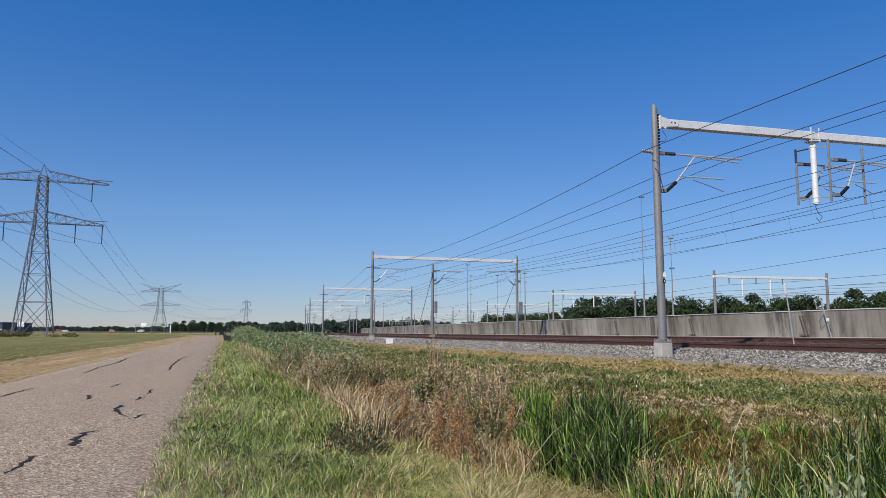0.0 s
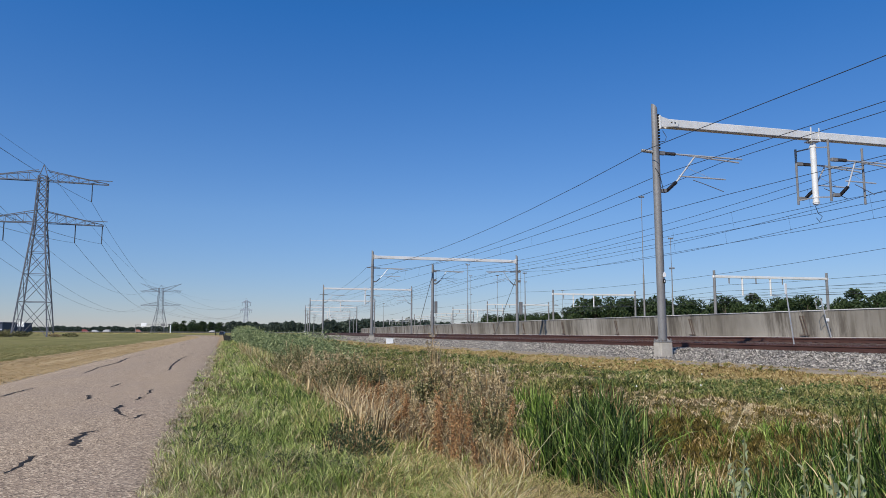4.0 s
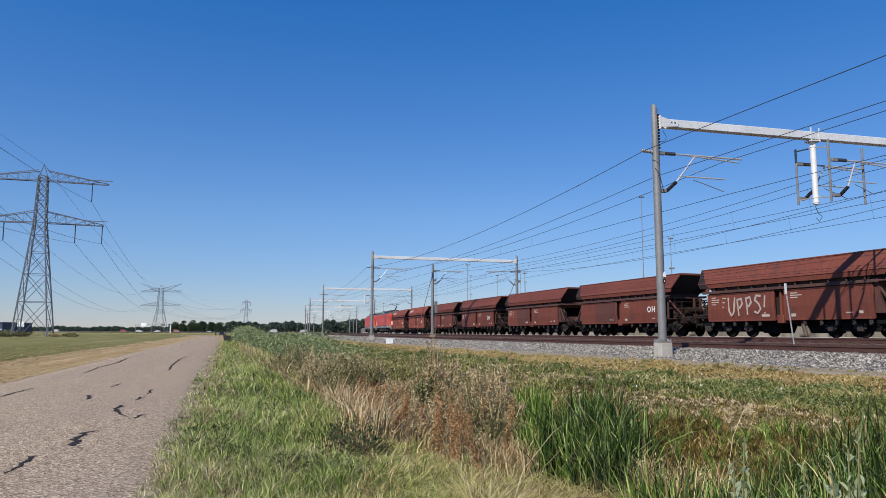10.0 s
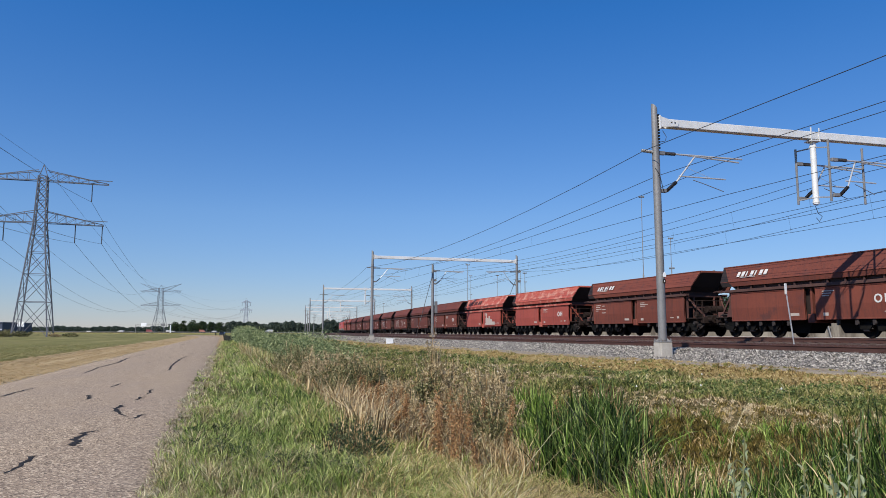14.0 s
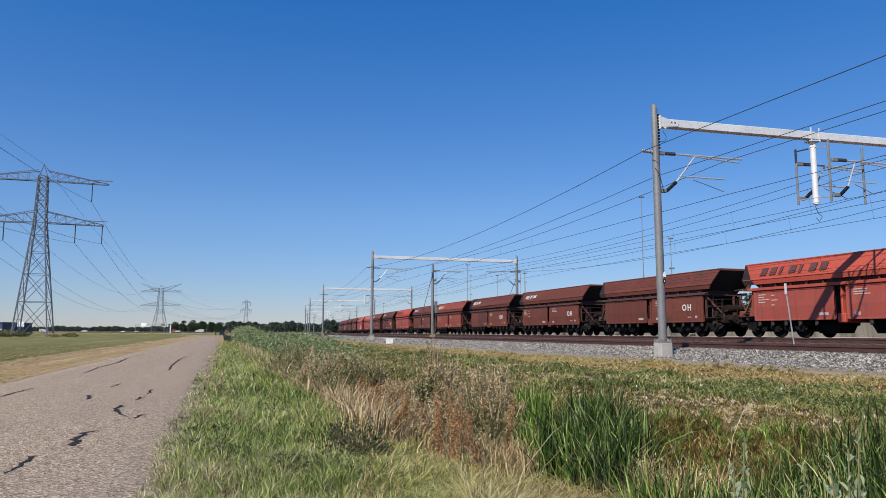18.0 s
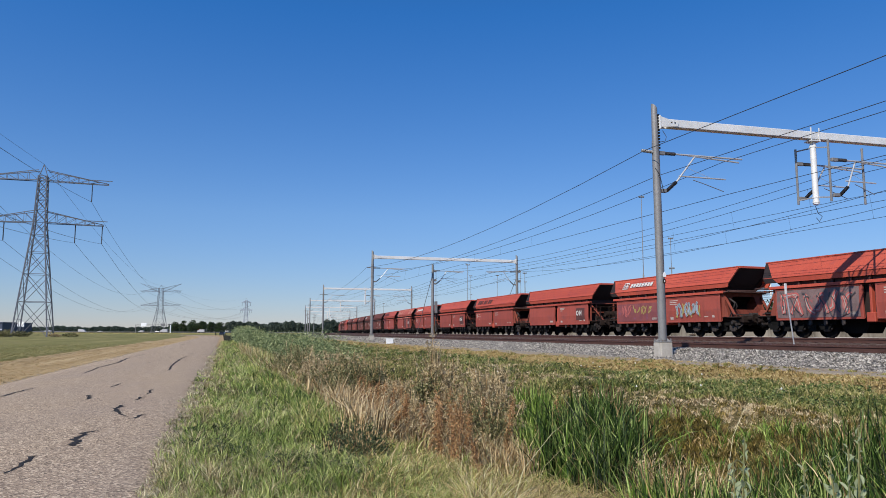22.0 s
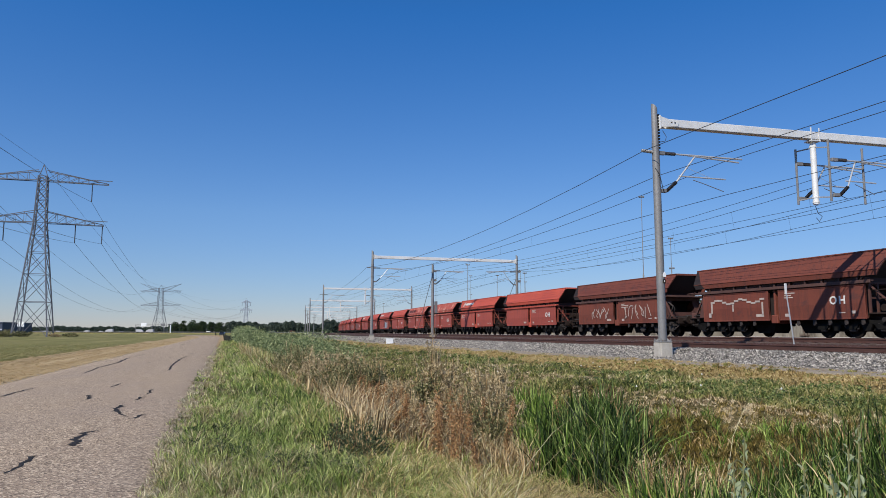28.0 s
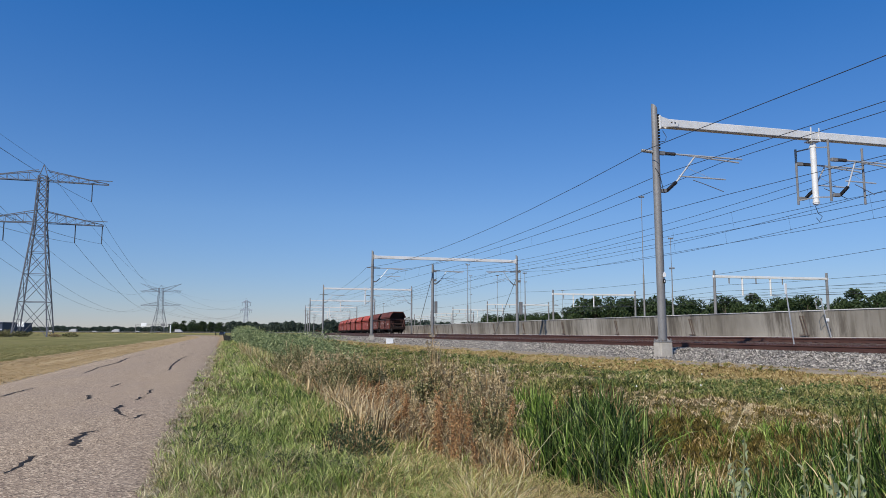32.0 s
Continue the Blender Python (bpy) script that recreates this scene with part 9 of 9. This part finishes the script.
def build_traffic():
    """Far vehicles on the motorway: bearing at a time, change a second, size and colour."""
    red = mat("red_truck_paint", (0.17, 0.04, 0.035), (0.21, 0.05, 0.042), 1, 0.5, 0, 0, 10)
    orange = mat("orange_truck_paint", (0.26, 0.10, 0.07), (0.30, 0.12, 0.085), 1, 0.5, 0, 0, 10)
    pale = mat("pale_truck_paint", (0.36, 0.36, 0.36), (0.44, 0.44, 0.44), 1, 0.5, 0, 0, 10)
    dark = mat("dark_vehicle_paint", (0.05, 0.055, 0.07), (0.08, 0.085, 0.10), 1, 0.4, 0, 0, 10)
    for x0, t0, rate, ln, ht, cb, m, what, kind in (
            (122, 1, 11.3, 6.0, 3.2, 1.8, red, "red articulated truck on the motorway", "truck"), (215, 1, 11.3, 5.5, 3.2, 1.8, orange, "orange articulated truck on the motorway", "truck"),
            (219, 7.5, 13, 6.0, 2.6, 1.6, pale, "white van on the motorway", "van"), (184, 24, 17, 7.0, 3.4, 1.8, pale, "white box truck on the motorway", "truck"),
            (198, 28, -16, 7.0, 3.6, 1.8, pale, "white box truck on the motorway", "truck"), (218, 14, -16, 5.5, 2.4, 1.6, pale, "white van on the motorway", "van"),
            (163, 14, 15, 4.4, 1.7, 1.4, M_BEAM, "pale car on the motorway", "car"), (149, 24, -16, 4.4, 1.7, 1.4, pale, "white car on the motorway", "car"),
            (120, 24, 16, 4.4, 1.7, 1.4, pale, "white car on the motorway", "car"), (222, 24, -16, 5.0, 2.2, 1.5, pale, "white van on the motorway", "van"),
            (209, 32, -15, 7.0, 3.4, 1.8, pale, "white box truck on the motorway", "truck"), (173, 32, 16, 4.4, 1.7, 1.4, pale, "white car on the motorway", "car"),
            (43, 14, -15, 6.5, 3.0, 1.8, pale, "white van on the motorway", "van"), (300, 10, -16, 4.4, 1.6, 1.4, dark, "dark car on the motorway", "car"), (60, 18, 16, 4.4, 1.6, 1.4, dark, "dark car on the motorway", "car")):
        v = box_van(ln * 0.85, ht * 0.8, 2.2, cb, m, what, kind)
        yy = 588.0 if rate > 0 else 580.0
        rows = []
        for t in (0.0, 8.0, 16.0, 24.0, 32.0):
            xx = ((x0 + rate * (t - t0)) - 784) / 1269.0 * yy
            rows.append((t, pose(xx, yy, 0.62, 0, 0, 0 if rate > 0 else 180)))
        v.matrix_basis = rows[0][1]
        TRAFFIC.append((v, rows))


def build_parked_car():
    m = pose(-91.5, 300, -0.02, 0, 0, 95)
    M_CAR = mat("black_car_paint", (0.012, 0.013, 0.016), (0.02, 0.021, 0.025), 2, 0.25, 0.1, 0, 20)
    r = thing("parked_car", m, "small black car parked at the road's end", "car")
    body = Geo().loft([[(-2.1, y, 0.3), (2.1, y, 0.3), (2.15, y, 0.7), (1.0, y, 0.92), (0.35, y * 0.86, 1.42), (-1.2, y * 0.86, 1.45), (-2.0, y, 0.95)] for y in (-0.86, 0.86)])
    part("body", body, M_CAR, r)
    for sy in (-1, 1):
        part("side_window", Geo().plate([(-1.5, sy * 0.83, 0.95), (0.75, sy * 0.83, 0.95), (0.25, sy * 0.76, 1.36), (-1.15, sy * 0.76, 1.38)], 0.03), M_GLASS, r)
        for x in (-1.3, 1.3):
            part("wheel", Geo().cyl((x, sy * 0.72, 0.31), (x, sy * 0.88, 0.31), 0.31, 14), M_BLACK, r)
    for i, (x, y) in enumerate(((-93.6, 298), (-95.3, 303), (-84.0, 292))):
        b = thing("bollard", pose(x, y, -0.1), "short dark roadside bollard", "bollard", "roadside bollards")
        part("post", Geo().cyl((0, 0, 0), (0, 0, 1.35), 0.16, 8), M_BLACK, b)

# ---------------------------------------------------------------- build the place
build_ground()
build_road()
build_bed()
build_toe_sand()
build_track("track_near", LAT_A, "near railway track with rusty rails on ballast", DROP_A)
build_track("track_middle", LAT_C, "middle railway track with rusty rails on ballast")
build_track("track_far", LAT_B, "far railway track that carries the train")
build_ballast_stones()
for i, s in enumerate(PORTALS):
    build_portal(s, near=(i == 1), hang=(i != 2))
build_wires()
build_mid_post()
build_wall()
build_marker_posts()
build_yard()
for pts, w in (
        ([(-1.42, 7.81), (-1.38, 8.12), (-1.37, 8.51), (-1.42, 8.8), (-1.3, 8.84)], [0.05, 0.09, 0.16, 0.1, 0.03]),
        ([(-1.15, 9.49), (-1.14, 9.76), (-1.19, 10.26), (-1.17, 10.74), (-1.02, 10.93)], [0.19, 0.22, 0.17, 0.16, 0.04]),
        ([(-1.07, 9.34), (-0.96, 9.35)], [0.03, 0.05]),
        ([(-0.85, 12.3), (-0.7, 12.34), (-0.67, 12.73), (-0.61, 12.88)], [0.02, 0.09, 0.14, 0.07]),
        ([(-0.82, 12.53), (-1.02, 12.99), (-1.18, 13.76), (-1.21, 14.47), (-1.16, 14.56)], [0.02, 0.12, 0.23, 0.16, 0.08]),
        ([(-2.04, 15.82), (-2.04, 16.2), (-2.16, 16.77), (-2.1, 16.89)], [0.12, 0.18, 0.19, 0.16]),
        ([(-1.09, 15.45), (-1.01, 15.8), (-1.06, 16.21), (-0.95, 16.31)], [0.06, 0.15, 0.12, 0.09]),
        ([(-0.98, 17.03), (-0.95, 17.48), (-1.01, 17.99), (-0.95, 18.48)], [0.09, 0.13, 0.13, 0.07]),
        ([(-2.05, 19.31), (-2.02, 19.88), (-1.99, 20.49)], [0.11, 0.15, 0.11]),
        ([(-3.97, 17.1), (-3.95, 17.95), (-3.93, 18.74), (-3.83, 19.58)], [0.16, 0.17, 0.14, 0.07]),
        ([(-1.27, 27.14), (-1.24, 28.77), (-1.36, 30.64), (-1.39, 33.9), (-1.44, 37.97), (-1.23, 43.1)], [0.15, 0.21, 0.17, 0.25, 0.21, 0.16]),
        ([(-3.86, 25.98), (-3.9, 28.16), (-4.05, 29.87), (-3.99, 32.26), (-3.92, 35.08), (-4.24, 40.15), (-4.14, 40.96)], [0.1, 0.16, 0.17, 0.18, 0.26, 0.22, 0.08]),
        ([(-4.08, 42.73), (-4.01, 46.82)], [0.16, 0.17]),
        ([(-2.78, 27.13), (-2.71, 27.49)], [0.15, 0.15]),
        ([(-2.59, 33.58), (-2.5, 34.15)], [0.12, 0.13]),
        ([(-2.17, 39.7), (-2.05, 40.52)], [0.14, 0.15]),
        ([(-2.05, 46.43), (-1.84, 46.39)], [0.17, 0.17]),
        ([(-1.4, 48.68), (-1.03, 47.39)], [0.18, 0.17]),
        ([(-3.67, 79.9), (-3.56, 87.25)], [0.22, 0.24]),
        ([(-1.6, 73.38), (-1.16, 73.32)], [0.2, 0.2]),
        ([(-3.44, 59.78), (-3.3, 61.69)], [0.16, 0.17]),
        ([(-4.1, 101.37), (-3.75, 107.11)], [0.22, 0.23])):
    tar_patch(pts, w)
build_plants()
build_trees()
build_far()
build_parked_car()
build_traffic()
build_train()


def motions():
    for ob, s0, turn in TRAIN:
        walk(ob, car_rows(s0, turn))
    for ob, rows in TRAFFIC:
        walk(ob, rows)


motions()
